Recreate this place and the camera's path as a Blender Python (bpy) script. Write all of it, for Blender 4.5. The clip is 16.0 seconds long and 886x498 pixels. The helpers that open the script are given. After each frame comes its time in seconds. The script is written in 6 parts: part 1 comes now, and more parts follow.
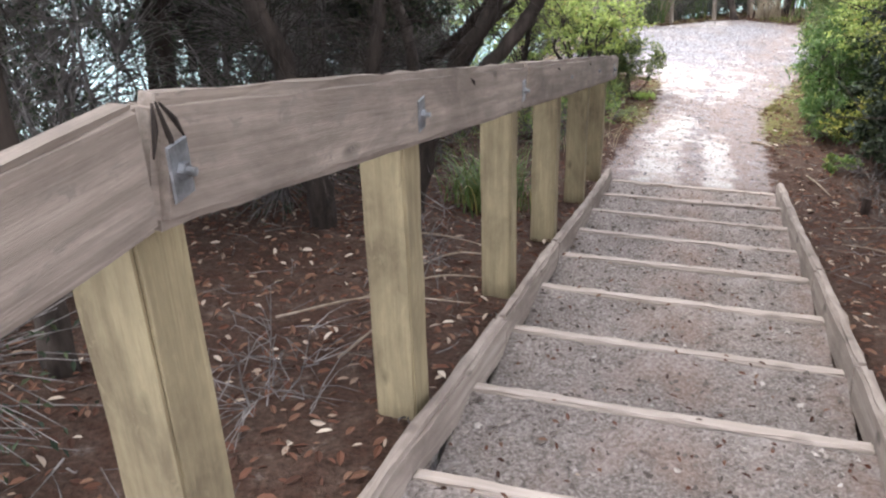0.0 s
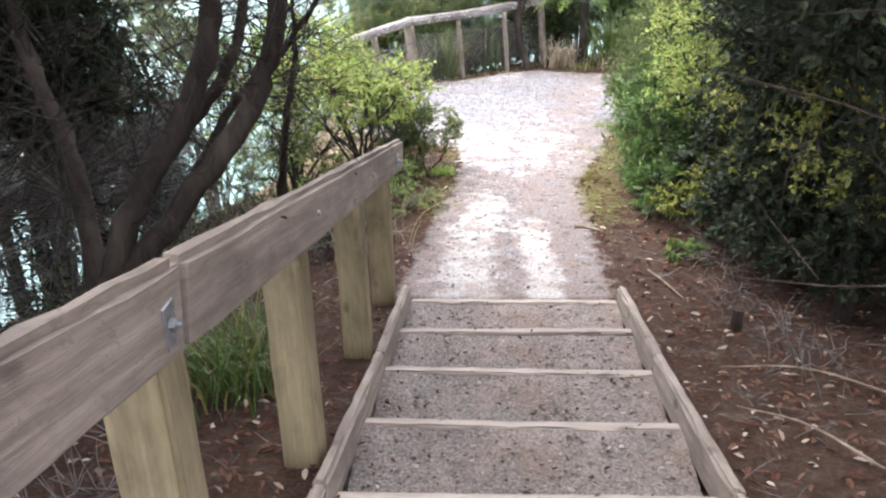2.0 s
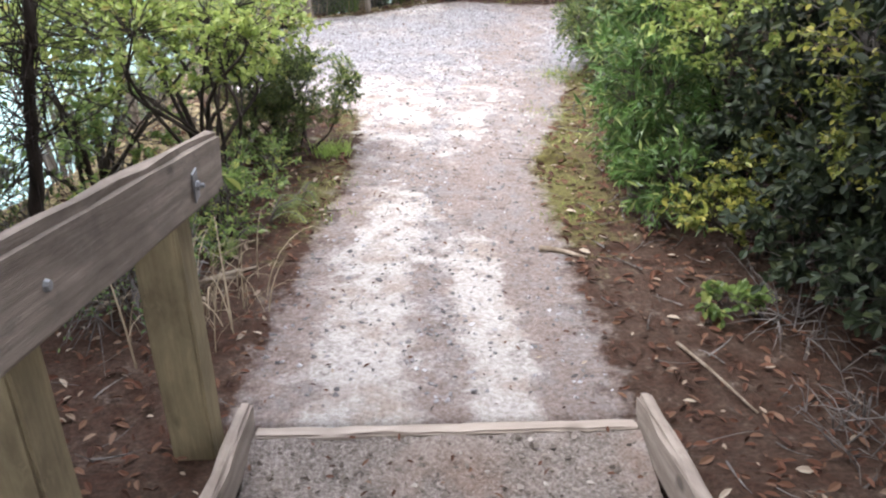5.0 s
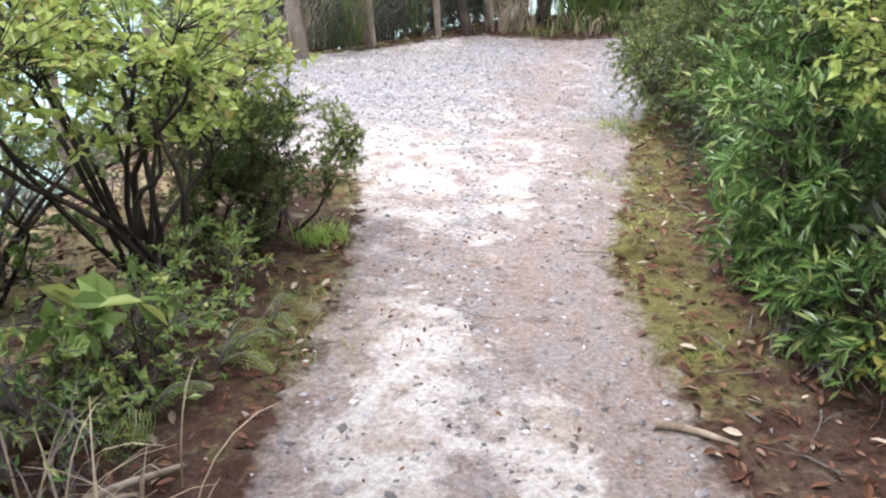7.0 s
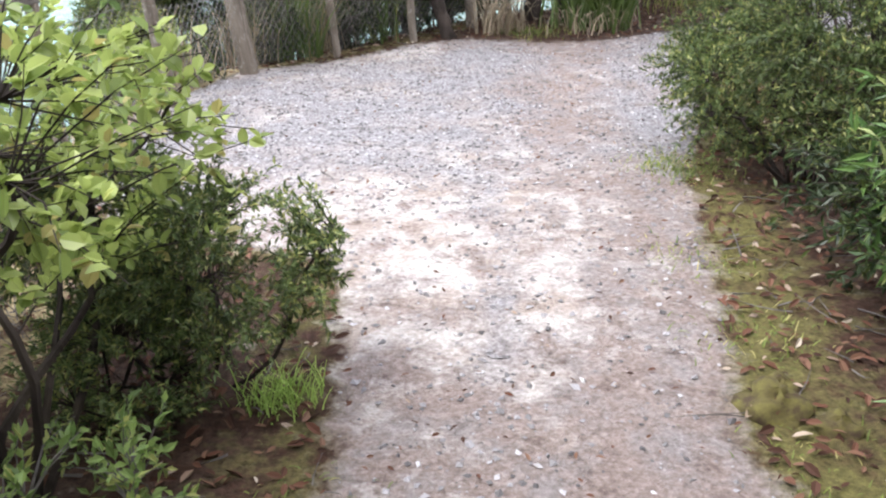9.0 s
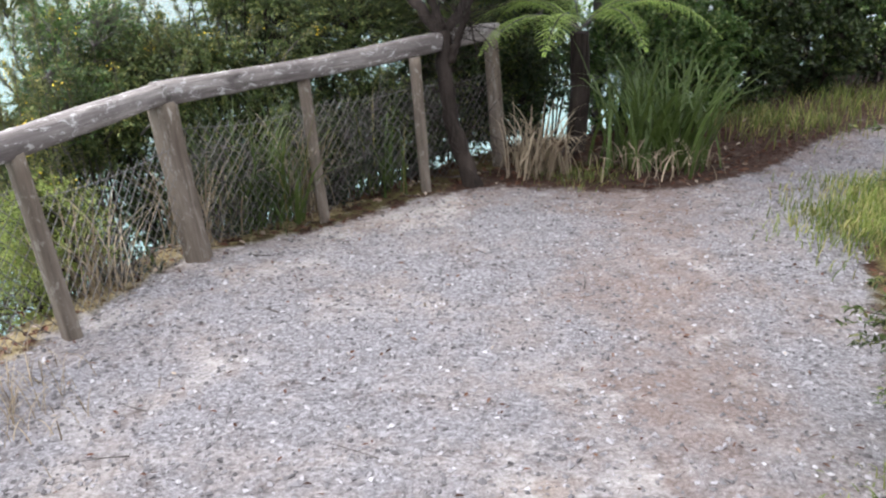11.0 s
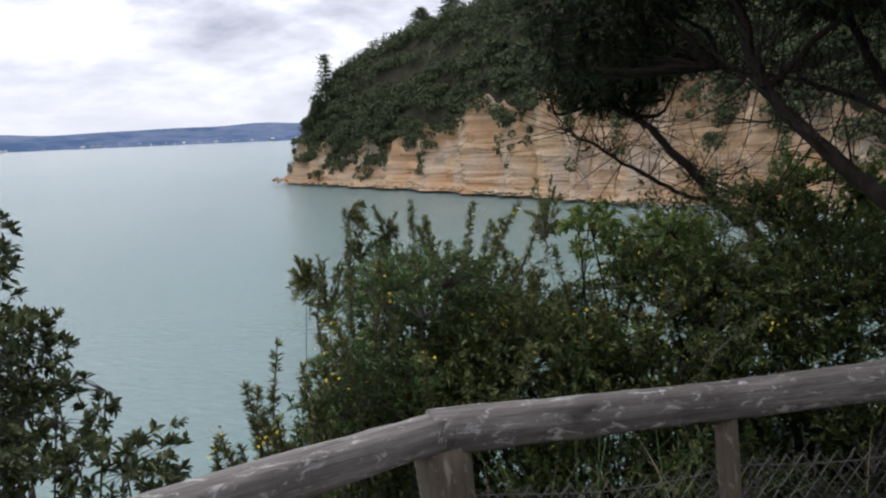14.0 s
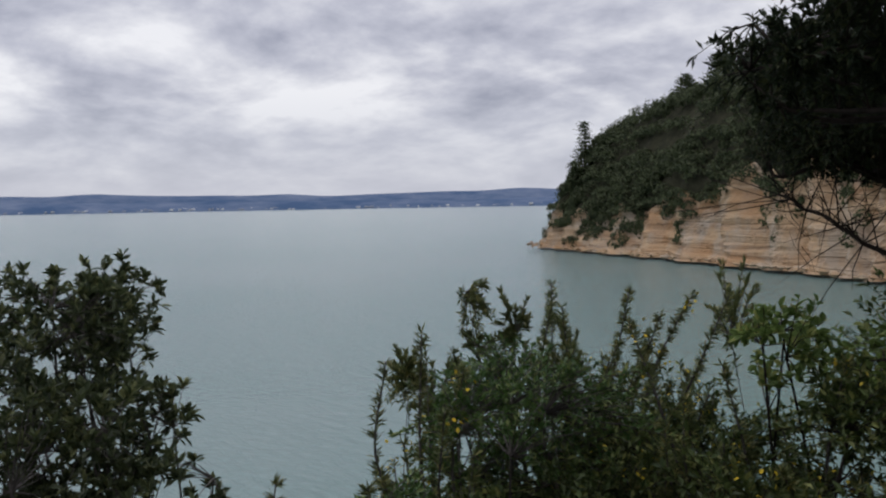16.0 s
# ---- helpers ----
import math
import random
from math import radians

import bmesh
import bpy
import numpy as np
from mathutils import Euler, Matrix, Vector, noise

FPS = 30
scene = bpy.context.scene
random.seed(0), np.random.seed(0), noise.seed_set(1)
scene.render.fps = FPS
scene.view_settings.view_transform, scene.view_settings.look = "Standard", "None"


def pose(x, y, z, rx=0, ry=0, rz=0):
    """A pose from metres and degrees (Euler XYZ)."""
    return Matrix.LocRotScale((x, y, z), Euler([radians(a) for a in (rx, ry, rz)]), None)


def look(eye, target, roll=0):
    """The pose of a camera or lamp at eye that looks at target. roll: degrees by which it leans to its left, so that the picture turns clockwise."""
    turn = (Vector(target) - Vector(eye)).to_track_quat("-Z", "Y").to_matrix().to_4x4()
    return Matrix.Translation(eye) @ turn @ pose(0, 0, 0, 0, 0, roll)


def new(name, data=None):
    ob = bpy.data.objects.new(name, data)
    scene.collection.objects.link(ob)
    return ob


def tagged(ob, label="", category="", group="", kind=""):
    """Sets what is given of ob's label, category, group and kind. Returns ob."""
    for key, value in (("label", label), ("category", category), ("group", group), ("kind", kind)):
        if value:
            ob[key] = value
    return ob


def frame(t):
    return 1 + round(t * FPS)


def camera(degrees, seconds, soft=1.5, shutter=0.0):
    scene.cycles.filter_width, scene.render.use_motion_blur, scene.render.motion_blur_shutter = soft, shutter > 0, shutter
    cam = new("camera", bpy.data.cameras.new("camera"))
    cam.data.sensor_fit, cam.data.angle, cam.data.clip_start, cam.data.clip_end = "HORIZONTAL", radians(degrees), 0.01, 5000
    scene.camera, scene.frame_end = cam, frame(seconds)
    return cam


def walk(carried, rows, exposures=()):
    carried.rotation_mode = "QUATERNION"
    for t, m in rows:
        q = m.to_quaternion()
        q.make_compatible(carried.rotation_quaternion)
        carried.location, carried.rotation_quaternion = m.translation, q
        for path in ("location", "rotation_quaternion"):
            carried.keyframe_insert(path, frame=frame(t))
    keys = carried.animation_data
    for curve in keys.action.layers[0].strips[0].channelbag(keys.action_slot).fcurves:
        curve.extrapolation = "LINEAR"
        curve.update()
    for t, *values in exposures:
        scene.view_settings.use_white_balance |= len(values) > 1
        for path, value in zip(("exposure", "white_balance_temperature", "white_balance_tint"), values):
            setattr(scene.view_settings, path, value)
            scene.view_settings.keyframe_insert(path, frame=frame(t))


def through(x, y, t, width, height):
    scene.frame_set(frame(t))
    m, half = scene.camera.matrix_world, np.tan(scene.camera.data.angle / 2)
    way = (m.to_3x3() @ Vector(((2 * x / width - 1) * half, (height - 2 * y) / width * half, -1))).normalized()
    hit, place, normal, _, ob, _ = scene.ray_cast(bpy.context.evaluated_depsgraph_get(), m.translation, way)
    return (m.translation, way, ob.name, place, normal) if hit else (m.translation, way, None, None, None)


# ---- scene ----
# The walk: seconds, place, yaw, pitch, roll
PATH = [
    (0.0, 0.014, -6.474, 2.757, 16.75, -27.71, 1.61),
    (0.5, -0.137, -6.063, 2.780, 6.87, -26.63, 0.90),
    (1.0, -0.086, -5.568, 2.777, 3.40, -23.07, 1.91),
    (1.5, -0.085, -5.076, 2.656, 3.50, -23.41, 1.59),
    (2.0, -0.088, -4.599, 2.474, 3.38, -24.95, 1.37),
    (2.5, -0.090, -4.148, 2.353, 4.38, -26.06, 0.25),
    (3.0, -0.109, -3.760, 2.273, 2.27, -26.74, -0.27),
    (5.5, -0.070, -1.767, 1.731, -2.42, -29.19, 0.24),
    (6.0, -0.088, -1.380, 1.630, -2.91, -28.28, 0.09),
    (6.5, -0.150, -1.035, 1.551, -0.23, -29.08, 0.72),
    (7.0, -0.168, -0.635, 1.433, -1.64, -26.60, 0.11),
    (7.5, -0.233, -0.268, 1.341, -3.61, -25.84, 0.71),
    (8.0, -0.263, -0.064, 1.295, -3.09, -27.39, 0.24),
    (10.5, -0.331, 2.447, 1.238, -7.61, -26.40, 1.95),
    (11.0, -0.316, 2.851, 1.251, -5.35, -22.84, 1.16),
    (11.5, -0.258, 3.207, 1.288, 0.10, -14.22, 0.18),
    (12.0, -0.214, 3.561, 1.299, 9.92, -10.52, 1.62),
    (12.5, -0.154, 3.896, 1.293, 15.78, -9.82, 1.61),
    (13.0, -0.193, 4.253, 1.247, 19.46, -7.82, 1.29),
    (13.5, -0.201, 4.662, 1.184, 24.61, -7.50, 2.07),
    (14.0, -0.227, 5.029, 1.157, 27.25, -7.72, 2.40),
    (14.5, -0.224, 5.382, 1.142, 32.73, -5.82, 2.32),
    (15.0, -0.183, 5.686, 1.125, 36.34, -5.30, 0.81),
    (15.5, -0.274, 5.938, 1.105, 37.62, -4.31, 0.39),
    (16.0, -0.347, 6.089, 1.125, 44.08, -2.91, 0.99),
]
EXPOSURES = [(0.0, 3.0), (1.0, 3.05), (3.0, 3.15), (5.5, 2.85), (8.0, 2.85), (10.5, 2.3), (11.5, 2.25), (12.0, 2.15), (12.5, 1.65), (13.5, 0.85), (14.5, 0.2), (16.0, -0.1)]
cam = camera(54.0, 16.0, soft=2.2)
walk(cam, [(t, pose(x, y, z, 90 + p, r, w)) for t, x, y, z, w, p, r in PATH], EXPOSURES)

rng = np.random.default_rng(7)
STEP_G, STEP_R, STEPS = 0.599, 0.145, 8
SEA = -10.0

# ---- world: bright overcast, one broad sun behind the clouds ----
world = bpy.data.worlds.new("overcast_sky")
scene.world = world
world.use_nodes = True


def sky_nodes():
    nt = world.node_tree
    nt.nodes.clear()
    out = nt.nodes.new("ShaderNodeOutputWorld")
    bg = nt.nodes.new("ShaderNodeBackground")
    sky = nt.nodes.new("ShaderNodeTexSky")
    sky.sky_type, sky.sun_disc = "NISHITA", False
    sky.sun_elevation, sky.sun_rotation = radians(65), radians(250)
    tint = nt.nodes.new("ShaderNodeVectorMath")
    tint.operation = "SCALE"
    tint.inputs["Scale"].default_value = 0.1
    nt.links.new(sky.outputs[0], tint.inputs[0])
    tc = nt.nodes.new("ShaderNodeTexCoord")
    sep = nt.nodes.new("ShaderNodeSeparateXYZ")
    nt.links.new(tc.outputs["Generated"], sep.inputs[0])
    up = nt.nodes.new("ShaderNodeMath")
    up.operation = "MAXIMUM"
    up.inputs[1].default_value = 0.0
    nt.links.new(sep.outputs[2], up.inputs[0])
    add = nt.nodes.new("ShaderNodeMath")
    add.inputs[1].default_value = 0.30
    nt.links.new(up.outputs[0], add.inputs[0])
    comb = nt.nodes.new("ShaderNodeCombineXYZ")
    for i in (0, 1):
        d = nt.nodes.new("ShaderNodeMath")
        d.operation = "DIVIDE"
        nt.links.new(sep.outputs[i], d.inputs[0])
        nt.links.new(add.outputs[0], d.inputs[1])
        nt.links.new(d.outputs[0], comb.inputs[i])
    n1 = nt.nodes.new("ShaderNodeTexNoise")
    n1.inputs["Scale"].default_value, n1.inputs["Detail"].default_value, n1.inputs["Roughness"].default_value = 2.3, 8, 0.56
    n1.inputs["Distortion"].default_value = 0.15
    nt.links.new(comb.outputs[0], n1.inputs["Vector"])
    ramp = nt.nodes.new("ShaderNodeValToRGB")
    e = ramp.color_ramp.elements
    e[0].position, e[0].color = 0.34, (0.36, 0.37, 0.46, 1)
    e[1].position, e[1].color = 0.62, (0.975, 0.97, 1.01, 1)
    mid = e.new(0.46)
    mid.color = (0.585, 0.59, 0.68, 1)
    nt.links.new(n1.outputs[0], ramp.inputs[0])
    # low bank: a blue-grey veil along the horizon with pale cloud heads
    veil = nt.nodes.new("ShaderNodeValToRGB")
    v = veil.color_ramp.elements
    v[0].position, v[0].color = 0.0, (0.9, 0.9, 0.9, 1)
    v[1].position, v[1].color = 0.13, (0, 0, 0, 1)
    nt.links.new(up.outputs[0], veil.inputs[0])
    mix = nt.nodes.new("ShaderNodeMix")
    mix.data_type = "RGBA"
    nt.links.new(veil.outputs[0], mix.inputs[0])
    nt.links.new(ramp.outputs[0], mix.inputs[6])
    mix.inputs[7].default_value = (0.62, 0.64, 0.74, 1)
    mix2 = nt.nodes.new("ShaderNodeMix")
    mix2.data_type = "RGBA"
    mix2.inputs[0].default_value = 0.9
    nt.links.new(tint.outputs[0], mix2.inputs[6])
    nt.links.new(mix.outputs[2], mix2.inputs[7])
    nt.links.new(mix2.outputs[2], bg.inputs[0])
    bg.inputs[1].default_value = 1.0
    nt.links.new(bg.outputs[0], out.inputs[0])


sky_nodes()
sun = new("sun", bpy.data.lights.new("sun", "SUN"))
sun.data.energy, sun.data.angle, sun.data.color = 0.6, radians(25), (1.0, 0.97, 0.93)
sun.matrix_world = look((0, 0, 30), (13, 5, 0))


# ---- materials ----
def node_mat(name):
    m = bpy.data.materials.new(name)
    m.use_nodes = True
    return m, m.node_tree, m.node_tree.nodes["Principled BSDF"]


def noise_tex(nt, scale, detail=4, rough=0.55, stretch=(1, 1, 1), space="Object", distort=0.0):
    tc = nt.nodes.new("ShaderNodeTexCoord")
    mp = nt.nodes.new("ShaderNodeMapping")
    mp.inputs["Scale"].default_value = stretch
    n = nt.nodes.new("ShaderNodeTexNoise")
    n.inputs["Scale"].default_value, n.inputs["Detail"].default_value = scale, detail
    n.inputs["Roughness"].default_value, n.inputs["Distortion"].default_value = rough, distort
    nt.links.new(tc.outputs[space], mp.inputs[0])
    nt.links.new(mp.outputs[0], n.inputs["Vector"])
    return n.outputs[0]


def ramp_of(nt, fac, stops):
    r = nt.nodes.new("ShaderNodeValToRGB")
    e = r.color_ramp.elements
    for i, (p, c) in enumerate(stops):
        k = e[i] if i < 2 else e.new(p)
        k.position = p
        k.color = (*c, 1)
    nt.links.new(fac, r.inputs[0])
    return r.outputs[0]


def mix_col(nt, fac, a, b):
    m = nt.nodes.new("ShaderNodeMix")
    m.data_type = "RGBA"
    for sock, val in ((m.inputs[0], fac), (m.inputs[6], a), (m.inputs[7], b)):
        if hasattr(val, "links"):
            nt.links.new(val, sock)
        elif isinstance(val, (int, float)):
            sock.default_value = val
        else:
            sock.default_value = (*val, 1)
    return m.outputs[2]


def bump_on(nt, bsdf, height, strength, distance=0.01):
    b = nt.nodes.new("ShaderNodeBump")
    b.inputs["Strength"].default_value, b.inputs["Distance"].default_value = strength, distance
    nt.links.new(height, b.inputs["Height"])
    nt.links.new(b.outputs[0], bsdf.inputs["Normal"])


def wood(name, light, dark, stain, spots=None, rough=0.85):
    """Weathered timber with the grain along the object's own x."""
    m, nt, b = node_mat(name)
    grain = noise_tex(nt, 14, 6, 0.65, (0.12, 2.2, 2.2))
    fibre = noise_tex(nt, 60, 5, 0.7, (0.05, 1.6, 1.6))
    patch = noise_tex(nt, 3.4, 6, 0.7, (0.5, 1.3, 1.3), distort=0.5)
    knot = noise_tex(nt, 7.0, 2, 0.4, (0.45, 1, 1))
    c = ramp_of(nt, grain, [(0.30, dark), (0.64, light)])
    c = mix_col(nt, ramp_of(nt, fibre, [(0.50, (0, 0, 0)), (0.68, (0.6, 0.6, 0.6))]), c, dark)
    c = mix_col(nt, ramp_of(nt, knot, [(0.73, (0, 0, 0)), (0.77, (0.8, 0.8, 0.8))]), c, tuple(0.4 * v for v in dark))
    c = mix_col(nt, ramp_of(nt, patch, [(0.45, (0, 0, 0)), (0.7, (0.75, 0.75, 0.75))]), c, stain)
    if spots:
        sp = noise_tex(nt, 26, 6, 0.75, (0.45, 1, 1), distort=0.8)
        c = mix_col(nt, ramp_of(nt, sp, [(0.56, (0, 0, 0)), (0.62, (0.8, 0.8, 0.8))]), c, spots)
    nt.links.new(c, b.inputs["Base Color"])
    b.inputs["Roughness"].default_value = rough
    b.inputs["Specular IOR Level"].default_value = 0.25
    bump_on(nt, b, fibre, 0.6, 0.006)
    return m


def bark(name, dark, light, streak=6.0, rough=0.95):
    m, nt, b = node_mat(name)
    n = noise_tex(nt, 30, 6, 0.7, (1, 1, 0.18))
    p = noise_tex(nt, streak, 4, 0.6, (1, 1, 0.35))
    c = mix_col(nt, ramp_of(nt, p, [(0.5, (0, 0, 0)), (0.72, (1, 1, 1))]), ramp_of(nt, n, [(0.35, dark), (0.7, tuple(0.5 * (a + d) for a, d in zip(dark, light)))]), light)
    nt.links.new(c, b.inputs["Base Color"])
    b.inputs["Roughness"].default_value = rough
    b.inputs["Specular IOR Level"].default_value = 0.2
    bump_on(nt, b, n, 0.8, 0.012)
    return m


def leafy(name, a, b_col, c_col=None, rough=0.5, through=0.35, share=0.2):
    """Leaves: each one its own tone between a and b, a share of them c."""
    m, nt, b = node_mat(name)
    geo = nt.nodes.new("ShaderNodeNewGeometry")
    isl = geo.outputs["Random Per Island"]
    stops = [(0.0, a), (0.75, b_col)]
    if c_col:
        stops += [(1.0 - share, b_col), (1.0 - share * 0.8, c_col)]
    c = ramp_of(nt, isl, stops)
    patch = noise_tex(nt, 3.0, 3, 0.5)
    c = mix_col(nt, ramp_of(nt, patch, [(0.35, (0.55, 0.55, 0.55)), (0.6, (0, 0, 0))]), c, tuple(0.55 * v for v in a))
    nt.links.new(c, b.inputs["Base Color"])
    b.inputs["Roughness"].default_value = rough
    b.inputs["Specular IOR Level"].default_value = 0.35
    tr = nt.nodes.new("ShaderNodeBsdfTranslucent")
    nt.links.new(c, tr.inputs[0])
    mx = nt.nodes.new("ShaderNodeMixShader")
    mx.inputs[0].default_value = through
    out = nt.nodes["Material Output"]
    nt.links.new(b.outputs[0], mx.inputs[1])
    nt.links.new(tr.outputs[0], mx.inputs[2])
    nt.links.new(mx.outputs[0], out.inputs[0])
    return m


def plain(name, a, b_col, scale=8, rough=0.9, bump=0.3, metal=0.0):
    m, nt, b = node_mat(name)
    n = noise_tex(nt, scale, 6, 0.65)
    nt.links.new(ramp_of(nt, n, [(0.35, a), (0.68, b_col)]), b.inputs["Base Color"])
    b.inputs["Roughness"].default_value, b.inputs["Metallic"].default_value = rough, metal
    b.inputs["Specular IOR Level"].default_value = 0.25
    bump_on(nt, b, n, bump, 0.01)
    return m


def pieces_mat(name, stops, rough=0.9):
    """Small loose pieces, each its own colour."""
    m, nt, b = node_mat(name)
    geo = nt.nodes.new("ShaderNodeNewGeometry")
    nt.links.new(ramp_of(nt, geo.outputs["Random Per Island"], stops), b.inputs["Base Color"])
    b.inputs["Roughness"].default_value = rough
    b.inputs["Specular IOR Level"].default_value = 0.25
    return m


def ground_mat():
    m, nt, b = node_mat("bush_track_ground")

    def attr(n):
        a = nt.nodes.new("ShaderNodeAttribute")
        a.attribute_name = n
        return a.outputs["Fac"]

    def edge(fac, jitter, lo, hi):
        s = nt.nodes.new("ShaderNodeMath")
        s.operation = "ADD"
        nt.links.new(fac, s.inputs[0])
        j = nt.nodes.new("ShaderNodeMath")
        j.operation = "MULTIPLY_ADD"
        j.inputs[1].default_value, j.inputs[2].default_value = 2.4, -1.2
        nt.links.new(jitter, j.inputs[0])
        nt.links.new(j.outputs[0], s.inputs[1])
        return ramp_of(nt, s.outputs[0], [(lo, (0, 0, 0)), (hi, (1, 1, 1))])

    big = noise_tex(nt, 2.3, 5, 0.6)
    mid = noise_tex(nt, 9, 5, 0.65)
    fine = noise_tex(nt, 55, 6, 0.75)
    litter = mix_col(nt, ramp_of(nt, mid, [(0.38, (0, 0, 0)), (0.65, (1, 1, 1))]), ramp_of(nt, fine, [(0.3, (0.018, 0.011, 0.008)), (0.7, (0.085, 0.043, 0.029))]), ramp_of(nt, fine, [(0.3, (0.030, 0.020, 0.015)), (0.72, (0.125, 0.085, 0.064))]))
    clay = ramp_of(nt, fine, [(0.28, (0.225, 0.20, 0.182)), (0.50, (0.42, 0.392, 0.372)), (0.72, (0.59, 0.565, 0.55))])
    clay = mix_col(nt, ramp_of(nt, noise_tex(nt, 4.2, 5, 0.7), [(0.47, (0, 0, 0)), (0.60, (0.8, 0.8, 0.8))]), clay, ramp_of(nt, fine, [(0.3, (0.17, 0.13, 0.108)), (0.7, (0.38, 0.315, 0.27))]))
    earth = ramp_of(nt, fine, [(0.28, (0.105, 0.078, 0.068)), (0.50, (0.215, 0.172, 0.155)), (0.72, (0.36, 0.305, 0.285))])
    earth = mix_col(nt, ramp_of(nt, noise_tex(nt, 6.5, 5, 0.7), [(0.46, (0, 0, 0)), (0.62, (0.8, 0.8, 0.8))]), earth, ramp_of(nt, fine, [(0.3, (0.12, 0.105, 0.10)), (0.7, (0.33, 0.305, 0.30))]))
    grav = ramp_of(nt, fine, [(0.30, (0.066, 0.063, 0.066)), (0.50, (0.235, 0.228, 0.236)), (0.72, (0.50, 0.49, 0.51))])
    grav = mix_col(nt, ramp_of(nt, noise_tex(nt, 1.7, 5, 0.7), [(0.48, (0, 0, 0)), (0.64, (0.75, 0.75, 0.75))]), grav, ramp_of(nt, fine, [(0.3, (0.10, 0.086, 0.080)), (0.7, (0.40, 0.355, 0.335))]))
    moss = ramp_of(nt, fine, [(0.3, (0.045, 0.042, 0.016)), (0.7, (0.185, 0.165, 0.060))])
    straw = ramp_of(nt, fine, [(0.3, (0.16, 0.12, 0.06)), (0.7, (0.42, 0.35, 0.20))])
    track = mix_col(nt, edge(attr("pale"), noise_tex(nt, 5.5, 6, 0.72, distort=0.4), 0.28, 0.66), earth, clay)
    track = mix_col(nt, edge(attr("gravel"), big, 0.3, 0.9), track, grav)
    base = mix_col(nt, edge(attr("moss"), mid, 0.45, 0.95), litter, moss)
    base = mix_col(nt, edge(attr("straw"), mid, 0.4, 0.8), base, straw)
    c = mix_col(nt, edge(attr("track"), mid, 0.25, 0.85), base, track)
    nt.links.new(c, b.inputs["Base Color"])
    b.inputs["Roughness"].default_value = 0.95
    b.inputs["Specular IOR Level"].default_value = 0.15
    h = nt.nodes.new("ShaderNodeMath")
    h.operation = "ADD"
    nt.links.new(fine, h.inputs[0])
    nt.links.new(mid, h.inputs[1])
    bump_on(nt, b, h.outputs[0], 0.8, 0.02)
    return m


def cliff_mat():
    m, nt, b = node_mat("layered_sandstone")
    strata = noise_tex(nt, 0.5, 5, 0.6, (0.07, 0.07, 1.5), distort=1.0)
    streak = noise_tex(nt, 0.18, 5, 0.65, (1, 1, 0.35))
    grit = noise_tex(nt, 1.6, 6, 0.7)
    c = ramp_of(nt, strata, [(0.30, (0.30, 0.20, 0.125)), (0.44, (0.52, 0.35, 0.21)), (0.56, (0.60, 0.43, 0.27)), (0.70, (0.46, 0.36, 0.26))])
    c = mix_col(nt, ramp_of(nt, streak, [(0.46, (0, 0, 0)), (0.62, (0.55, 0.55, 0.55))]), c, (0.50, 0.46, 0.40))
    c = mix_col(nt, ramp_of(nt, noise_tex(nt, 0.11, 3, 0.5, (1, 1, 1.4)), [(0.50, (0, 0, 0)), (0.64, (0.55, 0.55, 0.55))]), c, (0.50, 0.27, 0.12))
    c = mix_col(nt, ramp_of(nt, grit, [(0.55, (0, 0, 0)), (0.75, (0.6, 0.6, 0.6))]), c, (0.13, 0.10, 0.08))
    nt.links.new(c, b.inputs["Base Color"])
    b.inputs["Roughness"].default_value = 0.95
    bump_on(nt, b, strata, 1.0, 1.2)
    return m


def water_mat():
    m, nt, b = node_mat("sea_water")
    sw = noise_tex(nt, 0.02, 4, 0.55)
    nt.links.new(ramp_of(nt, sw, [(0.35, (0.17, 0.285, 0.27)), (0.68, (0.23, 0.325, 0.315))]), b.inputs["Base Color"])
    b.inputs["Roughness"].default_value = 0.16
    b.inputs["IOR"].default_value = 1.33
    rip = noise_tex(nt, 0.9, 5, 0.6, (1.0, 2.4, 1), distort=0.6)
    bump_on(nt, b, rip, 0.75, 0.3)
    return m


def hills_mat():
    m, nt, b = node_mat("haze_tinted_hills")
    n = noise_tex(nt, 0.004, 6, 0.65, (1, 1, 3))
    # distance haze is put into these blue base colours
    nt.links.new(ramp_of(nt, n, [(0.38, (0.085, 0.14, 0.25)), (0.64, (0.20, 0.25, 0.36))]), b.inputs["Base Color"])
    b.inputs["Roughness"].default_value = 1.0
    b.inputs["Specular IOR Level"].default_value = 0.0
    return m


M_GROUND, M_CLIFF, M_WATER, M_HILLS = ground_mat(), cliff_mat(), water_mat(), hills_mat()
M_RAIL = wood("weathered_pine_rail", (0.30, 0.25, 0.208), (0.155, 0.126, 0.102), (0.085, 0.069, 0.057), spots=(0.175, 0.148, 0.125))
M_POST = wood("treated_pine_post", (0.30, 0.25, 0.15), (0.18, 0.145, 0.086), (0.095, 0.074, 0.046), spots=(0.20, 0.165, 0.10))
M_STEP = wood("worn_step_timber", (0.41, 0.355, 0.31), (0.25, 0.208, 0.175), (0.30, 0.25, 0.215))
M_STRINGER = wood("grey_stringer_timber", (0.34, 0.29, 0.25), (0.19, 0.155, 0.13), (0.14, 0.112, 0.092), spots=(0.24, 0.20, 0.17))
M_FENCE = wood("lichened_fence_timber", (0.36, 0.335, 0.315), (0.080, 0.068, 0.062), (0.10, 0.086, 0.082), spots=(0.60, 0.60, 0.585))
M_FPOST = wood("grey_fence_post", (0.25, 0.215, 0.175), (0.10, 0.08, 0.062), (0.15, 0.12, 0.09), spots=(0.32, 0.30, 0.26))
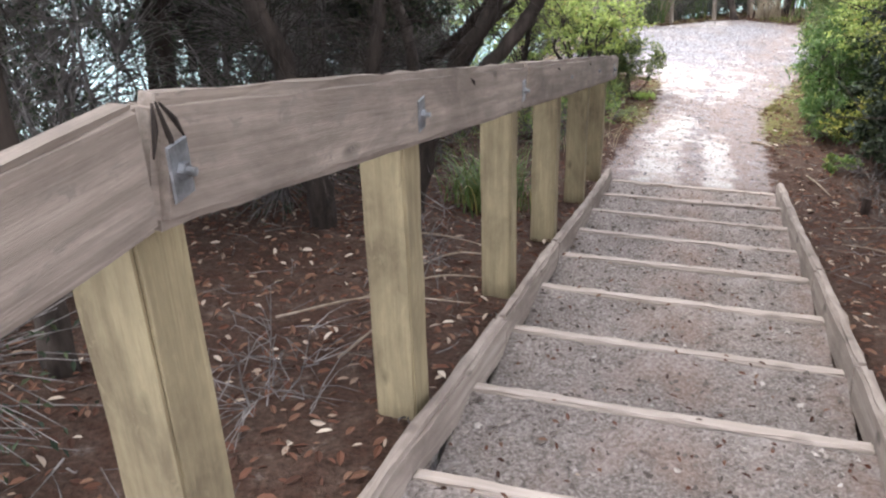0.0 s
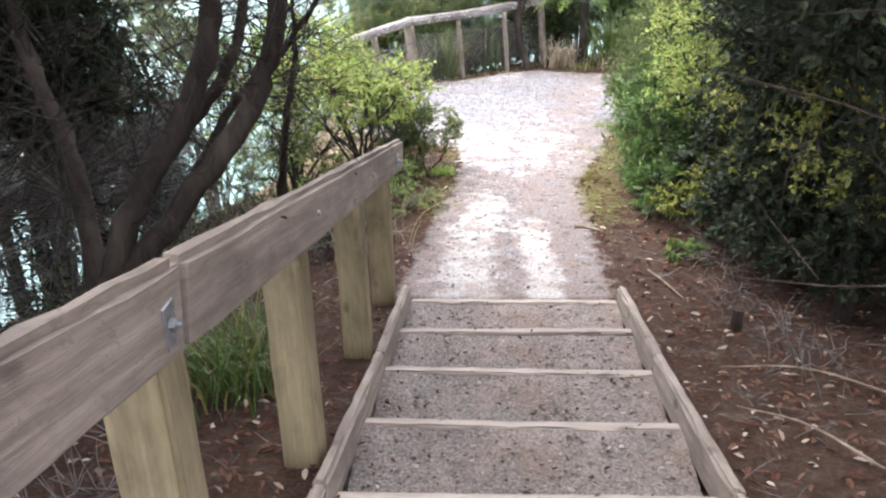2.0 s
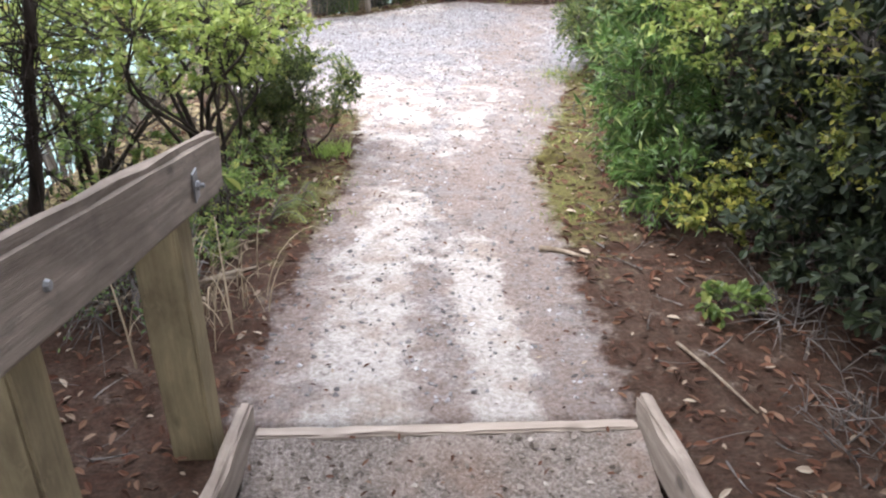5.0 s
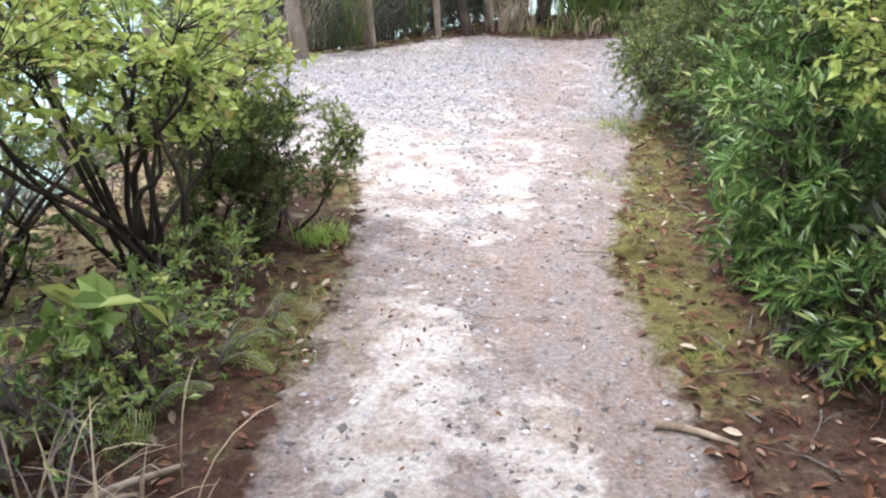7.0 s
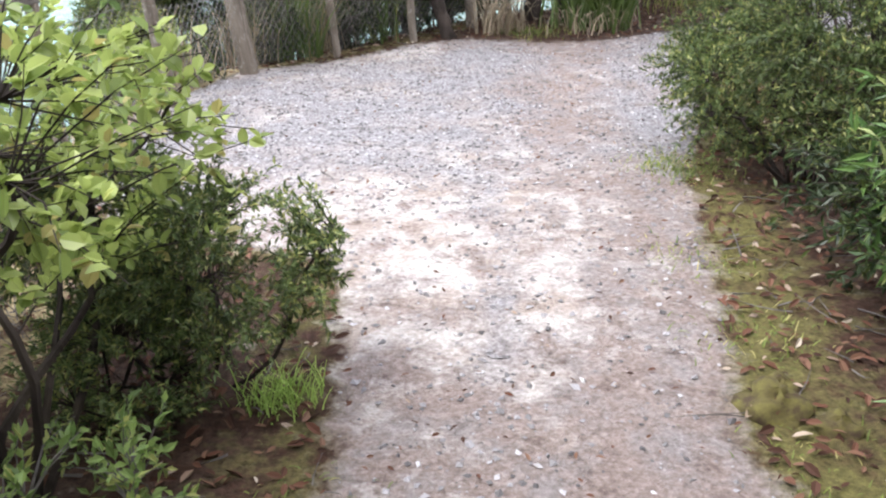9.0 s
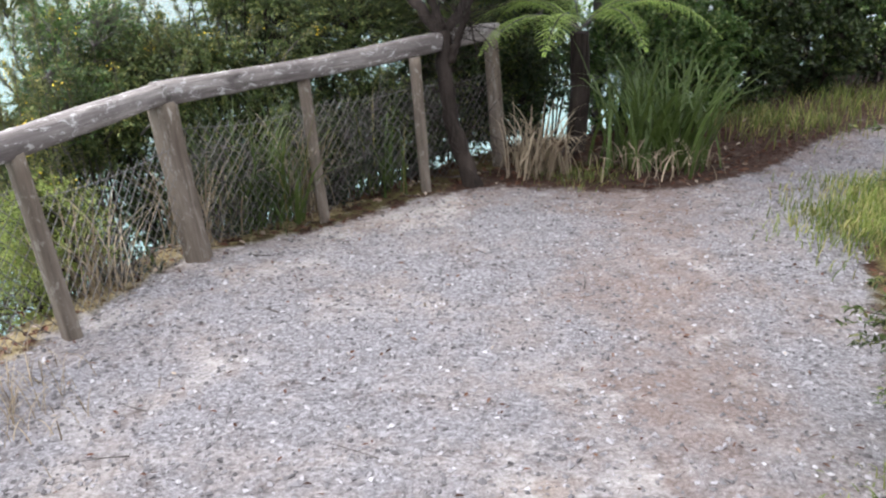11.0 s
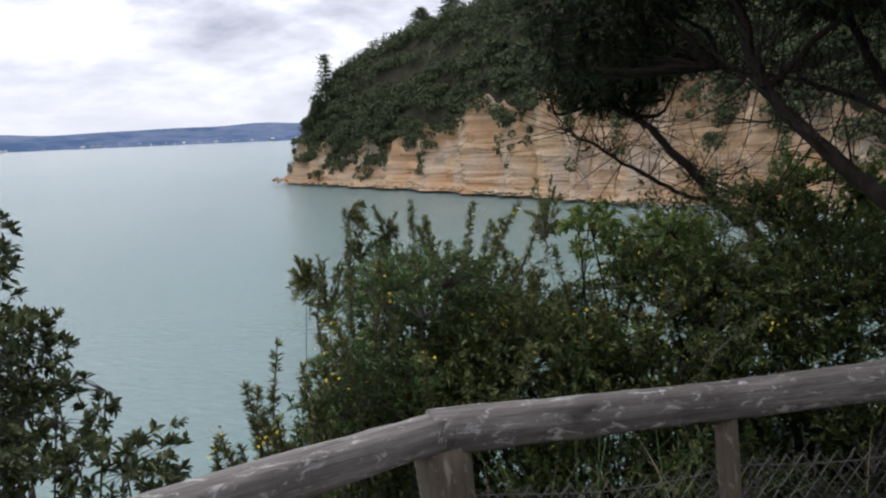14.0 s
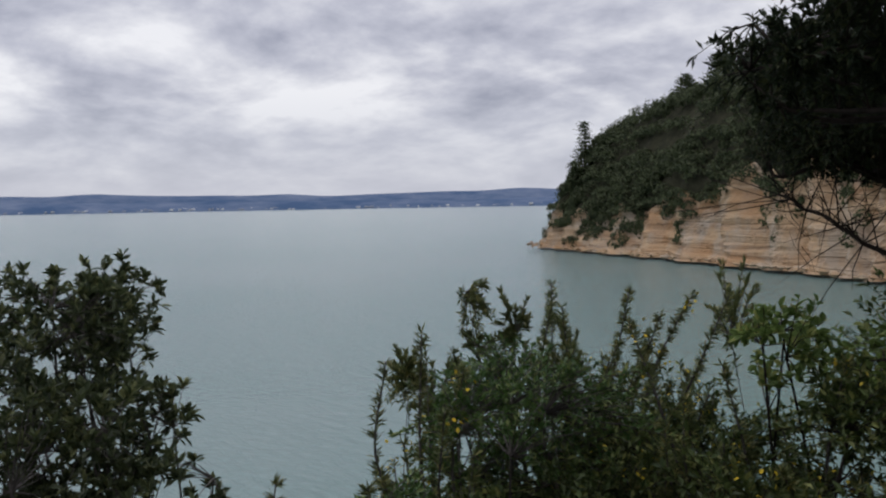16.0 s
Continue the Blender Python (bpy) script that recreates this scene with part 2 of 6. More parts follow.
M_BARK = bark("dark_kanuka_bark", (0.018, 0.014, 0.012), (0.075, 0.060, 0.050))
M_BARKR = bark("stringy_red_bark", (0.012, 0.008, 0.006), (0.09, 0.066, 0.055), 9.0)
M_TWIG = bark("grey_dead_twigs", (0.06, 0.052, 0.048), (0.25, 0.23, 0.22))
M_STICK = bark("pale_dead_stick", (0.14, 0.105, 0.075), (0.36, 0.305, 0.245))
M_STEEL = plain("galvanised_steel", (0.16, 0.165, 0.17), (0.34, 0.35, 0.365), 40, 0.5, 0.1, 0.8)
M_MESH = plain("dull_galvanised_wire", (0.11, 0.105, 0.098), (0.27, 0.26, 0.245), 30, 0.65, 0.1, 0.3)
M_YELLOW = leafy("yellow_green_leaves", (0.17, 0.24, 0.055), (0.42, 0.50, 0.15), (0.44, 0.38, 0.14), 0.34, 0.5, 0.08)
M_OLIVE = leafy("olive_shade_leaves", (0.09, 0.12, 0.026), (0.30, 0.325, 0.08), (0.46, 0.43, 0.11), 0.34, 0.45, 0.25)
# Darker copy of the grey dead twigs, with thicket shade put into the colour.
M_TWIGD = bark("shade_darkened_twigs", (0.022, 0.018, 0.016), (0.105, 0.092, 0.085))
M_GREEN = leafy("mid_green_leaves", (0.11, 0.18, 0.05), (0.27, 0.37, 0.115), (0.40, 0.43, 0.14), 0.36, 0.45)
M_DARK = leafy("dark_glossy_leaves", (0.018, 0.036, 0.014), (0.055, 0.085, 0.030), (0.10, 0.13, 0.035), 0.38, 0.25)
M_MANUKA = leafy("fine_manuka_foliage", (0.045, 0.076, 0.023), (0.150, 0.200, 0.063), (0.30, 0.32, 0.10), 0.45, 0.3)
# Near-black leaf tones: the deep shade under the trees is put into the colour.
M_SHADEF = leafy("shade_dark_foliage", (0.012, 0.022, 0.012), (0.036, 0.052, 0.024), (0.06, 0.075, 0.03), 0.6, 0.25)
M_PITT = leafy("leathery_coastal_leaves", (0.042, 0.062, 0.028), (0.135, 0.165, 0.075), (0.25, 0.27, 0.12), 0.36, 0.3)
# Soil colour with the shade between the tree crowns put into it.
M_SLOPE = plain("shade_toned_headland_soil", (0.020, 0.022, 0.012), (0.060, 0.058, 0.034), 0.6, 1.0, 0.4)
M_KORO = leafy("long_koromiko_leaves", (0.048, 0.105, 0.028), (0.15, 0.25, 0.072), (0.30, 0.36, 0.125), 0.3, 0.3, 0.15)
M_GORSE = leafy("gorse_spines", (0.09, 0.12, 0.045), (0.24, 0.27, 0.105), (0.40, 0.37, 0.14), 0.55, 0.25)
M_FERN = leafy("bright_fern_fronds", (0.24, 0.38, 0.07), (0.45, 0.60, 0.16), None, 0.5, 0.4)
M_FLAX = leafy("green_sedge_blades", (0.05, 0.095, 0.022), (0.13, 0.185, 0.05), (0.30, 0.26, 0.09), 0.45, 0.3, 0.15)
M_STRAW = leafy("dry_straw_blades", (0.20, 0.155, 0.10), (0.46, 0.38, 0.27), None, 0.8, 0.25)
M_LITTER = pieces_mat("fallen_leaves", [(0.0, (0.030, 0.015, 0.010)), (0.50, (0.100, 0.044, 0.027)), (0.88, (0.150, 0.085, 0.055)), (1.0, (0.42, 0.36, 0.29))])
M_STONE = pieces_mat("grey_gravel_stones", [(0.0, (0.085, 0.08, 0.082)), (0.45, (0.18, 0.172, 0.176)), (0.88, (0.29, 0.28, 0.29)), (1.0, (0.46, 0.45, 0.46))])
M_CHIP = pieces_mat("dark_step_chips", [(0.0, (0.06, 0.048, 0.04)), (0.5, (0.16, 0.135, 0.115)), (0.9, (0.27, 0.235, 0.205)), (1.0, (0.42, 0.38, 0.34))])
M_GRASS = leafy("short_grass", (0.09, 0.14, 0.025), (0.26, 0.31, 0.07), (0.42, 0.37, 0.15), 0.6, 0.3, 0.25)
M_CANOPY = leafy("headland_canopy", (0.042, 0.060, 0.030), (0.12, 0.148, 0.068), (0.21, 0.225, 0.115), 0.7, 0.2, 0.35)
M_KAN = leafy("kanuka_foliage", (0.014, 0.025, 0.012), (0.046, 0.066, 0.028), (0.085, 0.10, 0.04), 0.6, 0.22)
M_CLOD = plain("mossy_earth_clod", (0.040, 0.026, 0.018), (0.115, 0.105, 0.030), 22, 1.0, 0.8)
M_FLOWER = pieces_mat("yellow_gorse_flowers", [(0.0, (0.62, 0.45, 0.03)), (1.0, (0.75, 0.60, 0.08))])
M_HOUSE = pieces_mat("pale_far_houses", [(0.0, (0.26, 0.28, 0.33)), (0.7, (0.44, 0.45, 0.48)), (1.0, (0.8, 0.8, 0.8))])


# ---- geometry helpers ----
class Geo:
    """Gathers vertices and faces and makes one mesh of them."""

    def __init__(self):
        self.v, self.f, self.n = [], {3: [], 4: []}, 0

    def add(self, verts, faces):
        verts, faces = np.asarray(verts, float), np.asarray(faces, int)
        self.f[faces.shape[1]].append(faces + self.n)
        self.v.append(verts)
        self.n += len(verts)

    def mesh(self, name, smooth=False):
        v = np.concatenate(self.v)
        parts = [(k, np.concatenate(f)) for k, f in self.f.items() if f]
        loops = np.concatenate([f.ravel() for _, f in parts])
        sizes = np.concatenate([np.full(len(f), k) for k, f in parts])
        me = bpy.data.meshes.new(name)
        me.vertices.add(len(v))
        me.vertices.foreach_set("co", v.ravel())
        me.loops.add(len(loops))
        me.loops.foreach_set("vertex_index", loops)
        me.polygons.add(len(sizes))
        me.polygons.foreach_set("loop_start", np.concatenate([[0], np.cumsum(sizes)[:-1]]))
        me.polygons.foreach_set("loop_total", sizes)
        me.polygons.foreach_set("use_smooth", np.full(len(sizes), smooth))
        me.update(calc_edges=True)
        return me

    def tube(self, pts, radii, sides=7, rough=0.0):
        """A tapered limb along a line of points."""
        pts = np.asarray(pts, float)
        n = len(pts)
        radii = np.interp(np.linspace(0, 1, n), np.linspace(0, 1, len(radii)), radii)
        tang = np.gradient(pts, axis=0)
        tang /= np.linalg.norm(tang, axis=1)[:, None] + 1e-9
        ref = np.array([0.31, 0.87, 0.38]) if abs(tang[0] @ [0.31, 0.87, 0.38]) < 0.9 else np.array([1.0, 0, 0])
        a = np.cross(tang, ref)
        a /= np.linalg.norm(a, axis=1)[:, None]
        b = np.cross(tang, a)
        ang = np.arange(sides) * 2 * np.pi / sides
        rr = radii[:, None] * (1 + rough * (rng.random((n, sides)) - 0.5))
        ring = pts[:, None] + rr[..., None] * (np.cos(ang)[None, :, None] * a[:, None] + np.sin(ang)[None, :, None] * b[:, None])
        i, j = np.meshgrid(np.arange(n - 1), np.arange(sides), indexing="ij")
        k = (j + 1) % sides
        f = np.stack([i * sides + j, i * sides + k, (i + 1) * sides + k, (i + 1) * sides + j], -1).reshape(-1, 4)
        caps = np.array([[0, q + 1, q] for q in range(1, sides - 1)] + [[(n - 1) * sides, (n - 1) * sides + q, (n - 1) * sides + q + 1] for q in range(1, sides - 1)])
        base = self.n
        self.add(ring.reshape(-1, 3), f)
        self.f[3].append(caps + base)

    def twigs(self, A, B, C, r0, r1, n=4, sides=3):
        """Many thin bent twigs at once, from A by way of B to C."""
        A, B, C = (np.asarray(q, float) for q in (A, B, C))
        N = len(A)
        t = np.linspace(0, 1, n)[None, :, None]
        p = (1 - t) ** 2 * A[:, None] + 2 * t * (1 - t) * B[:, None] + t ** 2 * C[:, None]
        d = C - A
        d /= np.linalg.norm(d, axis=1)[:, None] + 1e-9
        a = np.cross(d, [0.3, 0.5, 0.81])
        a /= np.linalg.norm(a, axis=1)[:, None] + 1e-9
        b = np.cross(d, a)
        ang = np.arange(sides) * 2 * np.pi / sides
        off = np.cos(ang)[None, :, None] * a[:, None] + np.sin(ang)[None, :, None] * b[:, None]
        r = (np.asarray(r0).reshape(-1, 1) * (1 - t[:, :, 0]) + np.asarray(r1).reshape(-1, 1) * t[:, :, 0])
        r = np.broadcast_to(r, (N, n))
        v = p[:, :, None] + r[:, :, None, None] * off[:, None]
        i, j = np.meshgrid(np.arange(n - 1), np.arange(sides), indexing="ij")
        k = (j + 1) % sides
        f = np.stack([i * sides + j, i * sides + k, (i + 1) * sides + k, (i + 1) * sides + j], -1).reshape(-1, 4)
        self.add(v.reshape(-1, 3), (f[None] + (np.arange(N) * n * sides)[:, None, None]).reshape(-1, 4))

    def leaves(self, P, D, U, L, W, broad=False, curl=0.12):
        """Many folded leaves at once: base P, direction D, upper side U, length L, width W."""
        P, D, U = (np.asarray(q, float) for q in (P, D, U))
        N = len(P)
        D = D / (np.linalg.norm(D, axis=1)[:, None] + 1e-9)
        S = np.cross(D, U)
        S /= np.linalg.norm(S, axis=1)[:, None] + 1e-9
        U = np.cross(S, D)
        L = np.broadcast_to(np.asarray(L, float).reshape(-1, 1), (N, 1))
        W = np.broadcast_to(np.asarray(W, float).reshape(-1, 1), (N, 1))
        tip = P + D * L - U * L * curl
        if broad:
            l1, l2 = P + D * L * 0.3 - S * W * 0.42 + U * W * 0.16, P + D * L * 0.68 - S * W * 0.45 + U * W * 0.12
            r1, r2 = P + D * L * 0.3 + S * W * 0.42 + U * W * 0.16, P + D * L * 0.68 + S * W * 0.45 + U * W * 0.12
            v = np.stack([P, r1, r2, tip, l2, l1], 1)
            f = np.array([[0, 1, 2, 3], [0, 3, 4, 5]])
            self.add(v.reshape(-1, 3), (f[None] + (np.arange(N) * 6)[:, None, None]).reshape(-1, 4))
        else:
            l = P + D * L * 0.45 - S * W * 0.5 + U * W * 0.18
            r = P + D * L * 0.45 + S * W * 0.5 + U * W * 0.18
            v = np.stack([P, r, tip, l], 1)
            f = np.array([[0, 1, 2], [0, 2, 3]])
            self.add(v.reshape(-1, 3), (f[None] + (np.arange(N) * 4)[:, None, None]).reshape(-1, 3))

    def blades(self, base, heading, length, width, lean, n=6):
        """Long arching blades: base points, headings, lengths, widths and how far they arch."""
        N = len(base)
        t = np.linspace(0, 1, n)
        h = np.stack([np.cos(heading), np.sin(heading), np.zeros(N)], 1)
        side = np.stack([-np.sin(heading), np.cos(heading), np.zeros(N)], 1)
        ang = (np.pi / 2 - 0.25 - lean[:, None] * t[None] ** 1.4 * 1.9)
        seg = length[:, None] / (n - 1)
        dx, dz = np.cos(ang) * seg, np.sin(ang) * seg
        x = np.concatenate([np.zeros((N, 1)), np.cumsum(dx[:, :-1], 1)], 1)
        z = np.concatenate([np.zeros((N, 1)), np.cumsum(dz[:, :-1], 1)], 1)
        c = base[:, None] + h[:, None] * x[..., None] + np.array([0, 0, 1.0]) * z[..., None]
        w = width[:, None] * (1 - t[None] ** 2.2) * 0.5 + 0.0006
        v = np.stack([c - side[:, None] * w[..., None], c + side[:, None] * w[..., None]], 2)
        i = np.arange(n - 1)
        f = np.stack([2 * i, 2 * i + 1, 2 * i + 3, 2 * i + 2], 1)
        self.add(v.reshape(-1, 3), (f[None] + (np.arange(N) * 2 * n)[:, None, None]).reshape(-1, 4))

    def grid(self, X, Y, Z):
        n, m = X.shape
        i, j = np.meshgrid(np.arange(n - 1), np.arange(m - 1), indexing="ij")
        f = np.stack([i * m + j, (i + 1) * m + j, (i + 1) * m + j + 1, i * m + j + 1], -1).reshape(-1, 4)
        self.add(np.stack([X, Y, Z], -1).reshape(-1, 3), f)


# The lookout and the coast beyond it are laid out on axes of their own, turned a little from those of the steps.
TURN = pose(0.380, -0.271, 0.217, 0, 0, 2.79) @ Matrix.Scale(0.9278, 4)
BACK = np.array(TURN.inverted())
LOOKOUT = []
PLACE = dict(lookout=False)


def end_lookout():
    """Turns all that was laid out on the lookout's axes into the world."""
    for ob in LOOKOUT:
        ob.matrix_basis = TURN @ ob.matrix_basis
    LOOKOUT.clear()
    PLACE["lookout"] = False


def thing(name, label, category, group="", at=(0, 0, 0), kind=""):
    ob = new(name)
    ob.location = at
    ob.matrix_basis = Matrix.Translation(at)
    if PLACE["lookout"]:
        LOOKOUT.append(ob)
    ob.empty_display_size = 0.1
    return tagged(ob, label, category, group, kind)


def part(name, data, material, parent, label="", at=None, smooth=False):
    """One mesh object under a thing or a part; at places it in the world."""
    me = data.mesh(name, smooth) if isinstance(data, Geo) else data
    if not me.materials:
        me.materials.append(material)
    ob = new(name, me)
    if at is not None:
        ob.matrix_world = at
    if parent is None and PLACE["lookout"]:
        LOOKOUT.append(ob)
    if parent is not None:
        up = Matrix.Identity(4)
        q = parent
        while q is not None:
            up = q.matrix_basis @ up if q.parent is None else q.matrix_parent_inverse @ q.matrix_basis @ up
            q = q.parent
        ob.parent = parent
        ob.matrix_parent_inverse = up.inverted()
    return tagged(ob, label)


def setting(name, data, material, label, category, smooth=False, kind="structure"):
    return tagged(part(name, data, material, None, "", None, smooth), label, category, "", kind)


def beam_mesh(name, length, width, height, bevel=0.006, wear=0.004, seed=1, cuts=8):
    """A sawn timber along x from 0 to length, with softened, slightly uneven edges."""
    r = np.random.default_rng(seed)
    bm = bmesh.new()
    bmesh.ops.create_cube(bm, size=1.0)
    for v in bm.verts:
        v.co = Vector(((v.co.x + 0.5) * length, v.co.y * width, v.co.z * height))
    long_edges = [e for e in bm.edges if abs(e.verts[0].co.x - e.verts[1].co.x) > 1e-4]
    bmesh.ops.subdivide_edges(bm, edges=long_edges, cuts=cuts)
    bmesh.ops.bevel(bm, geom=[e for e in bm.edges if e.is_manifold and e.calc_face_angle(0) > 0.5], offset=bevel, segments=2, affect="EDGES")
    for v in bm.verts:
        v.co += Vector((0, r.normal(0, wear), r.normal(0, wear)))
    me = bpy.data.meshes.new(name)
    bm.to_mesh(me)
    bm.free()
    return me


def along(a, b, roll=0.0):
    """The pose whose x axis runs from a to b, with z as far up as it goes."""
    a, b = Vector(a), Vector(b)
    x = (b - a).normalized()
    y = Vector((0, 0, 1)).cross(x)
    y = y.normalized() if y.length > 1e-3 else Vector((0, 1, 0))
    z = x.cross(y)
    return Matrix.Translation(a) @ Matrix((x, y, z)).transposed().to_4x4() @ pose(0, 0, 0, roll)


def smooth_line(pts, n):
    """A soft curve of n points through the given ones."""
    pts = np.asarray(pts, float)
    k = len(pts)
    t = np.linspace(0, k - 1, n)
    i = np.clip(t.astype(int), 0, k - 2)
    u = (t - i)[:, None]
    p = np.concatenate([[2 * pts[0] - pts[1]], pts, [2 * pts[-1] - pts[-2]]])
    a, b, c, d = p[i], p[i + 1], p[i + 2], p[i + 3]
    return 0.5 * (2 * b + (c - a) * u + (2 * a - 5 * b + 4 * c - d) * u ** 2 + (3 * b - a - 3 * c + d) * u ** 3)


# ---- the lie of the land ----
def soft(v, lo, hi):
    t = np.clip((v - lo) / (hi - lo), 0, 1)
    return t * t * (3 - 2 * t)


EDGE = np.array([(-3.0, -60), (-2.7, -6), (-2.6, 0), (-1.85, 2.6), (-2.0, 4.4), (-1.95, 7.0), (-1.45, 8.0), (0.6, 9.8), (1.8, 10.4), (4.5, 12.2), (9, 15.5), (30, 24), (90, 30)], float)


def seaward(x, y):
    """Distance beyond the edge of the terrace (positive) or inside it (negative)."""
    best = np.full(np.shape(x), 1e9)
    sign = np.zeros(np.shape(x))
    for a, b in zip(EDGE[:-1], EDGE[1:]):
        d = b - a
        t = np.clip(((x - a[0]) * d[0] + (y - a[1]) * d[1]) / (d @ d), 0, 1)
        ex, ey = x - a[0] - t * d[0], y - a[1] - t * d[1]
        r = np.hypot(ex, ey)
        s = np.sign(d[0] * ey - d[1] * ex)
        near = r < best
        best, sign = np.where(near, r, best), np.where(near, s, sign)
    return best * sign


def wobble(x, y, s):
    return (np.sin(x * 1.7 * s + 1.3) * np.cos(y * 1.3 * s - 0.4) + np.sin(x * 3.1 * s + y * 2.3 * s) * 0.5 + np.sin(y * 5.3 * s - x * 4.1 * s + 2.0) * 0.25)


TOP_Y = -STEPS * STEP_G


def on_axes(x, y):
    """The same place on the lookout's axes, by as much as it belongs to the lookout."""
    u = soft(y, 2.4, 4.2)
    xl = BACK[0, 0] * x + BACK[0, 1] * y + BACK[0, 3]
    yl = BACK[1, 0] * x + BACK[1, 1] * y + BACK[1, 3]
    return x + (xl - x) * u, y + (yl - y) * u, u


def land(x, y):
    """The height of the ground."""
    x, y = np.asarray(x, float), np.asarray(y, float)
    if PLACE["lookout"]:
        return land_on_axes(x, y, np.interp(y, [0, 3.5, 8.9, 9.6, 14], [-0.2, -0.436, -0.80, -0.85, -0.9]))
    xl, yl, u = on_axes(x, y)
    return land_on_axes(xl, yl, np.interp(y, [-200, -12, TOP_Y, 0, 8.0, 9.0, 13, 200], [14, 1.41, 1.16, 0, -0.57, -0.60, -0.63, -0.63]))


def land_on_axes(x, y, b):
    d = seaward(x, y)
    z = b - np.where(d > 0, 0.2 * d + 0.75 * np.clip(d - 0.25, 0, None), 0)
    z = z + 0.10 * np.clip(x - 1.6, 0, 6) * np.clip((9 - y) / 4, 0, 1) + 0.22 * np.clip(x - 7, 0, 40) * np.clip((14 - y) / 10, 0, 1)
    on = (np.abs(x) < 0.9) & (y < 0.1)
    z = z + np.where(on, 0, 0.022 * wobble(x, y, 1.0)) * np.clip(np.abs(x) * 1.2 - 0.3, 0.25, 1)
    z = z - np.where((np.abs(x) < 0.655) & (y < -0.02) & (y > TOP_Y - 0.5), 0.20, 0)
    return np.maximum(z, -14.0)


def track_left(y):
    return np.interp(y, [-9, 0, 0.7, 1.8, 2.4, 3, 4, 5, 5.6, 7, 7.9, 9.6], [-0.7, -0.70, -0.68, -0.54, -0.47, -0.52, -0.66, -1.75, -2.4, -1.88, -1.42, 0.6])


def track_right(y):
    return np.interp(y, [-9, 0, 0.7, 2.4, 3, 4, 4.9, 5.7, 6.8, 7.4, 8, 9, 10], [0.7, 0.60, 0.60, 0.58, 0.70, 0.82, 1.0, 1.4, 1.9, 2.3, 3.3, 6, 9])


def track_far(x):
    return np.interp(x, [-3, -1.4, -0.6, 0.06, 0.6, 1.2, 1.85, 2.5, 3.2, 4, 6, 9], [20, 8.0, 8.42, 8.92, 9.08, 8.85, 8.72, 9.02, 9.6, 10, 10.9, 12.2])


def zones(x, y):
    """How far a place belongs to the trodden track, to gravel, to moss and to dry grass."""
    x, y, _ = on_axes(x, y)
    track = soft(x - track_left(y), -0.10, 0.12) * soft(track_right(y) - x, -0.10, 0.12) * soft(track_far(x) - y, -0.12, 0.12)
    track = np.where((y < 0) & (y > TOP_Y), track * 0.0 + (np.abs(x) < 0.64), track)
    stripe = np.exp(-((x - 0.18 - 0.025 * np.sin(y * 5)) / 0.12) ** 2) * soft(1.75 - y, 0, 0.7)
    left_side = np.exp(-((x + 0.34 - 0.07 * y - 0.04 * np.sin(y * 4 + 1)) / 0.21) ** 2) * soft(2.5 - y, 0, 0.8)
    pale = np.clip(1.1 * stripe + 0.95 * left_side + soft(y, 2.0, 3.4) * (0.58 - 0.35 * soft(x, 0.15, 0.5)), 0, 1)
    lane = 0.42 * np.exp(-((x + 0.02) / 0.11) ** 2) * soft(y, -0.1, 0.4)
    look_out = soft(y, 4.2, 6.0)
    gravel = lane * (1 - look_out) + look_out * (0.88 - 0.62 * np.exp(-((x - 0.72 - 0.28 * (y - 6)) / 0.30) ** 2) - 0.5 * np.exp(-((y - track_far(x)) / 0.45) ** 2))
    gravel = np.where(y < TOP_Y, 0.6, gravel)
    edge = np.minimum(np.abs(x - track_left(y)), np.abs(track_right(y) - x))
    moss = 0.75 * np.exp(-(edge / 0.34) ** 2) * soft(y, 0.4, 1.8) + 0.9 * soft(x - track_right(y), 0.0, 0.25) * soft(y, 5.0, 6.2)
    moss = moss + 0.36 * soft(x - track_right(y), -0.05, 0.1) * soft(1.5 - x, 0, 0.3) * soft(y, 1.1, 1.8)
    straw = soft(seaward(x, y), -0.25, 0.1) * soft(y, 4.6, 5.4) * (x < -0.4) + 0.75 * soft(-x, 0.95, 1.5) * soft(x + 5, 0, 2) * soft(y, 1.2, 2.0) * soft(5.0 - y, 0, 0.5)
    return track, gravel, np.clip(moss, 0, 1), np.clip(straw, 0, 1), pale


def graded(lo, fine_lo, fine_hi, hi, step):
    out = list(np.arange(fine_lo, fine_hi + step / 2, step))
    q, s = fine_lo, step
    while q > lo:
        s *= 1.22
        q -= s
        out.insert(0, max(q, lo))
    q, s = out[-1], step
    while q < hi:
        s *= 1.22
        q += s
        out.append(min(q, hi))
    return np.array(out)


def build_ground():
    xs, ys = graded(-45, -3.2, 4.6, 160, 0.055), graded(-160, -7.2, 10.8, 60, 0.055)
    X, Y = np.meshgrid(xs, ys, indexing="ij")
    g = Geo()
    Z = land(X, Y)
    t, gr, mo, st, pa = zones(X, Y)
    Z = Z + 0.010 * rng.random(Z.shape) * (0.4 + 0.6 * (1 - t)) * (np.abs(X) < 6)
    g.grid(X, Y, Z)
    me = g.mesh("ground", True)
    for name, val in (("track", t), ("gravel", gr), ("moss", mo), ("straw", st), ("pale", pa)):
        a = me.attributes.new(name, "FLOAT", "POINT")
        a.data.foreach_set("value", np.ascontiguousarray(val.ravel(), dtype=np.float32))
    setting("ground", me, M_GROUND, "red-brown litter, pale clay and grey gravel of a bush track on a hillside", "ground", True)


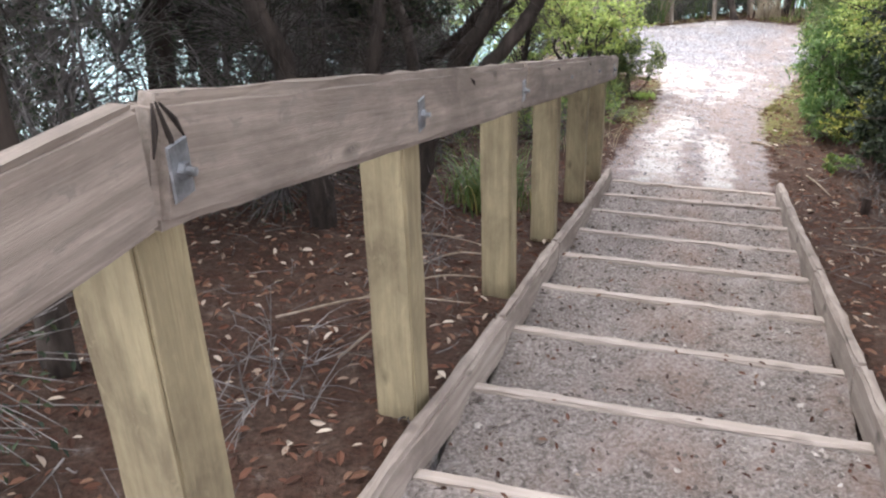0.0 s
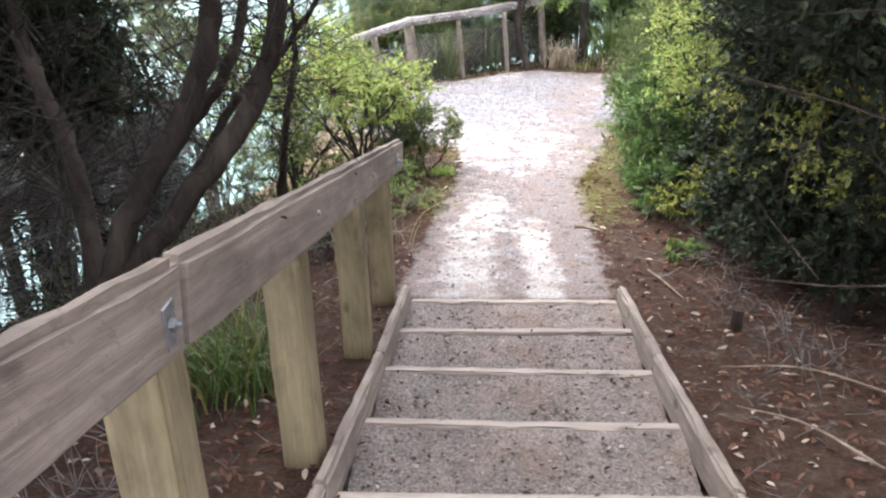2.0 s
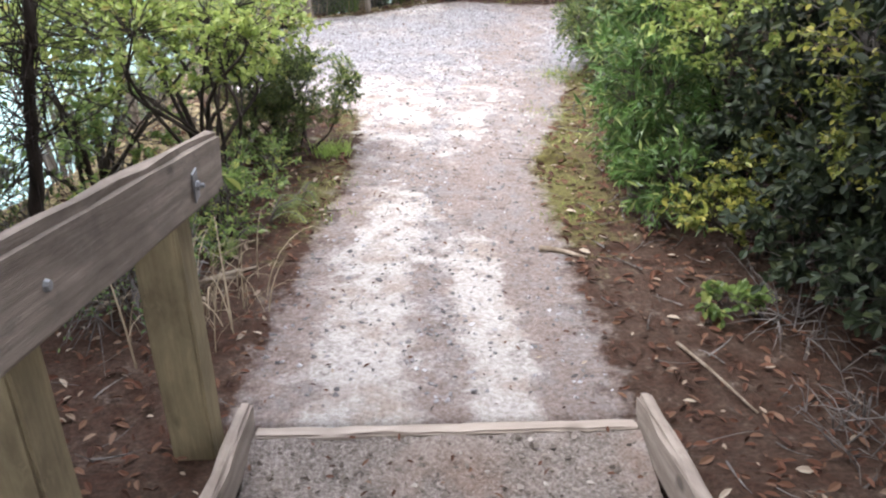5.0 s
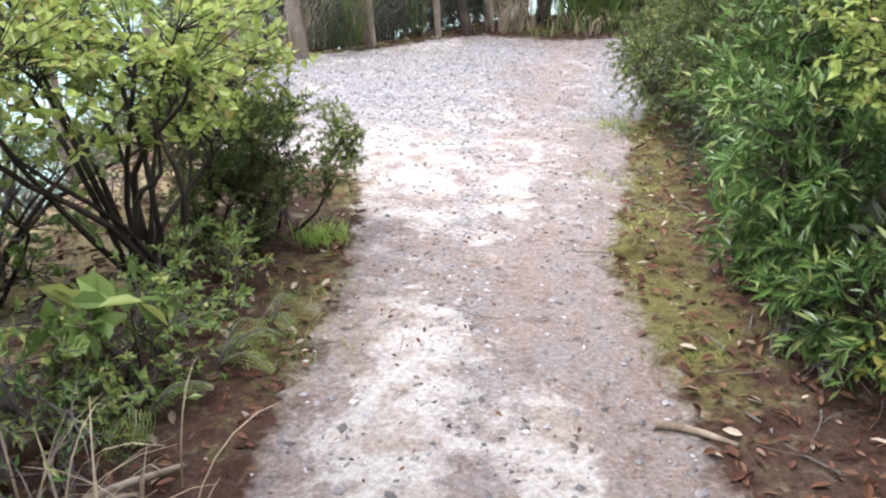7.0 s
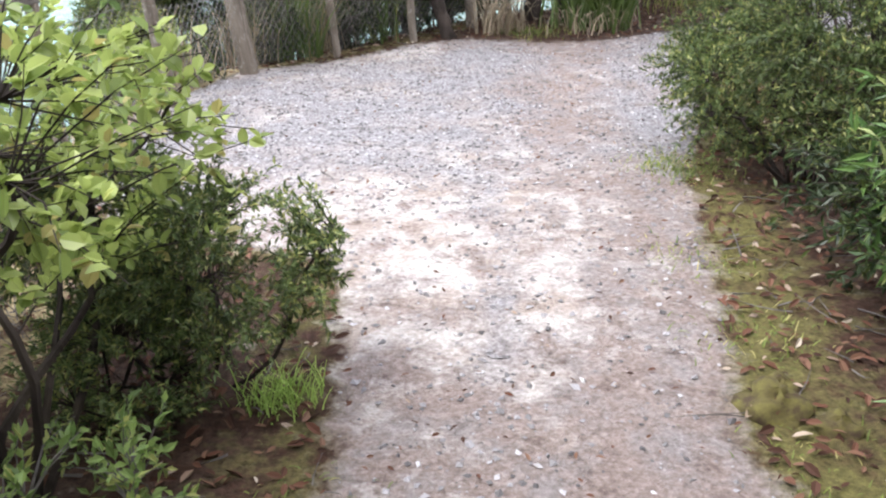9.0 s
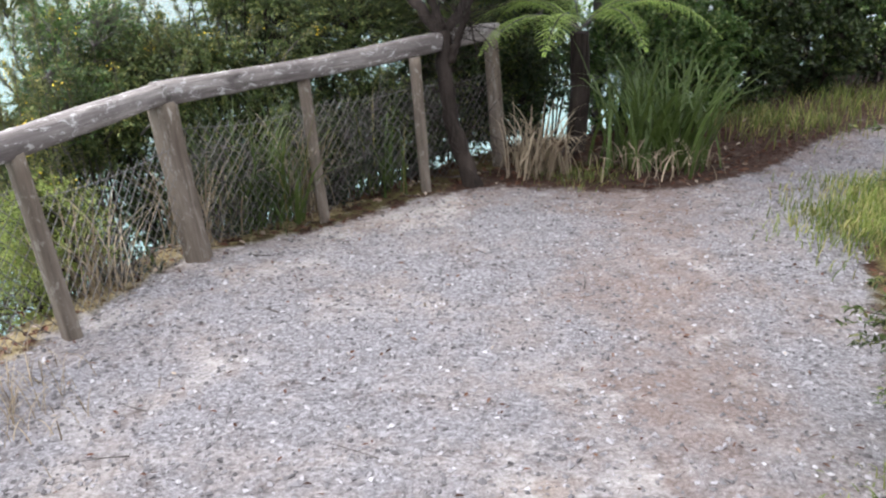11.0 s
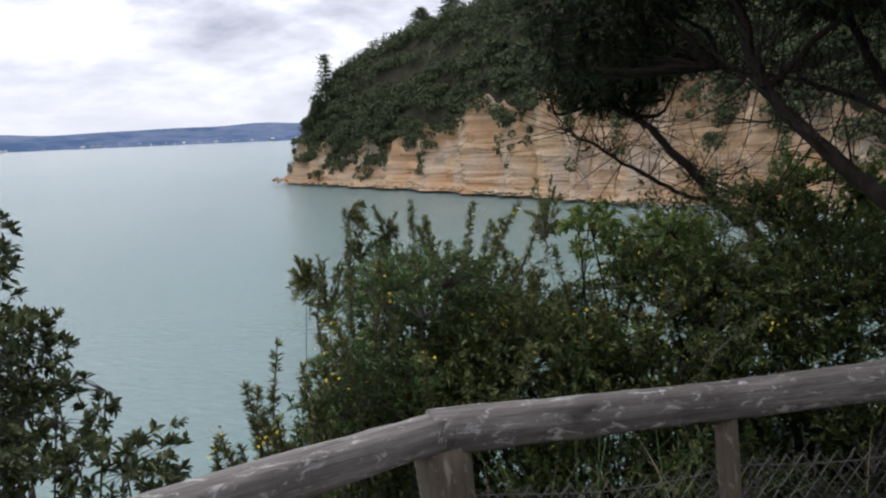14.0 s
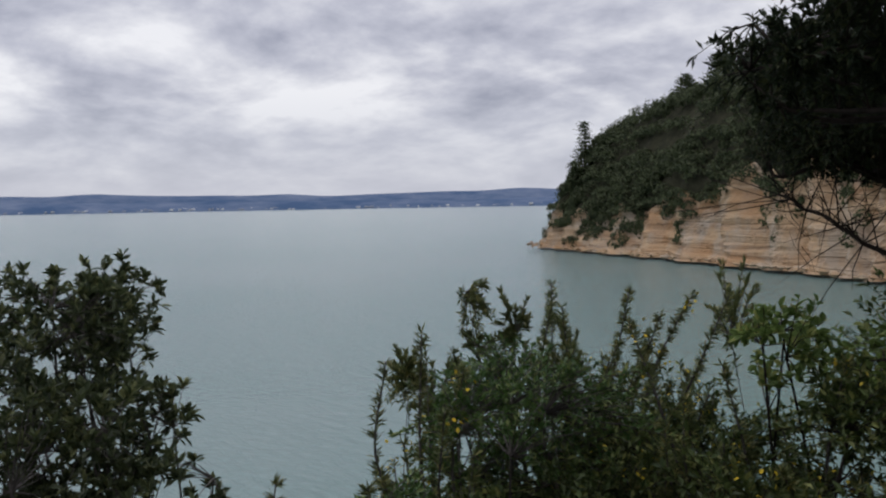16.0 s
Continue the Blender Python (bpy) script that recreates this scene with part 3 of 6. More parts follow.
def build_water():
    g = Geo()
    xs = np.concatenate([-np.geomspace(4600, 20, 40), np.linspace(-15, 15, 8), np.geomspace(20, 4600, 40)])
    X, Y = np.meshgrid(xs, xs, indexing="ij")
    g.grid(X, Y, np.full(X.shape, SEA))
    setting("water", g, M_WATER, "calm grey-green sea water of a wide harbour", "water", True)


def build_hills():
    """Low hills across the harbour, haze put into their colour, all round the seaward horizon."""
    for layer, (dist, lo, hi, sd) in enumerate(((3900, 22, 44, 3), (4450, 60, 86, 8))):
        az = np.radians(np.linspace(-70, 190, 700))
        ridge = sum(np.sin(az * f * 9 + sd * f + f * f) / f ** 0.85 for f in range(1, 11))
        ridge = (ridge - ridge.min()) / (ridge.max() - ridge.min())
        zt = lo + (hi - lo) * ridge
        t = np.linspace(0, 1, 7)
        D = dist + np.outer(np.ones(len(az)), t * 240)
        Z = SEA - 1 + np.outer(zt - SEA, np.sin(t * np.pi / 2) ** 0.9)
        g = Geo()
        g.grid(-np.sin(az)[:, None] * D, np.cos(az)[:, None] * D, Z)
        setting("backdrop_hills", g, M_HILLS, "low hills across the harbour, tinted blue-grey for distance haze", "hills", True)
    g = Geo()
    r = np.random.default_rng(5)
    for _ in range(280):
        a, d = math.radians(r.uniform(20, 115)), r.uniform(3830, 3990)
        w, h = r.uniform(5, 18), r.uniform(3, 6)
        c = np.array([-math.sin(a) * d, math.cos(a) * d, SEA + 1 + r.uniform(0, 8)])
        rt = np.array([math.cos(a), math.sin(a), 0]) * w / 2
        bk = np.array([-math.sin(a), math.cos(a), 0]) * 12
        up = np.array([0, 0, h])
        v = [c - rt, c + rt, c + rt + up, c - rt + up, c - rt + bk, c + rt + bk, c + rt + up + bk, c - rt + up + bk, c - rt + up * 1.4 + bk / 2, c + rt + up * 1.4 + bk / 2]
        g.add(v, [[0, 1, 2, 3], [5, 4, 7, 6], [4, 0, 3, 7], [1, 5, 6, 2], [3, 2, 9, 8], [6, 7, 8, 9]])
    tagged(part("distant_houses", g, M_HOUSE, None), "tiny pale houses scattered along the far shore", "houses", "", "stuff")


# ---- the headland ----
SHORE = np.array([(-70, 330), (-118, 262), (-136, 214), (-133, 197), (-112, 184), (-89, 171), (-60, 153), (-42, 142), (-31, 134), (-16, 128), (-5, 121), (12, 112), (34, 98), (62, 70)], float)
CLIFF_TOP = [2, 0, -3, -4.0, -6.0, -2.8, 3.6, 3.4, 4.6, 3.0, 0, -2, -3, -4]
SUMMIT = [14, 15, 16, 18, 23, 26, 28, 29.5, 31, 32, 33, 32, 28, 24]


def shore_at(s):
    k = np.arange(len(SHORE))
    fine = smooth_line(np.column_stack([SHORE, CLIFF_TOP, SUMMIT]), 400)
    u = np.linspace(0, len(SHORE) - 1, 400)
    return [np.interp(s, u, fine[:, i]) for i in range(4)]


def head_surface(s, t):
    """Place on the headland: s along its shore, t metres in from the water."""
    x, y, ct, su = shore_at(s)
    e = 0.05
    x2, y2 = shore_at(s + e)[:2]
    x1, y1 = shore_at(s - e)[:2]
    tx, ty = x2 - x1, y2 - y1
    ln = np.hypot(tx, ty) + 1e-9
    nx, ny = -ty / ln, tx / ln
    ct = ct + 1.6 * np.sin(s * 9.0) + 1.0 * np.sin(s * 23.0 + 1)
    ledge = 0.35 * np.sin(t * 5.0 + s * 3)
    zc = SEA - 0.5 + (ct - SEA + 0.5) * soft(t, 0.0, 5.0) + ledge * (t > 0.3) * (t < 5)
    zr = ct + (su - ct) * np.sin(np.clip((t - 5) / 19, 0, 1) * np.pi / 2) ** 0.85
    z = np.where(t < 5, zc, zr)
    wob = 1.2 * np.sin(s * 14 + z * 0.25) + 0.45 * np.sin(s * 31 + z * 0.8) + 0.22 * np.sin(z * 2.4 + s * 5) + 0.10 * np.sin(s * 57 + z * 1.7)
    shift = t + wob * (t < 9)
    return x + nx * shift, y + ny * shift, z


def build_headland():
    s = np.linspace(0.0, len(SHORE) - 1.05, 420)
    t = np.concatenate([np.linspace(-1.0, 5, 34), np.linspace(6, 90, 26)])
    S, T = np.meshgrid(s, t, indexing="ij")
    X, Y, Z = head_surface(S, T)
    g = Geo()
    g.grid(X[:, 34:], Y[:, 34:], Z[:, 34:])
    setting("headland_slope", g, M_SLOPE, "soil under the headland woods, coloured dark for the shade there", "hillside", True)
    g = Geo()
    g.grid(X[:, :35], Y[:, :35], Z[:, :35])
    setting("headland_cliff", g, M_CLIFF, "orange and cream layered sandstone cliff of a wooded headland", "cliff", False)
    r = np.random.default_rng(11)
    g = Geo()
    N = 2500
    s = r.uniform(0.9, len(SHORE) - 1.4, N)
    t = np.concatenate([r.uniform(4.2, 11, 900), r.uniform(7, 45, N - 900)])
    bx, by, bz = head_surface(s, t)
    for x, y, z, tt in zip(bx, by, bz, t):
        R = r.uniform(1.5, 2.7) if tt < 12 else r.uniform(2.0, 4.0)
        n = 130
        d = r.normal(size=(n, 3))
        d[:, 2] = np.abs(d[:, 2]) * 1.0 - 0.25
        d /= np.linalg.norm(d, axis=1)[:, None]
        lump = 1 + 0.22 * np.sin(d[:, 0] * 6 + x) * np.cos(d[:, 1] * 6 + y)
        P = np.array([x, y, z + R * 0.35]) + d * np.array([R, R, R * 0.62]) * (lump * r.uniform(0.8, 1.05, n))[:, None]
        g.leaves(P, np.cross(d, r.normal(size=(n, 3))) + [0, 0, 0.1], d * 0.6 + [0, 0, 0.9] + 0.3 * r.normal(size=(n, 3)), r.uniform(0.4, 0.85, n), r.uniform(0.3, 0.65, n), False, 0.2)
    n = 520
    s = r.uniform(1.5, 10.5, n)
    t = r.uniform(1.6, 5.2, n)
    keep = np.sin(s * 7.3) + 0.5 * np.sin(s * 17) > 0.55
    X, Y, Z = head_surface(s[keep], t[keep])
    for x, y, z in zip(X, Y, Z):
        R, m = r.uniform(0.5, 1.3), 40
        d = r.normal(size=(m, 3))
        d /= np.linalg.norm(d, axis=1)[:, None]
        g.leaves(np.array([x, y, z]) + d * R, np.cross(d, r.normal(size=(m, 3))), d + [0, 0, 0.6], r.uniform(0.4, 0.8, m), r.uniform(0.3, 0.6, m))
    tagged(part("headland_woods", g, M_CANOPY, None), "dense dark green coastal trees covering the headland", "woods", "", "stuff")
    rocks = Geo()
    for s0 in r.uniform(2.5, 10.5, 260):
        x, y, z = head_surface(np.array(s0), np.array(r.uniform(-2.6, -0.2)))
        v, f = rock(r, r.uniform(0.25, 1.0))
        rocks.add(v + [float(x), float(y), SEA + 0.05], f)
    tagged(part("shore_rocks", rocks, M_CLIFF, None), "dark fallen sandstone rocks along the waterline", "rocks", "", "stuff")
    # emergent trees on the skyline
    for (s0, t0, h, sp) in ((3.2, 11, 14, 2.0), (3.35, 8, 9, 1.8), (4.75, 24, 7.5, 3.0), (5.05, 27, 7.5, 3.0), (4.3, 24, 6, 2.6)):
        x, y, z = (float(q) for q in head_surface(np.array(s0), np.array(float(t0))))
        tree = thing("skyline_pine", "tall sparse dark pine standing above the headland woods", "tree", "skyline pines", (x, y, z))
        tr = Geo()
        tr.tube([(x, y, z - 1), (x + 0.2, y, z + h * 0.5), (x + 0.3, y, z + h)], [0.3, 0.2, 0.06], 6)
        cr = Geo()
        for k in range(9):
            zz = z + h * (0.42 + 0.58 * k / 8)
            for q in range(3):
                a = r.uniform(0, 6.28)
                e = sp * (1.05 - 0.8 * k / 8) * r.uniform(0.5, 1.0)
                c = np.array([x + math.cos(a) * e, y + math.sin(a) * e, zz])
                tr.tube([(x + 0.2, y, zz - 0.5), c], [0.06, 0.03], 4)
                d = r.normal(size=(34, 3))
                cr.leaves(c + d * [0.55, 0.55, 0.22], d + [0, 0, 0.4], [[0, 0, 1]] * 34, 0.7, 0.4)
        part("trunk", tr, M_BARK, tree)
        part("crown", cr, M_CANOPY, tree)


def rock(r, size):
    """An uneven stone: a squashed, jittered octahedron."""
    v = np.array([[1, 0, 0], [-1, 0, 0], [0, 1, 0], [0, -1, 0], [0, 0, 0.6], [0, 0, -0.6]]) * size
    v = v * r.uniform(0.6, 1.25, (6, 1)) + r.normal(0, 0.12 * size, (6, 3))
    f = [[0, 2, 4], [2, 1, 4], [1, 3, 4], [3, 0, 4], [2, 0, 5], [1, 2, 5], [3, 1, 5], [0, 3, 5]]
    return v, f


build_ground()
build_water()
build_hills()
PLACE["lookout"] = True
build_headland()
end_lookout()


# ---- timber steps ----
def tread_mesh(seed):
    r = np.random.default_rng(seed)
    xs, ys = np.linspace(-0.615, 0.615, 56), np.linspace(-STEP_G + 0.003, -0.049, 26)
    X, Y = np.meshgrid(xs, ys, indexing="ij")
    sag = -0.022 * np.exp(-(X / 0.38) ** 2) * np.sin(np.clip((Y + STEP_G) / STEP_G, 0, 1) * np.pi)
    Z = -0.006 + sag + r.normal(0, 0.0035, X.shape) + 0.006 * np.sin(X * 9 + seed) * np.cos(Y * 11 + seed)
    g = Geo()
    g.grid(X, Y, Z)
    X2, Y2 = X[[0, -1]][:, [0, -1]], Y[[0, -1]][:, [0, -1]]
    g.add([(X2[0, 0], Y2[0, 0], -0.16), (X2[1, 0], Y2[1, 0], -0.16), (X2[1, 1], Y2[1, 1], -0.16), (X2[0, 1], Y2[0, 1], -0.16)], [[3, 2, 1, 0]])
    return g.mesh("tread", True)


def tread_mat():
    m, nt, b = node_mat("trodden_tread_gravel")
    fine, mid, big = noise_tex(nt, 75, 5, 0.7), noise_tex(nt, 12, 4, 0.6), noise_tex(nt, 2.2, 4, 0.6)
    grav = ramp_of(nt, fine, [(0.30, (0.066, 0.053, 0.045)), (0.50, (0.215, 0.182, 0.160)), (0.72, (0.43, 0.38, 0.345))])
    clay = ramp_of(nt, fine, [(0.3, (0.13, 0.082, 0.062)), (0.68, (0.29, 0.21, 0.168))])
    dust = ramp_of(nt, fine, [(0.3, (0.20, 0.168, 0.15)), (0.7, (0.42, 0.375, 0.345))])
    c = mix_col(nt, ramp_of(nt, big, [(0.52, (0, 0, 0)), (0.64, (0.85, 0.85, 0.85))]), grav, clay)
    c = mix_col(nt, ramp_of(nt, noise_tex(nt, 4.5, 5, 0.65), [(0.50, (0, 0, 0)), (0.66, (0.8, 0.8, 0.8))]), c, dust)
    nt.links.new(c, b.inputs["Base Color"])
    b.inputs["Roughness"].default_value = 0.95
    bump_on(nt, b, fine, 0.9, 0.02)
    return m


M_TREAD = tread_mat()


def build_steps():
    st = thing("timber_steps", "outdoor steps of pale worn timber boards filled with grey gravel", "steps", "", (0, TOP_Y / 2, 0.5))
    for side in (-1, 1):
        x = side * 0.637
        cuts = [0.03, -1.22, -2.5, -3.75, -5.15]
        for i, (a, b) in enumerate(zip(cuts[:-1], cuts[1:])):
            k = STEP_R / STEP_G
            za, zb = -a * k + 0.004, -b * k + 0.004
            j = 0.006 * math.sin(i * 2.7 + side)
            part("stringer", beam_mesh("stringer", math.hypot(a - b, za - zb) - 0.006, 0.048, 0.15, 0.011, 0.003, 40 + i), M_STRINGER, st, at=along((x + j, a, za), (x - j, b, zb)))
    for k in range(STEPS + 1):
        me = beam_mesh("riser_board", 1.222, 0.047, 0.15, 0.007, 0.0022, 60 + k, 14)
        part("riser_board", me, M_STEP, st, at=along((-0.611, -k * STEP_G - 0.024, k * STEP_R - 0.073), (0.611, -k * STEP_G - 0.024 + 0.01 * math.sin(k * 2.1), k * STEP_R - 0.073 + 0.006 * math.sin(k * 1.7))))
        part("tread", tread_mesh(80 + k), M_TREAD, st, "grey gravel tread with red-brown clay patches", at=pose(0, -k * STEP_G, k * STEP_R))


def build_handrail():
    hr = thing("stair_handrail", "weathered timber handrail on square treated pine posts beside the steps", "handrail", "", (-0.74, -2.7, 0.6))
    slope = 0.2588

    def top(y):
        return 0.988 - slope * max(y, -5.6)

    joints = [0.165, -3.29, -5.60]
    for i, (a, b) in enumerate(zip(joints[:-1], joints[1:])):
        ln = math.hypot(a - b, top(a) - top(b))
        part("rail", beam_mesh("rail", ln - 0.004, 0.058, 0.178, 0.016, 0.002, 20 + i, 20), M_RAIL, hr, at=along((-0.665, a, top(a) - 0.089), (-0.665, b, top(b) - 0.089)))
    part("rail", beam_mesh("rail", 1.9, 0.05, 0.17, 0.009, 0.0015, 25, 12), M_RAIL, hr, at=along((-0.667, -5.606, top(-5.6) - 0.09), (-0.72, -7.5, top(-5.6) - 0.05)))
    for i, y in enumerate((-0.135, -1.05, -2.19, -3.25, -4.49, -5.55, -7.1)):
        x = -0.755
        zb = float(land(x, y)) - 0.25
        zt = top(y) - 0.11
        me = beam_mesh("post", zt - zb, 0.125, 0.125, 0.008, 0.0015, 30 + i, 6)
        post = part("post", me, M_POST, hr, at=Matrix.Translation((x, y, zb)) @ pose(0, 0, 0, 0, -90, 0) @ pose(0, 0, 0, 90 * i))
        if i in (0, 3, 4, 5):
            g = Geo()
            yp = y - (0.035, 0, 0, 0.12, 0.08, 0.012)[i]
            c = np.array([-0.6340, yp, top(yp) - 0.10])
            for dx, w, h in ((0.0, 0.024, 0.040), (0.003, 0.022, 0.038)):
                g.add([c + [dx, sy * w, sz * h] for sy, sz in ((-1, -1), (1, -1), (1, 1), (-1, 1))], [[0, 1, 2, 3]])
            g.add([c + [dx, sy * w, sz * h] for dx, w, h in ((0.0, 0.024, 0.040), (0.003, 0.022, 0.038)) for sy, sz in ((-1, -1), (1, -1), (1, 1), (-1, 1))], [[q, (q + 1) % 4, 4 + (q + 1) % 4, 4 + q] for q in range(4)])
            plate = part("washer_plate", g, M_STEEL, hr, "square galvanised washer plate")
            g = Geo()
            g.tube([c + [0.002, 0, 0], c + [0.012, 0, 0]], [0.013, 0.012], 6)
            g.tube([c + [0.010, 0, 0], c + [0.024, 0, 0]], [0.006, 0.006], 8)
            part("bolt", g, M_STEEL, plate)
        else:
            g = Geo()
            c = np.array([-0.6365, y + 0.01, top(y) - 0.09])
            g.tube([c, c + [0.008, 0, 0]], [0.011, 0.009], 8)
            part("bolt", g, M_STEEL, hr, "dark recessed bolt head")


def build_rail_splits():
    """Weather splits running down from the rail's top edge at the corner joint."""
    hr = bpy.data.objects["stair_handrail"]
    for y, z, ln, tilt in ((-5.585, 2.428, 0.11, 0.22), (-5.592, 2.428, 0.07, -0.25), (-5.578, 2.425, 0.075, 0.6), (-4.1, 2.02, 0.05, 0.9), (-2.6, 1.63, 0.06, 1.1), (-1.5, 1.35, 0.05, 1.0)):
        g = Geo()
        a = np.array([-0.6362, y, z])
        b = a + np.array([0.0, math.sin(tilt) * ln, -math.cos(tilt) * ln])
        m = (a + b) / 2 + np.array([0.0006, 0.004, 0.0])
        g.tube([a, m, b], [0.0016, 0.0045, 0.0012], 6)
        part("split", g, M_BARK, hr, "dark weather split in the timber")


build_steps()
build_handrail()
build_rail_splits()


# ---- lookout fence ----
FENCE = [(-2.62, 5.1, 0.235), (-2.22, 6.02, 0.19), (-1.745, 6.97, 0.145), (-1.30, 7.88, 0.10), (-0.64, 8.53, 0.06), (0.06, 9.06, 0.055), (0.68, 9.60, 0.065)]


def log_mesh(length, w, h, seed, n=24):
    """A half-squared log along x, with an uneven weathered skin."""
    r = np.random.default_rng(seed)
    a = np.arange(12) * 2 * np.pi / 12
    cy, cz = np.sign(np.cos(a)) * np.abs(np.cos(a)) ** 0.42 * w / 2, np.sign(np.sin(a)) * np.abs(np.sin(a)) ** 0.42 * h / 2
    xs = np.linspace(0, length, n)
    k = 1 + r.normal(0, 0.025, (n, 12)) + 0.05 * np.sin(xs * 3.1 + seed)[:, None]
    v = np.stack([np.repeat(xs[:, None], 12, 1), cy * k, cz * k + 0.008 * np.sin(xs * 2.3 + seed)[:, None]], -1)
    i, j = np.meshgrid(np.arange(n - 1), np.arange(12), indexing="ij")
    q = (j + 1) % 12
    g = Geo()
    g.add(v.reshape(-1, 3), np.stack([i * 12 + j, i * 12 + q, (i + 1) * 12 + q, (i + 1) * 12 + j], -1).reshape(-1, 4))
    caps = np.array([[0, m + 1, m] for m in range(1, 11)] + [[(n - 1) * 12, (n - 1) * 12 + m, (n - 1) * 12 + m + 1] for m in range(1, 11)])
    g.f[3].append(caps)
    return g.mesh("log", True)


def build_fence():
    fe = thing("lookout_fence", "lichened grey timber fence with chain-link mesh at the cliff edge", "fence", "", (-1.3, 7.9, -0.8))
    lean = {2: (-0.07, -0.064), 3: (-0.105, 0.016), 4: (-0.064, -0.01), 5: (-0.06, -0.005), 6: (-0.07, 0.02)}
    for i, (x, y, zt) in enumerate(FENCE):
        dx, dy = lean.get(i, (0, 0))
        w = 0.145 if i == 3 else (0.115 if i == 6 else 0.078)
        b = (x + (0.03 if i > 3 else 0), y, float(land(x, y)) - 0.25)
        tp = (x + dx * 0.9, y + dy * 0.9, zt + 0.02)
        ln = (Vector(tp) - Vector(b)).length
        part("post", log_mesh(ln, w, w * 0.9, 50 + i, 16), M_FPOST, fe, at=along(b, tp))
    tops = [Vector((x + lean.get(i, (0, 0))[0], y + lean.get(i, (0, 0))[1], zt + 0.055)) for i, (x, y, zt) in enumerate(FENCE)]
    rails = ((tops[0], tops[3] + (tops[3] - tops[2]) * 0.02, 0.10, 0.105), (tops[3] + (tops[4] - tops[3]) * -0.03, tops[6] + (tops[6] - tops[5]) * 0.10, 0.095, 0.118))
    for i, (a, b, w, h) in enumerate(rails):
        part("rail", log_mesh((b - a).length, w, h, 70 + i, 40), M_FENCE, fe, at=along(a, b))
    g = Geo()
    c = np.array(tops[3])
    for q in range(3):
        a = np.linspace(0, 2 * np.pi, 14)
        d = np.array((tops[4] - tops[3]).normalized())
        u = np.cross(d, [0, 0, 1.0])
        g.tube(c + d * (0.02 * q - 0.01) + np.outer(np.cos(a) * 0.056, u) + np.outer(np.sin(a) * 0.066, [0, 0, 1.0]), [0.0022, 0.0022], 4)
    g.tube([c + [0.02, -0.05, 0.05], c + [0.05, -0.07, 0.07], c + [0.035, -0.075, 0.02]], [0.002, 0.002], 4)
    part("wire_tie", g, M_MESH, fe, "rusty wire lashing round the rail joint")
    r = np.random.default_rng(3)
    for i in range(len(FENCE) - 1):
        a, b = np.array(FENCE[i][:2]), np.array(FENCE[i + 1][:2])
        ln = np.hypot(*(b - a))
        nrm = np.array([-(b - a)[1], (b - a)[0]]) / ln * 0.045
        height, pitch, k = 0.70 if i != 2 else 0.62, 0.068, 1.2
        A, C = [], []
        for fam in (1, -1):
            for s in np.arange(-height / k, ln + height / k, pitch):
                u0, u1 = s, s + fam * height / k
                t0, t1 = 0.0, 1.0
                lo, hi = sorted(((0 - u0) / (u1 - u0), (ln - u0) / (u1 - u0)))
                t0, t1 = max(t0, lo), min(t1, hi)
                if t1 - t0 < 0.04:
                    continue
                e = []
                for t in (t0, t1):
                    u = u0 + (u1 - u0) * t
                    p = a + (b - a) * u / ln + nrm * (1 + 0.05 * fam)
                    bow = 0.03 * math.sin(u / ln * math.pi) * (1 + 0.6 * math.sin(i * 2))
                    zb = float(land(*(a + (b - a) * u / ln))) + 0.01
                    e.append((p[0] + nrm[0] * bow * 20, p[1] + nrm[1] * bow * 20, zb + height * t - 0.03 * math.sin(u / ln * math.pi) * t))
                A.append(e[0])
                C.append(e[1])
        A, C = np.array(A), np.array(C)
        g = Geo()
        g.twigs(A, (A + C) / 2 + r.normal(0, 0.004, A.shape), C, 0.0019, 0.0019, 5, 4)
        z = np.linspace(0, 1, 9)[:, None]
        line = np.concatenate([a + (b - a) * z + nrm, np.zeros((9, 1))], 1)
        line[:, 2] = land(a[0] + (b - a)[0] * z[:, 0], a[1] + (b - a)[1] * z[:, 0]) + height * 0.98 - 0.03 * np.sin(z[:, 0] * np.pi)
        g.tube(line, [0.002, 0.002], 4)
        part("chain_link_mesh", g, M_MESH, fe, "sagging galvanised chain-link mesh")


PLACE["lookout"] = True
build_fence()
end_lookout()


# ---- plants ----
def unit(v):
    return v / (np.linalg.norm(v, axis=-1, keepdims=True) + 1e-9)


def sprays(r, wood_geo, leaf_geo, starts, tips, per, L, W, thick=0.003, broad=False, spread=0.9, lift=0.06, first=0.3, whorl=False, upturn=0.3):
    """Twigs from starts to tips, with leaves along them."""
    n = len(starts)
    mid = (starts + tips) / 2 + np.array([0, 0, lift]) + r.normal(0, 0.05, (n, 3)) * np.linalg.norm(tips - starts, axis=1)[:, None]
    if wood_geo is not None:
        wood_geo.twigs(starts, mid, tips, thick, thick * 0.35, 3)
    if leaf_geo is None or per == 0:
        return
    t = first + (1 - first) * r.random((n, per)) ** 0.75
    if whorl:
        t = 0.8 + 0.2 * r.random((n, per))
    t = t[..., None]
    P = (1 - t) ** 2 * starts[:, None] + 2 * t * (1 - t) * mid[:, None] + t ** 2 * tips[:, None]
    T = unit((1 - t) * (mid - starts)[:, None] + t * (tips - mid)[:, None])
    D = unit(T * (0.7 if not whorl else 0.5) + spread * unit(r.normal(size=(n, per, 3))) + [0, 0, upturn * 0.4])
    U = unit(r.normal(0, 0.45, (n, per, 3)) + [0, 0, 1.0])
    k = n * per
    s = r.uniform(0.65, 1.2, k)
    leaf_geo.leaves(P.reshape(-1, 3), D.reshape(-1, 3), U.reshape(-1, 3), L * s, W * s, broad)


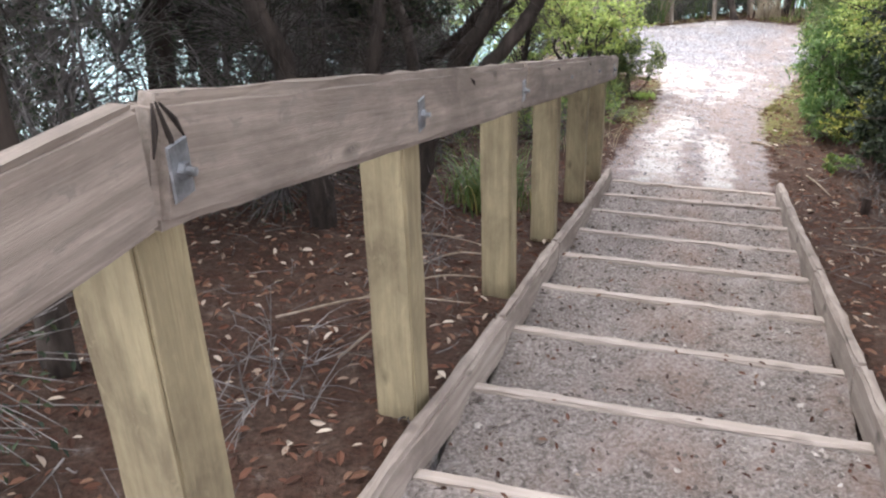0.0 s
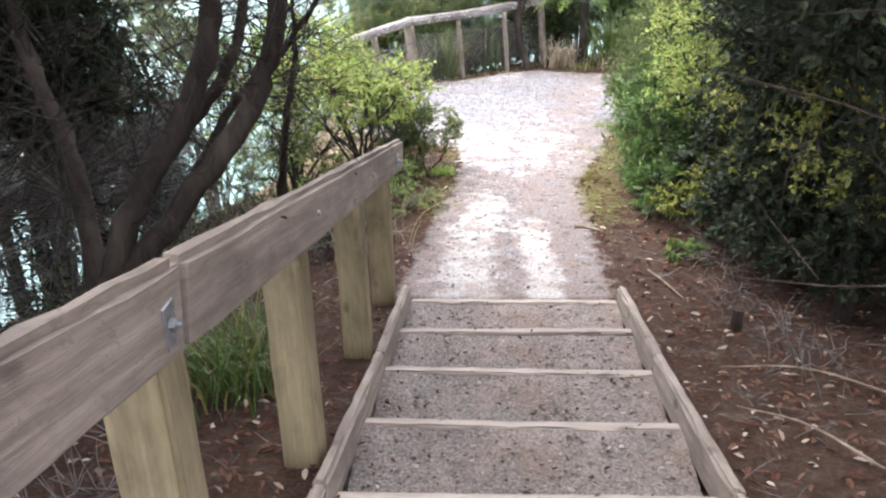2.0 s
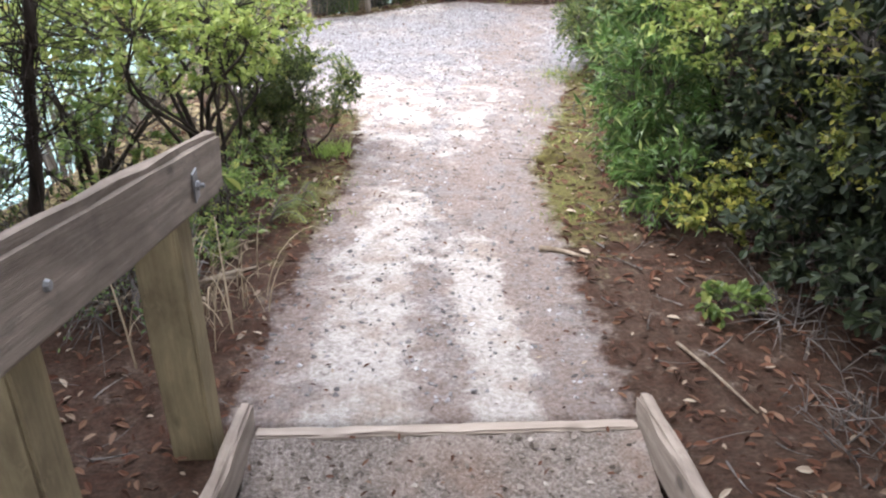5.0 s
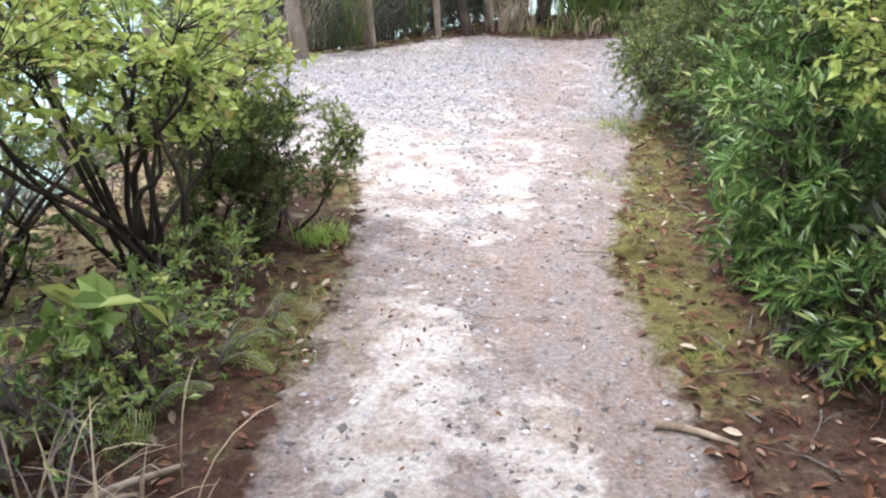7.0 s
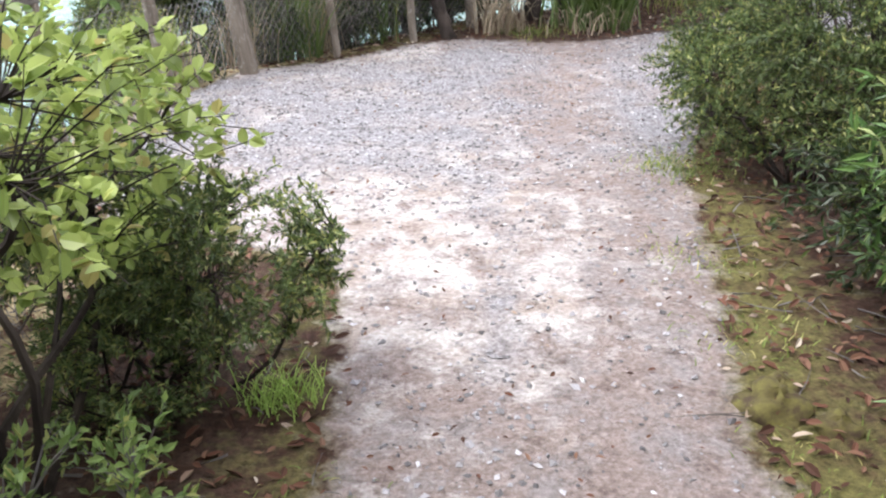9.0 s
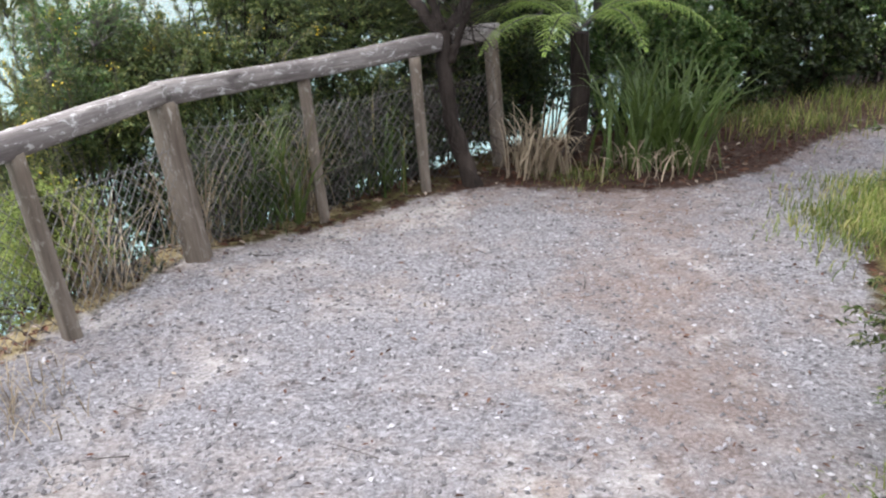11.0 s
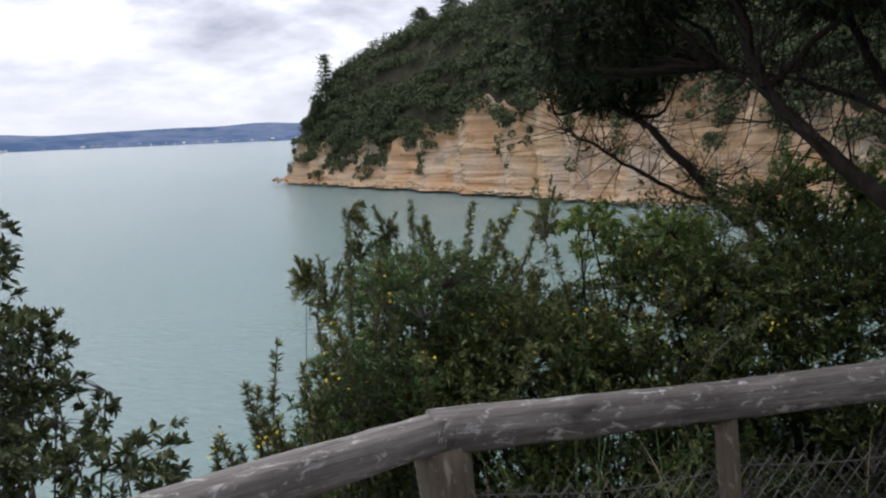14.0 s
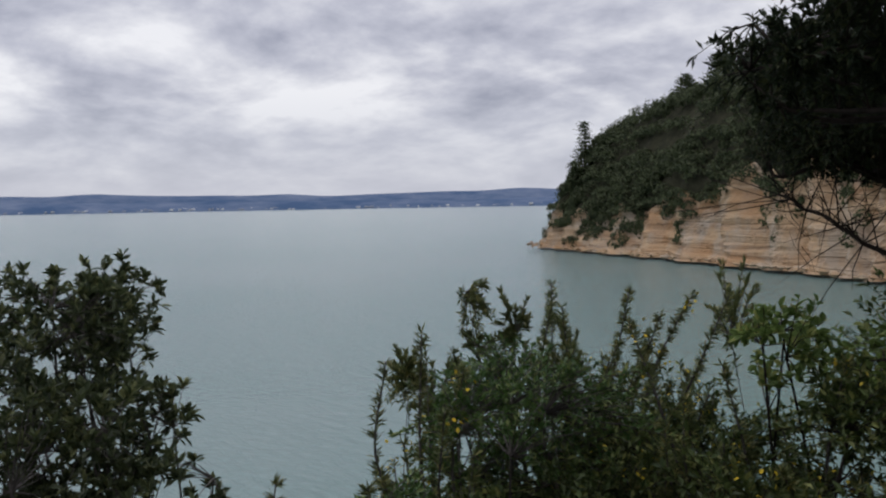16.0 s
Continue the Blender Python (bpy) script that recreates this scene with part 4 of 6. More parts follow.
def in_blob(r, blob, n, shell=0.55):
    c, rad = np.array(blob[:3]), np.array(blob[3:6])
    d = unit(r.normal(size=(n, 3)))
    q = shell + (1 - shell) * r.random((n, 1)) ** 0.6
    lump = 1 + 0.18 * np.sin(d[:, :1] * 7 + c[0] * 5) * np.cos(d[:, 1:2] * 6 + c[1] * 3)
    return c + d * rad * q * lump


def shrub(name, label, base, blobs, twigs, per, L, W, leaf, seed, bark_mat=None, broad=False, spread=0.9, stem=0.012, thick=0.0028, category="shrub", group="", whorl=False, stems_per=3, reach=0.55, first=0.3, upturn=0.3, shell=0.5):
    """A shrub: stems from its foot into each lobe of the crown, twigs from the stems and leaves on the twigs."""
    r = np.random.default_rng(seed)
    bz = float(land(base[0], base[1]))
    sh = thing(name, label, category, group, (base[0], base[1], bz))
    w, lf = Geo(), Geo()
    vol = np.array([b[3] * b[4] * b[5] for b in blobs]) ** 0.7
    share = np.maximum((twigs * vol / vol.sum()).astype(int), 8)
    for blob, n in zip(blobs, share):
        c, rad = np.array(blob[:3]), np.array(blob[3:6])
        nodes = []
        for q in range(stems_per):
            foot = np.array([base[0] + r.normal(0, 0.05), base[1] + r.normal(0, 0.05), bz - 0.08])
            if len(blob) > 6:
                foot = np.array([blob[6] + r.normal(0, 0.04), blob[7] + r.normal(0, 0.04), 0.0])
                foot[2] = float(land(foot[0], foot[1])) - 0.06
            end = c + r.normal(0, 0.3, 3) * rad
            line = smooth_line([foot, foot * 0.6 + end * 0.4 + r.normal(0, 0.06, 3) + [0, 0, 0.08], foot * 0.25 + end * 0.75 + r.normal(0, 0.07, 3), end], 10)
            w.tube(line, [stem * r.uniform(0.7, 1.2), stem * 0.35], 5)
            nodes.append(line[3:])
        nodes = np.concatenate(nodes)
        tips = in_blob(r, blob, n, shell)
        near = np.argmin(np.linalg.norm(tips[:, None] - nodes[None], axis=2) + r.random((n, len(nodes))) * 0.12, axis=1)
        st = nodes[near]
        far = np.linalg.norm(tips - st, axis=1, keepdims=True)
        # long twigs begin on the way, as side twigs do
        st = np.where(far > reach, tips - (tips - st) * reach / far, st)
        sprays(r, w, lf, st, tips, per, L, W, thick, broad, spread, 0.03, first, whorl, upturn)
    tagged(part("stem_tangle", w, bark_mat or M_BARK, sh), kind="stuff")
    if per:
        tagged(part("foliage", lf, leaf, sh), kind="stuff")
    return sh


def tree(name, label, limbs, crowns, twigs, per, L, W, leaf, seed, bark_mat=None, thick=0.004, category="tree", group="", spread=0.8, dead=0, broad=False, reach=0.9):
    """A tree: limbs given as lines with radii, and crowns of twigs and leaves round the limbs' ends."""
    r = np.random.default_rng(seed)
    foot = limbs[0][0][0]
    tr = thing(name, label, category, group, foot)
    w, lf = Geo(), Geo()
    nodes = []
    for pts, r0, r1 in limbs:
        line = smooth_line(pts, 6 * len(pts))
        line[1:-1] += r.normal(0, 0.006, line[1:-1].shape)
        w.tube(line, [r0, r1], 9, 0.22)
        nodes.append(line[len(line) // 3:])
    nodes = np.concatenate(nodes)
    if dead:
        i = r.integers(0, len(nodes), dead)
        s = nodes[i]
        e = s + unit(r.normal(size=(dead, 3)) + [0, 0, 0.5]) * r.uniform(0.15, 0.6, (dead, 1))
        w.twigs(s, (s + e) / 2 + r.normal(0, 0.03, s.shape), e, 0.004, 0.001, 3)
        e2 = e + unit(r.normal(size=(dead, 3)) + [0, 0, 0.3]) * r.uniform(0.05, 0.3, (dead, 1))
        m = s * 0.4 + e * 0.6
        w.twigs(m, (m + e2) / 2 + r.normal(0, 0.02, s.shape), e2, 0.002, 0.0007, 3)
    if crowns:
        vol = np.array([b[3] * b[4] * b[5] for b in crowns]) ** 0.7
        for blob, n in zip(crowns, np.maximum((twigs * vol / vol.sum()).astype(int), 6)):
            c = np.array(blob[:3])
            k = nodes[np.argmin(np.linalg.norm(nodes - c, axis=1))]
            ends = in_blob(r, blob, 7, 0.4)
            br = []
            for e in ends:
                line = smooth_line([k, k * 0.5 + e * 0.5 + r.normal(0, 0.08, 3), e], 8)
                w.tube(line, [0.016, 0.005], 5)
                br.append(line[2:])
            br = np.concatenate(br)
            tips = in_blob(r, blob, n, 0.35)
            near = np.argmin(np.linalg.norm(tips[:, None] - br[None], axis=2), axis=1)
            st = br[near]
            far = np.linalg.norm(tips - st, axis=1, keepdims=True)
            st = np.where(far > reach, tips - (tips - st) * reach / far, st)
            sprays(r, w, lf, st, tips, per, L, W, thick, broad, spread, 0.04, 0.35)
    part("trunk", w, bark_mat or M_BARK, tr, smooth=True)
    if crowns and per:
        tagged(part("crown", lf, leaf, tr), kind="stuff")
    return tr


def tussock(name, label, x, y, n, length, width, leaf, seed, spread=0.12, lean=(0.3, 1.1), category="grass", group="", facing=None):
    r = np.random.default_rng(seed)
    base = np.column_stack([x + r.normal(0, spread, n), y + r.normal(0, spread, n), np.zeros(n)])
    base[:, 2] = land(base[:, 0], base[:, 1]) - 0.02
    head = r.uniform(0, 2 * np.pi, n) if facing is None else r.normal(facing, 0.7, n)
    g = Geo()
    g.blades(base, head, length * r.uniform(0.5, 1.15, n), width * r.uniform(0.6, 1.2, n), r.uniform(*lean, n), 7)
    t = thing(name, label, category, group, (x, y, float(land(x, y))))
    if width < 0.0115:
        tagged(part("blade_clump", g, leaf, t), kind="stuff")
        return t
    verts = np.concatenate(g.v).reshape(n, 14, 3)
    for v in verts:
        one = Geo()
        one.add(v, [[2 * q, 2 * q + 1, 2 * q + 3, 2 * q + 2] for q in range(6)])
        part("blade", one, leaf, t)
    return t


# -- steps: the dark thicket on the seaward side --
THICKET = "dark kanuka trees beside the steps"
TL = "dark multi-stemmed kanuka tree with bare grey twigs beside the steps"
tree("kanuka_tree", TL, [([(-1.68, -1.95, 0.2), (-1.57, -1.85, 0.68), (-1.46, -1.75, 1.21), (-1.17, -1.6, 1.71), (-1.10, -1.5, 2.1), (-1.25, -1.4, 2.9), (-1.5, -1.2, 3.9)], 0.065, 0.025),
     ([(-1.52, -1.82, 0.95), (-1.12, -1.7, 1.44), (-0.91, -1.6, 1.76), (-0.83, -1.55, 2.1), (-0.8, -1.3, 2.9), (-0.5, -1.0, 3.8)], 0.05, 0.02),
     ([(-1.58, -1.8, 0.7), (-1.73, -1.5, 1.38), (-1.92, -1.3, 1.75), (-2.15, -1.0, 2.3), (-2.3, -0.8, 3.4)], 0.045, 0.02)],
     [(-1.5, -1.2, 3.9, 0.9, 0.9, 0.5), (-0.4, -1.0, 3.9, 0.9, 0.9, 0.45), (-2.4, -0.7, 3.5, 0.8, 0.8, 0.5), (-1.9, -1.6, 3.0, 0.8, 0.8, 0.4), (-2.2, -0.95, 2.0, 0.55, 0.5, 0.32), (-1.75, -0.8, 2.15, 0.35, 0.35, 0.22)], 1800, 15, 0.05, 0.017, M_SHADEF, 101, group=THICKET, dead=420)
# The two lobes over the steps are unseen, added to dim them.
tree("kanuka_tree", TL, [([(-2.0, -2.45, 0.1), (-1.92, -2.55, 0.74), (-1.94, -2.6, 1.21), (-2.03, -2.6, 1.6), (-2.2, -2.6, 2.2), (-2.2, -2.5, 3.8)], 0.085, 0.04),
     ([(-1.95, -2.55, 0.9), (-1.7, -2.3, 1.4), (-1.6, -2.2, 2.0), (-1.3, -2.2, 3.2)], 0.05, 0.02)],
     [(-2.2, -2.5, 3.9, 1.0, 1.0, 0.55), (-1.1, -2.4, 3.6, 0.9, 0.9, 0.5), (-2.6, -3.0, 3.0, 0.8, 0.8, 0.4), (-1.0, -4.2, 3.9, 1.0, 1.0, 0.4), (-1.2, -6.0, 4.1, 1.1, 1.1, 0.4)], 2000, 15, 0.05, 0.017, M_SHADEF, 102, group=THICKET, dead=420)
tree("kanuka_tree", TL, [([(-2.75, 0.15, -0.3), (-2.28, 0.4, 0.65), (-1.96, 0.5, 0.99), (-1.71, 0.6, 1.34), (-1.5, 0.8, 2.2), (-1.5, 1.0, 3.0)], 0.06, 0.02),
     ([(-2.45, 0.4, 0.0), (-1.99, 0.7, 0.68), (-1.79, 0.9, 1.01), (-1.4, 1.0, 1.39), (-1.0, 1.2, 2.0)], 0.045, 0.012),
     ([(-2.6, 0.3, 0.1), (-2.7, 0.5, 0.9), (-2.9, 0.6, 1.8), (-3.0, 0.8, 3.0)], 0.05, 0.02)],
     [(-1.9, 0.3, 3.0, 0.7, 0.6, 0.4), (-2.9, 0.5, 2.8, 0.9, 0.9, 0.6)], 900, 15, 0.05, 0.017, M_SHADEF, 103, group=THICKET, dead=420)
tree("kanuka_tree", TL, [([(-1.72, 0.95, -0.3), (-1.61, 1.0, 0.27), (-1.53, 1.0, 0.76), (-1.42, 1.0, 1.25), (-1.4, 1.0, 1.9)], 0.035, 0.012)], [], 0, 0, 0.03, 0.01, M_SHADEF, 104, group=THICKET, dead=160)
for i, (x, y, h, lx, ly) in enumerate([(-3.3, -3.6, 4.0, 0.3, 0.3), (-2.6, -4.6, 3.8, 0.4, 0.2), (-3.5, -1.2, 3.8, -0.2, 0.4), (-4.2, -0.1, 3.6, 0.3, 0.2), (-2.5, -6.6, 4.0, 0.3, 0.1), (-4.4, -2.6, 4.2, 0.2, 0.2), (-3.1, -2.2, 3.9, 0.1, 0.1), (-5.0, -1.4, 4.4, 0, 0), (-5.2, -4.0, 4.6, 0, 0.1), (-1.9, -4.6, 4.2, 0.2, 0), (-4.0, -5.4, 4.2, 0.1, 0.4)]):
    z = float(land(x, y)) - 0.1
    r = np.random.default_rng(200 + i)
    limbs = [([(x, y, z), (x + lx * 0.2 + r.normal(0, 0.1), y + ly * 0.2, z + h * 0.3), (x + lx + r.normal(0, 0.15), y + ly, z + h * 0.62), (x + lx * 1.6, y + ly * 1.5, z + h)], 0.06, 0.018)]
    for q in range(3):
        a = r.uniform(0, 6.28)
        s = np.array([x + lx * 0.4, y + ly * 0.4, z + h * r.uniform(0.3, 0.5)])
        limbs.append(([s, s + [math.cos(a) * 0.35, math.sin(a) * 0.35, h * 0.2], s + [math.cos(a) * 0.75, math.sin(a) * 0.75, h * 0.5]], 0.032, 0.010))
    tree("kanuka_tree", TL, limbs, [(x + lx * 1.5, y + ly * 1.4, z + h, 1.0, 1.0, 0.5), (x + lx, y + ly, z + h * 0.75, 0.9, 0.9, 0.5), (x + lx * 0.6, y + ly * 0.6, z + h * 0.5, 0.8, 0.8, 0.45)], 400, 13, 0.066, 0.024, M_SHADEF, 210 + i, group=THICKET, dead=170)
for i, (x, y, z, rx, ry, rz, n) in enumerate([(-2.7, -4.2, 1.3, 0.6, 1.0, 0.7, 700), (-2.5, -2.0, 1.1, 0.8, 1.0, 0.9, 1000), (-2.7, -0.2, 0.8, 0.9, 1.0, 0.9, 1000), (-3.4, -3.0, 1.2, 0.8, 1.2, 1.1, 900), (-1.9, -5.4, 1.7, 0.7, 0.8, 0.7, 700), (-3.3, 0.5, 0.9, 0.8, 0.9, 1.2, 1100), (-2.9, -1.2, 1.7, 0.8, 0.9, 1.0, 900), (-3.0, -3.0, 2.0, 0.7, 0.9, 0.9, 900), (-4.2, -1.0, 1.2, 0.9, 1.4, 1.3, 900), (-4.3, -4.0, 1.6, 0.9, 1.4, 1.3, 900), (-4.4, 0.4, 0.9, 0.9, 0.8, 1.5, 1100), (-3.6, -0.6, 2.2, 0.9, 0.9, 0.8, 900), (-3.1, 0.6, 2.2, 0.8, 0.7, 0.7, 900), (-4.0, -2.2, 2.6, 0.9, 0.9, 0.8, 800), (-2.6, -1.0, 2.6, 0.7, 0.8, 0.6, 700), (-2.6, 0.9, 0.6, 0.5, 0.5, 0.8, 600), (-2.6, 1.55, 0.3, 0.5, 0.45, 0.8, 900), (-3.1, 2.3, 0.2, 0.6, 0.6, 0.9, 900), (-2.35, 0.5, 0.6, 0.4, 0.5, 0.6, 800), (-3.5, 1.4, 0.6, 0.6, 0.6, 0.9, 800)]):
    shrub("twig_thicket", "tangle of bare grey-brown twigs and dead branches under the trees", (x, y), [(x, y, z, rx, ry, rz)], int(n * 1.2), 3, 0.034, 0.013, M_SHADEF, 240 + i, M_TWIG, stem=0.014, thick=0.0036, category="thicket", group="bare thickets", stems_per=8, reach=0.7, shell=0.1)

# -- steps: landward side --
# Crown lobes along the steps are unseen, added to block sky light there.
tree("stringy_bark_tree", "tall trunk with dark red stringy bark close beside the steps", [([(1.01, -2.95, 0.4), (0.98, -2.95, 0.8), (0.91, -2.95, 1.5), (0.87, -2.93, 2.1), (0.84, -2.88, 2.6), (0.85, -2.8, 3.6), (1.0, -2.7, 4.6)], 0.055, 0.044),
     ([(1.40, -2.7, 0.4), (1.27, -2.75, 1.2), (1.10, -2.8, 2.0), (1.05, -2.8, 3.2)], 0.036, 0.024), ([(0.85, -2.8, 3.2), (0.4, -2.8, 3.7), (-0.1, -2.4, 4.0)], 0.03, 0.012)],
     [(0.9, -3.0, 4.4, 1.1, 1.2, 0.5), (-0.1, -2.4, 4.1, 1.0, 1.0, 0.4), (1.6, -3.6, 3.9, 0.9, 0.9, 0.5), (0.3, -4.6, 4.2, 1.2, 1.0, 0.4), (0.2, -6.2, 4.3, 1.3, 1.1, 0.4), (0.0, -8.0, 4.3, 1.6, 1.2, 0.5), (0.4, -1.6, 4.3, 1.0, 0.9, 0.35)], 2600, 14, 0.05, 0.018, M_SHADEF, 120, M_BARKR, dead=140)
RT = "dark kanuka trees on the landward side"
for i, (x, y, h, lx, ly) in enumerate([(2.0, -1.6, 4.2, -0.3, 0.3), (2.5, 0.2, 4.0, -0.3, -0.2), (1.75, -0.4, 3.6, 0.0, -0.2), (3.5, 2.4, 3.9, 0.3, 0.0), (2.2, -4.6, 4.4, -0.3, 0.2), (3.6, -3.0, 4.6, -0.2, 0.2), (4.2, 5.0, 4.2, 0.2, 0.2), (3.2, 4.0, 3.2, 0.4, 0.3), (1.8, -7.0, 4.4, -0.2, 0.2), (4.6, 1.2, 4.6, -0.2, 0.3), (4.9, 8.2, 3.8, -0.2, -0.3), (5.6, 6.6, 4.4, -0.1, 0.1)]):
    z = float(land(x, y)) - 0.1
    r = np.random.default_rng(300 + i)
    limbs = [([(x, y, z), (x + lx * 0.3 + r.normal(0, 0.08), y + ly * 0.2, z + h * 0.3), (x + lx + r.normal(0, 0.12), y + ly, z + h * 0.65), (x + lx * 1.8, y + ly * 1.6, z + h)], 0.055, 0.018)]
    for q in range(3):
        a = r.uniform(0, 6.28)
        s = np.array([x + lx * 0.5, y + ly * 0.4, z + h * r.uniform(0.28, 0.5)])
        limbs.append(([s, s + [math.cos(a) * 0.4, math.sin(a) * 0.4, h * 0.18], s + [math.cos(a) * 0.9, math.sin(a) * 0.9, h * 0.42]], 0.03, 0.010))
    tree("kanuka_tree", "dark kanuka tree with a thin trunk and fine drab foliage", limbs, [(x + lx * 1.7, y + ly * 1.4, z + h, 1.2, 1.2, 0.6), (x + lx, y + ly, z + h * 0.72, 1.0, 1.0, 0.5), (x, y + 0.1, z + h * 0.45, 0.9, 0.9, 0.5)], 720, 13, 0.068, 0.025, M_SHADEF, 320 + i, group=RT, dead=130)
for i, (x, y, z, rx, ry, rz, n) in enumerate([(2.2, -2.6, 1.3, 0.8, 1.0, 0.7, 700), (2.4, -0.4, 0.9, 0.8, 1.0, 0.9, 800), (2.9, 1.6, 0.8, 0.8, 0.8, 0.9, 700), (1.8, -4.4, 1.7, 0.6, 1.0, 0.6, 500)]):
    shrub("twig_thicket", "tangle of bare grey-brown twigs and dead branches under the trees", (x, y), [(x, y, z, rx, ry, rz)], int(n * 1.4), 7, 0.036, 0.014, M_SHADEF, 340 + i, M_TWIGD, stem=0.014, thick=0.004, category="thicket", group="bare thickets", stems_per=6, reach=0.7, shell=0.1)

# -- path: shrubs on both sides --
shrub("coprosma_shrub", "leafy shrub with rounded yellow-green leaves overhanging the track", (-1.15, 2.25), [(-1.05, 2.3, 0.74, 0.50, 0.5, 0.32), (-1.55, 1.9, 0.82, 0.55, 0.5, 0.36), (-0.95, 2.75, 0.50, 0.40, 0.4, 0.28), (-1.7, 2.6, 0.95, 0.55, 0.5, 0.4)], 560, 10, 0.040, 0.027, M_YELLOW, 401, broad=True, stem=0.014, reach=0.4, stems_per=4)
shrub("broadleaf_shrub", "shrub with mid-green leaves and thin dark stems by the track", (-1.75, 2.0), [(-1.9, 1.75, 0.45, 0.55, 0.5, 0.4), (-2.1, 2.4, 0.75, 0.6, 0.5, 0.5), (-1.35, 3.1, 0.5, 0.5, 0.5, 0.45), (-1.9, 3.5, 0.7, 0.6, 0.6, 0.5), (-1.55, 2.2, 0.2, 0.45, 0.4, 0.3)], 520, 10, 0.042, 0.024, M_GREEN, 402, broad=True, stem=0.013, reach=0.4)
shrub("manuka_shrub", "fine-leaved dark green manuka shrub leaning over the gravel", (-0.85, 2.85), [(-0.72, 2.75, 0.22, 0.34, 0.36, 0.26), (-1.08, 2.95, 0.24, 0.34, 0.32, 0.28), (-0.98, 2.65, 0.02, 0.30, 0.3, 0.22)], 950, 28, 0.024, 0.008, M_MANUKA, 403, stem=0.009, reach=0.3, thick=0.0018)
shrub("undergrowth_shrub", "low tangled fern and seedling undergrowth at the track's edge", (-1.05, 1.7), [(-1.0, 1.55, 0.02, 0.28, 0.45, 0.24), (-0.95, 2.15, -0.02, 0.26, 0.3, 0.2), (-1.35, 1.2, 0.1, 0.4, 0.4, 0.22)], 400, 9, 0.036, 0.016, M_GREEN, 404, M_TWIG, stem=0.006, reach=0.3, group="undergrowth")
shrub("undergrowth_shrub", "low tangled fern and seedling undergrowth at the track's edge", (-1.3, 0.9), [(-1.25, 0.9, 0.12, 0.4, 0.5, 0.2)], 200, 3, 0.030, 0.012, M_KORO, 405, M_TWIG, stem=0.006, reach=0.3, group="undergrowth")
shrub("coprosma_shrub", "dense shrub of small yellow-green leaves on the bank", (1.6, 1.9), [(1.35, 1.85, 0.80, 0.42, 0.45, 0.30), (1.7, 2.0, 1.15, 0.55, 0.5, 0.42), (1.35, 2.35, 1.05, 0.42, 0.4, 0.4), (1.8, 2.4, 1.6, 0.5, 0.5, 0.4)], 620, 12, 0.036, 0.021, M_YELLOW, 411, broad=True, stem=0.014, reach=0.4)
shrub("koromiko_shrub", "shrub with long narrow dark green leaves reaching over the track", (1.35, 2.35), [(1.08, 2.02, 0.44, 0.36, 0.42, 0.34), (1.24, 2.5, 0.52, 0.42, 0.42, 0.36), (1.14, 1.62, 0.14, 0.32, 0.36, 0.30), (1.18, 2.15, 0.08, 0.34, 0.42, 0.30), (1.45, 2.85, 0.12, 0.40, 0.4, 0.34)], 760, 13, 0.068, 0.016, M_KORO, 412, stem=0.011, reach=0.35)
shrub("manuka_shrub", "fine-leaved green manuka bush at the corner of the lookout", (1.6, 4.2), [(1.5, 3.45, 0.3, 0.40, 0.45, 0.42), (1.45, 4.0, 0.36, 0.44, 0.5, 0.42), (1.62, 5.05, 0.5, 0.5, 0.46, 0.52), (1.75, 3.6, 0.7, 0.55, 0.5, 0.5), (2.0, 4.5, 1.0, 0.6, 0.6, 0.5), (1.40, 4.85, 0.10, 0.42, 0.4, 0.42), (1.32, 4.4, 0.12, 0.38, 0.4, 0.40)], 2700, 28, 0.028, 0.010, M_MANUKA, 413, stem=0.012, reach=0.35, thick=0.002)
shrub("bank_shrub", "small-leaved creeping shrub covering the bank by the steps", (1.5, 1.2), [(1.22, 1.2, 0.14, 0.26, 0.28, 0.15), (1.42, 1.15, 0.3, 0.3, 0.3, 0.24), (1.65, 1.35, 0.5, 0.36, 0.32, 0.26), (1.8, 0.9, 0.4, 0.36, 0.3, 0.24), (1.6, 0.55, 0.75, 0.34, 0.4, 0.3)], 430, 12, 0.034, 0.019, M_OLIVE, 414, broad=True, stem=0.008, reach=0.35)
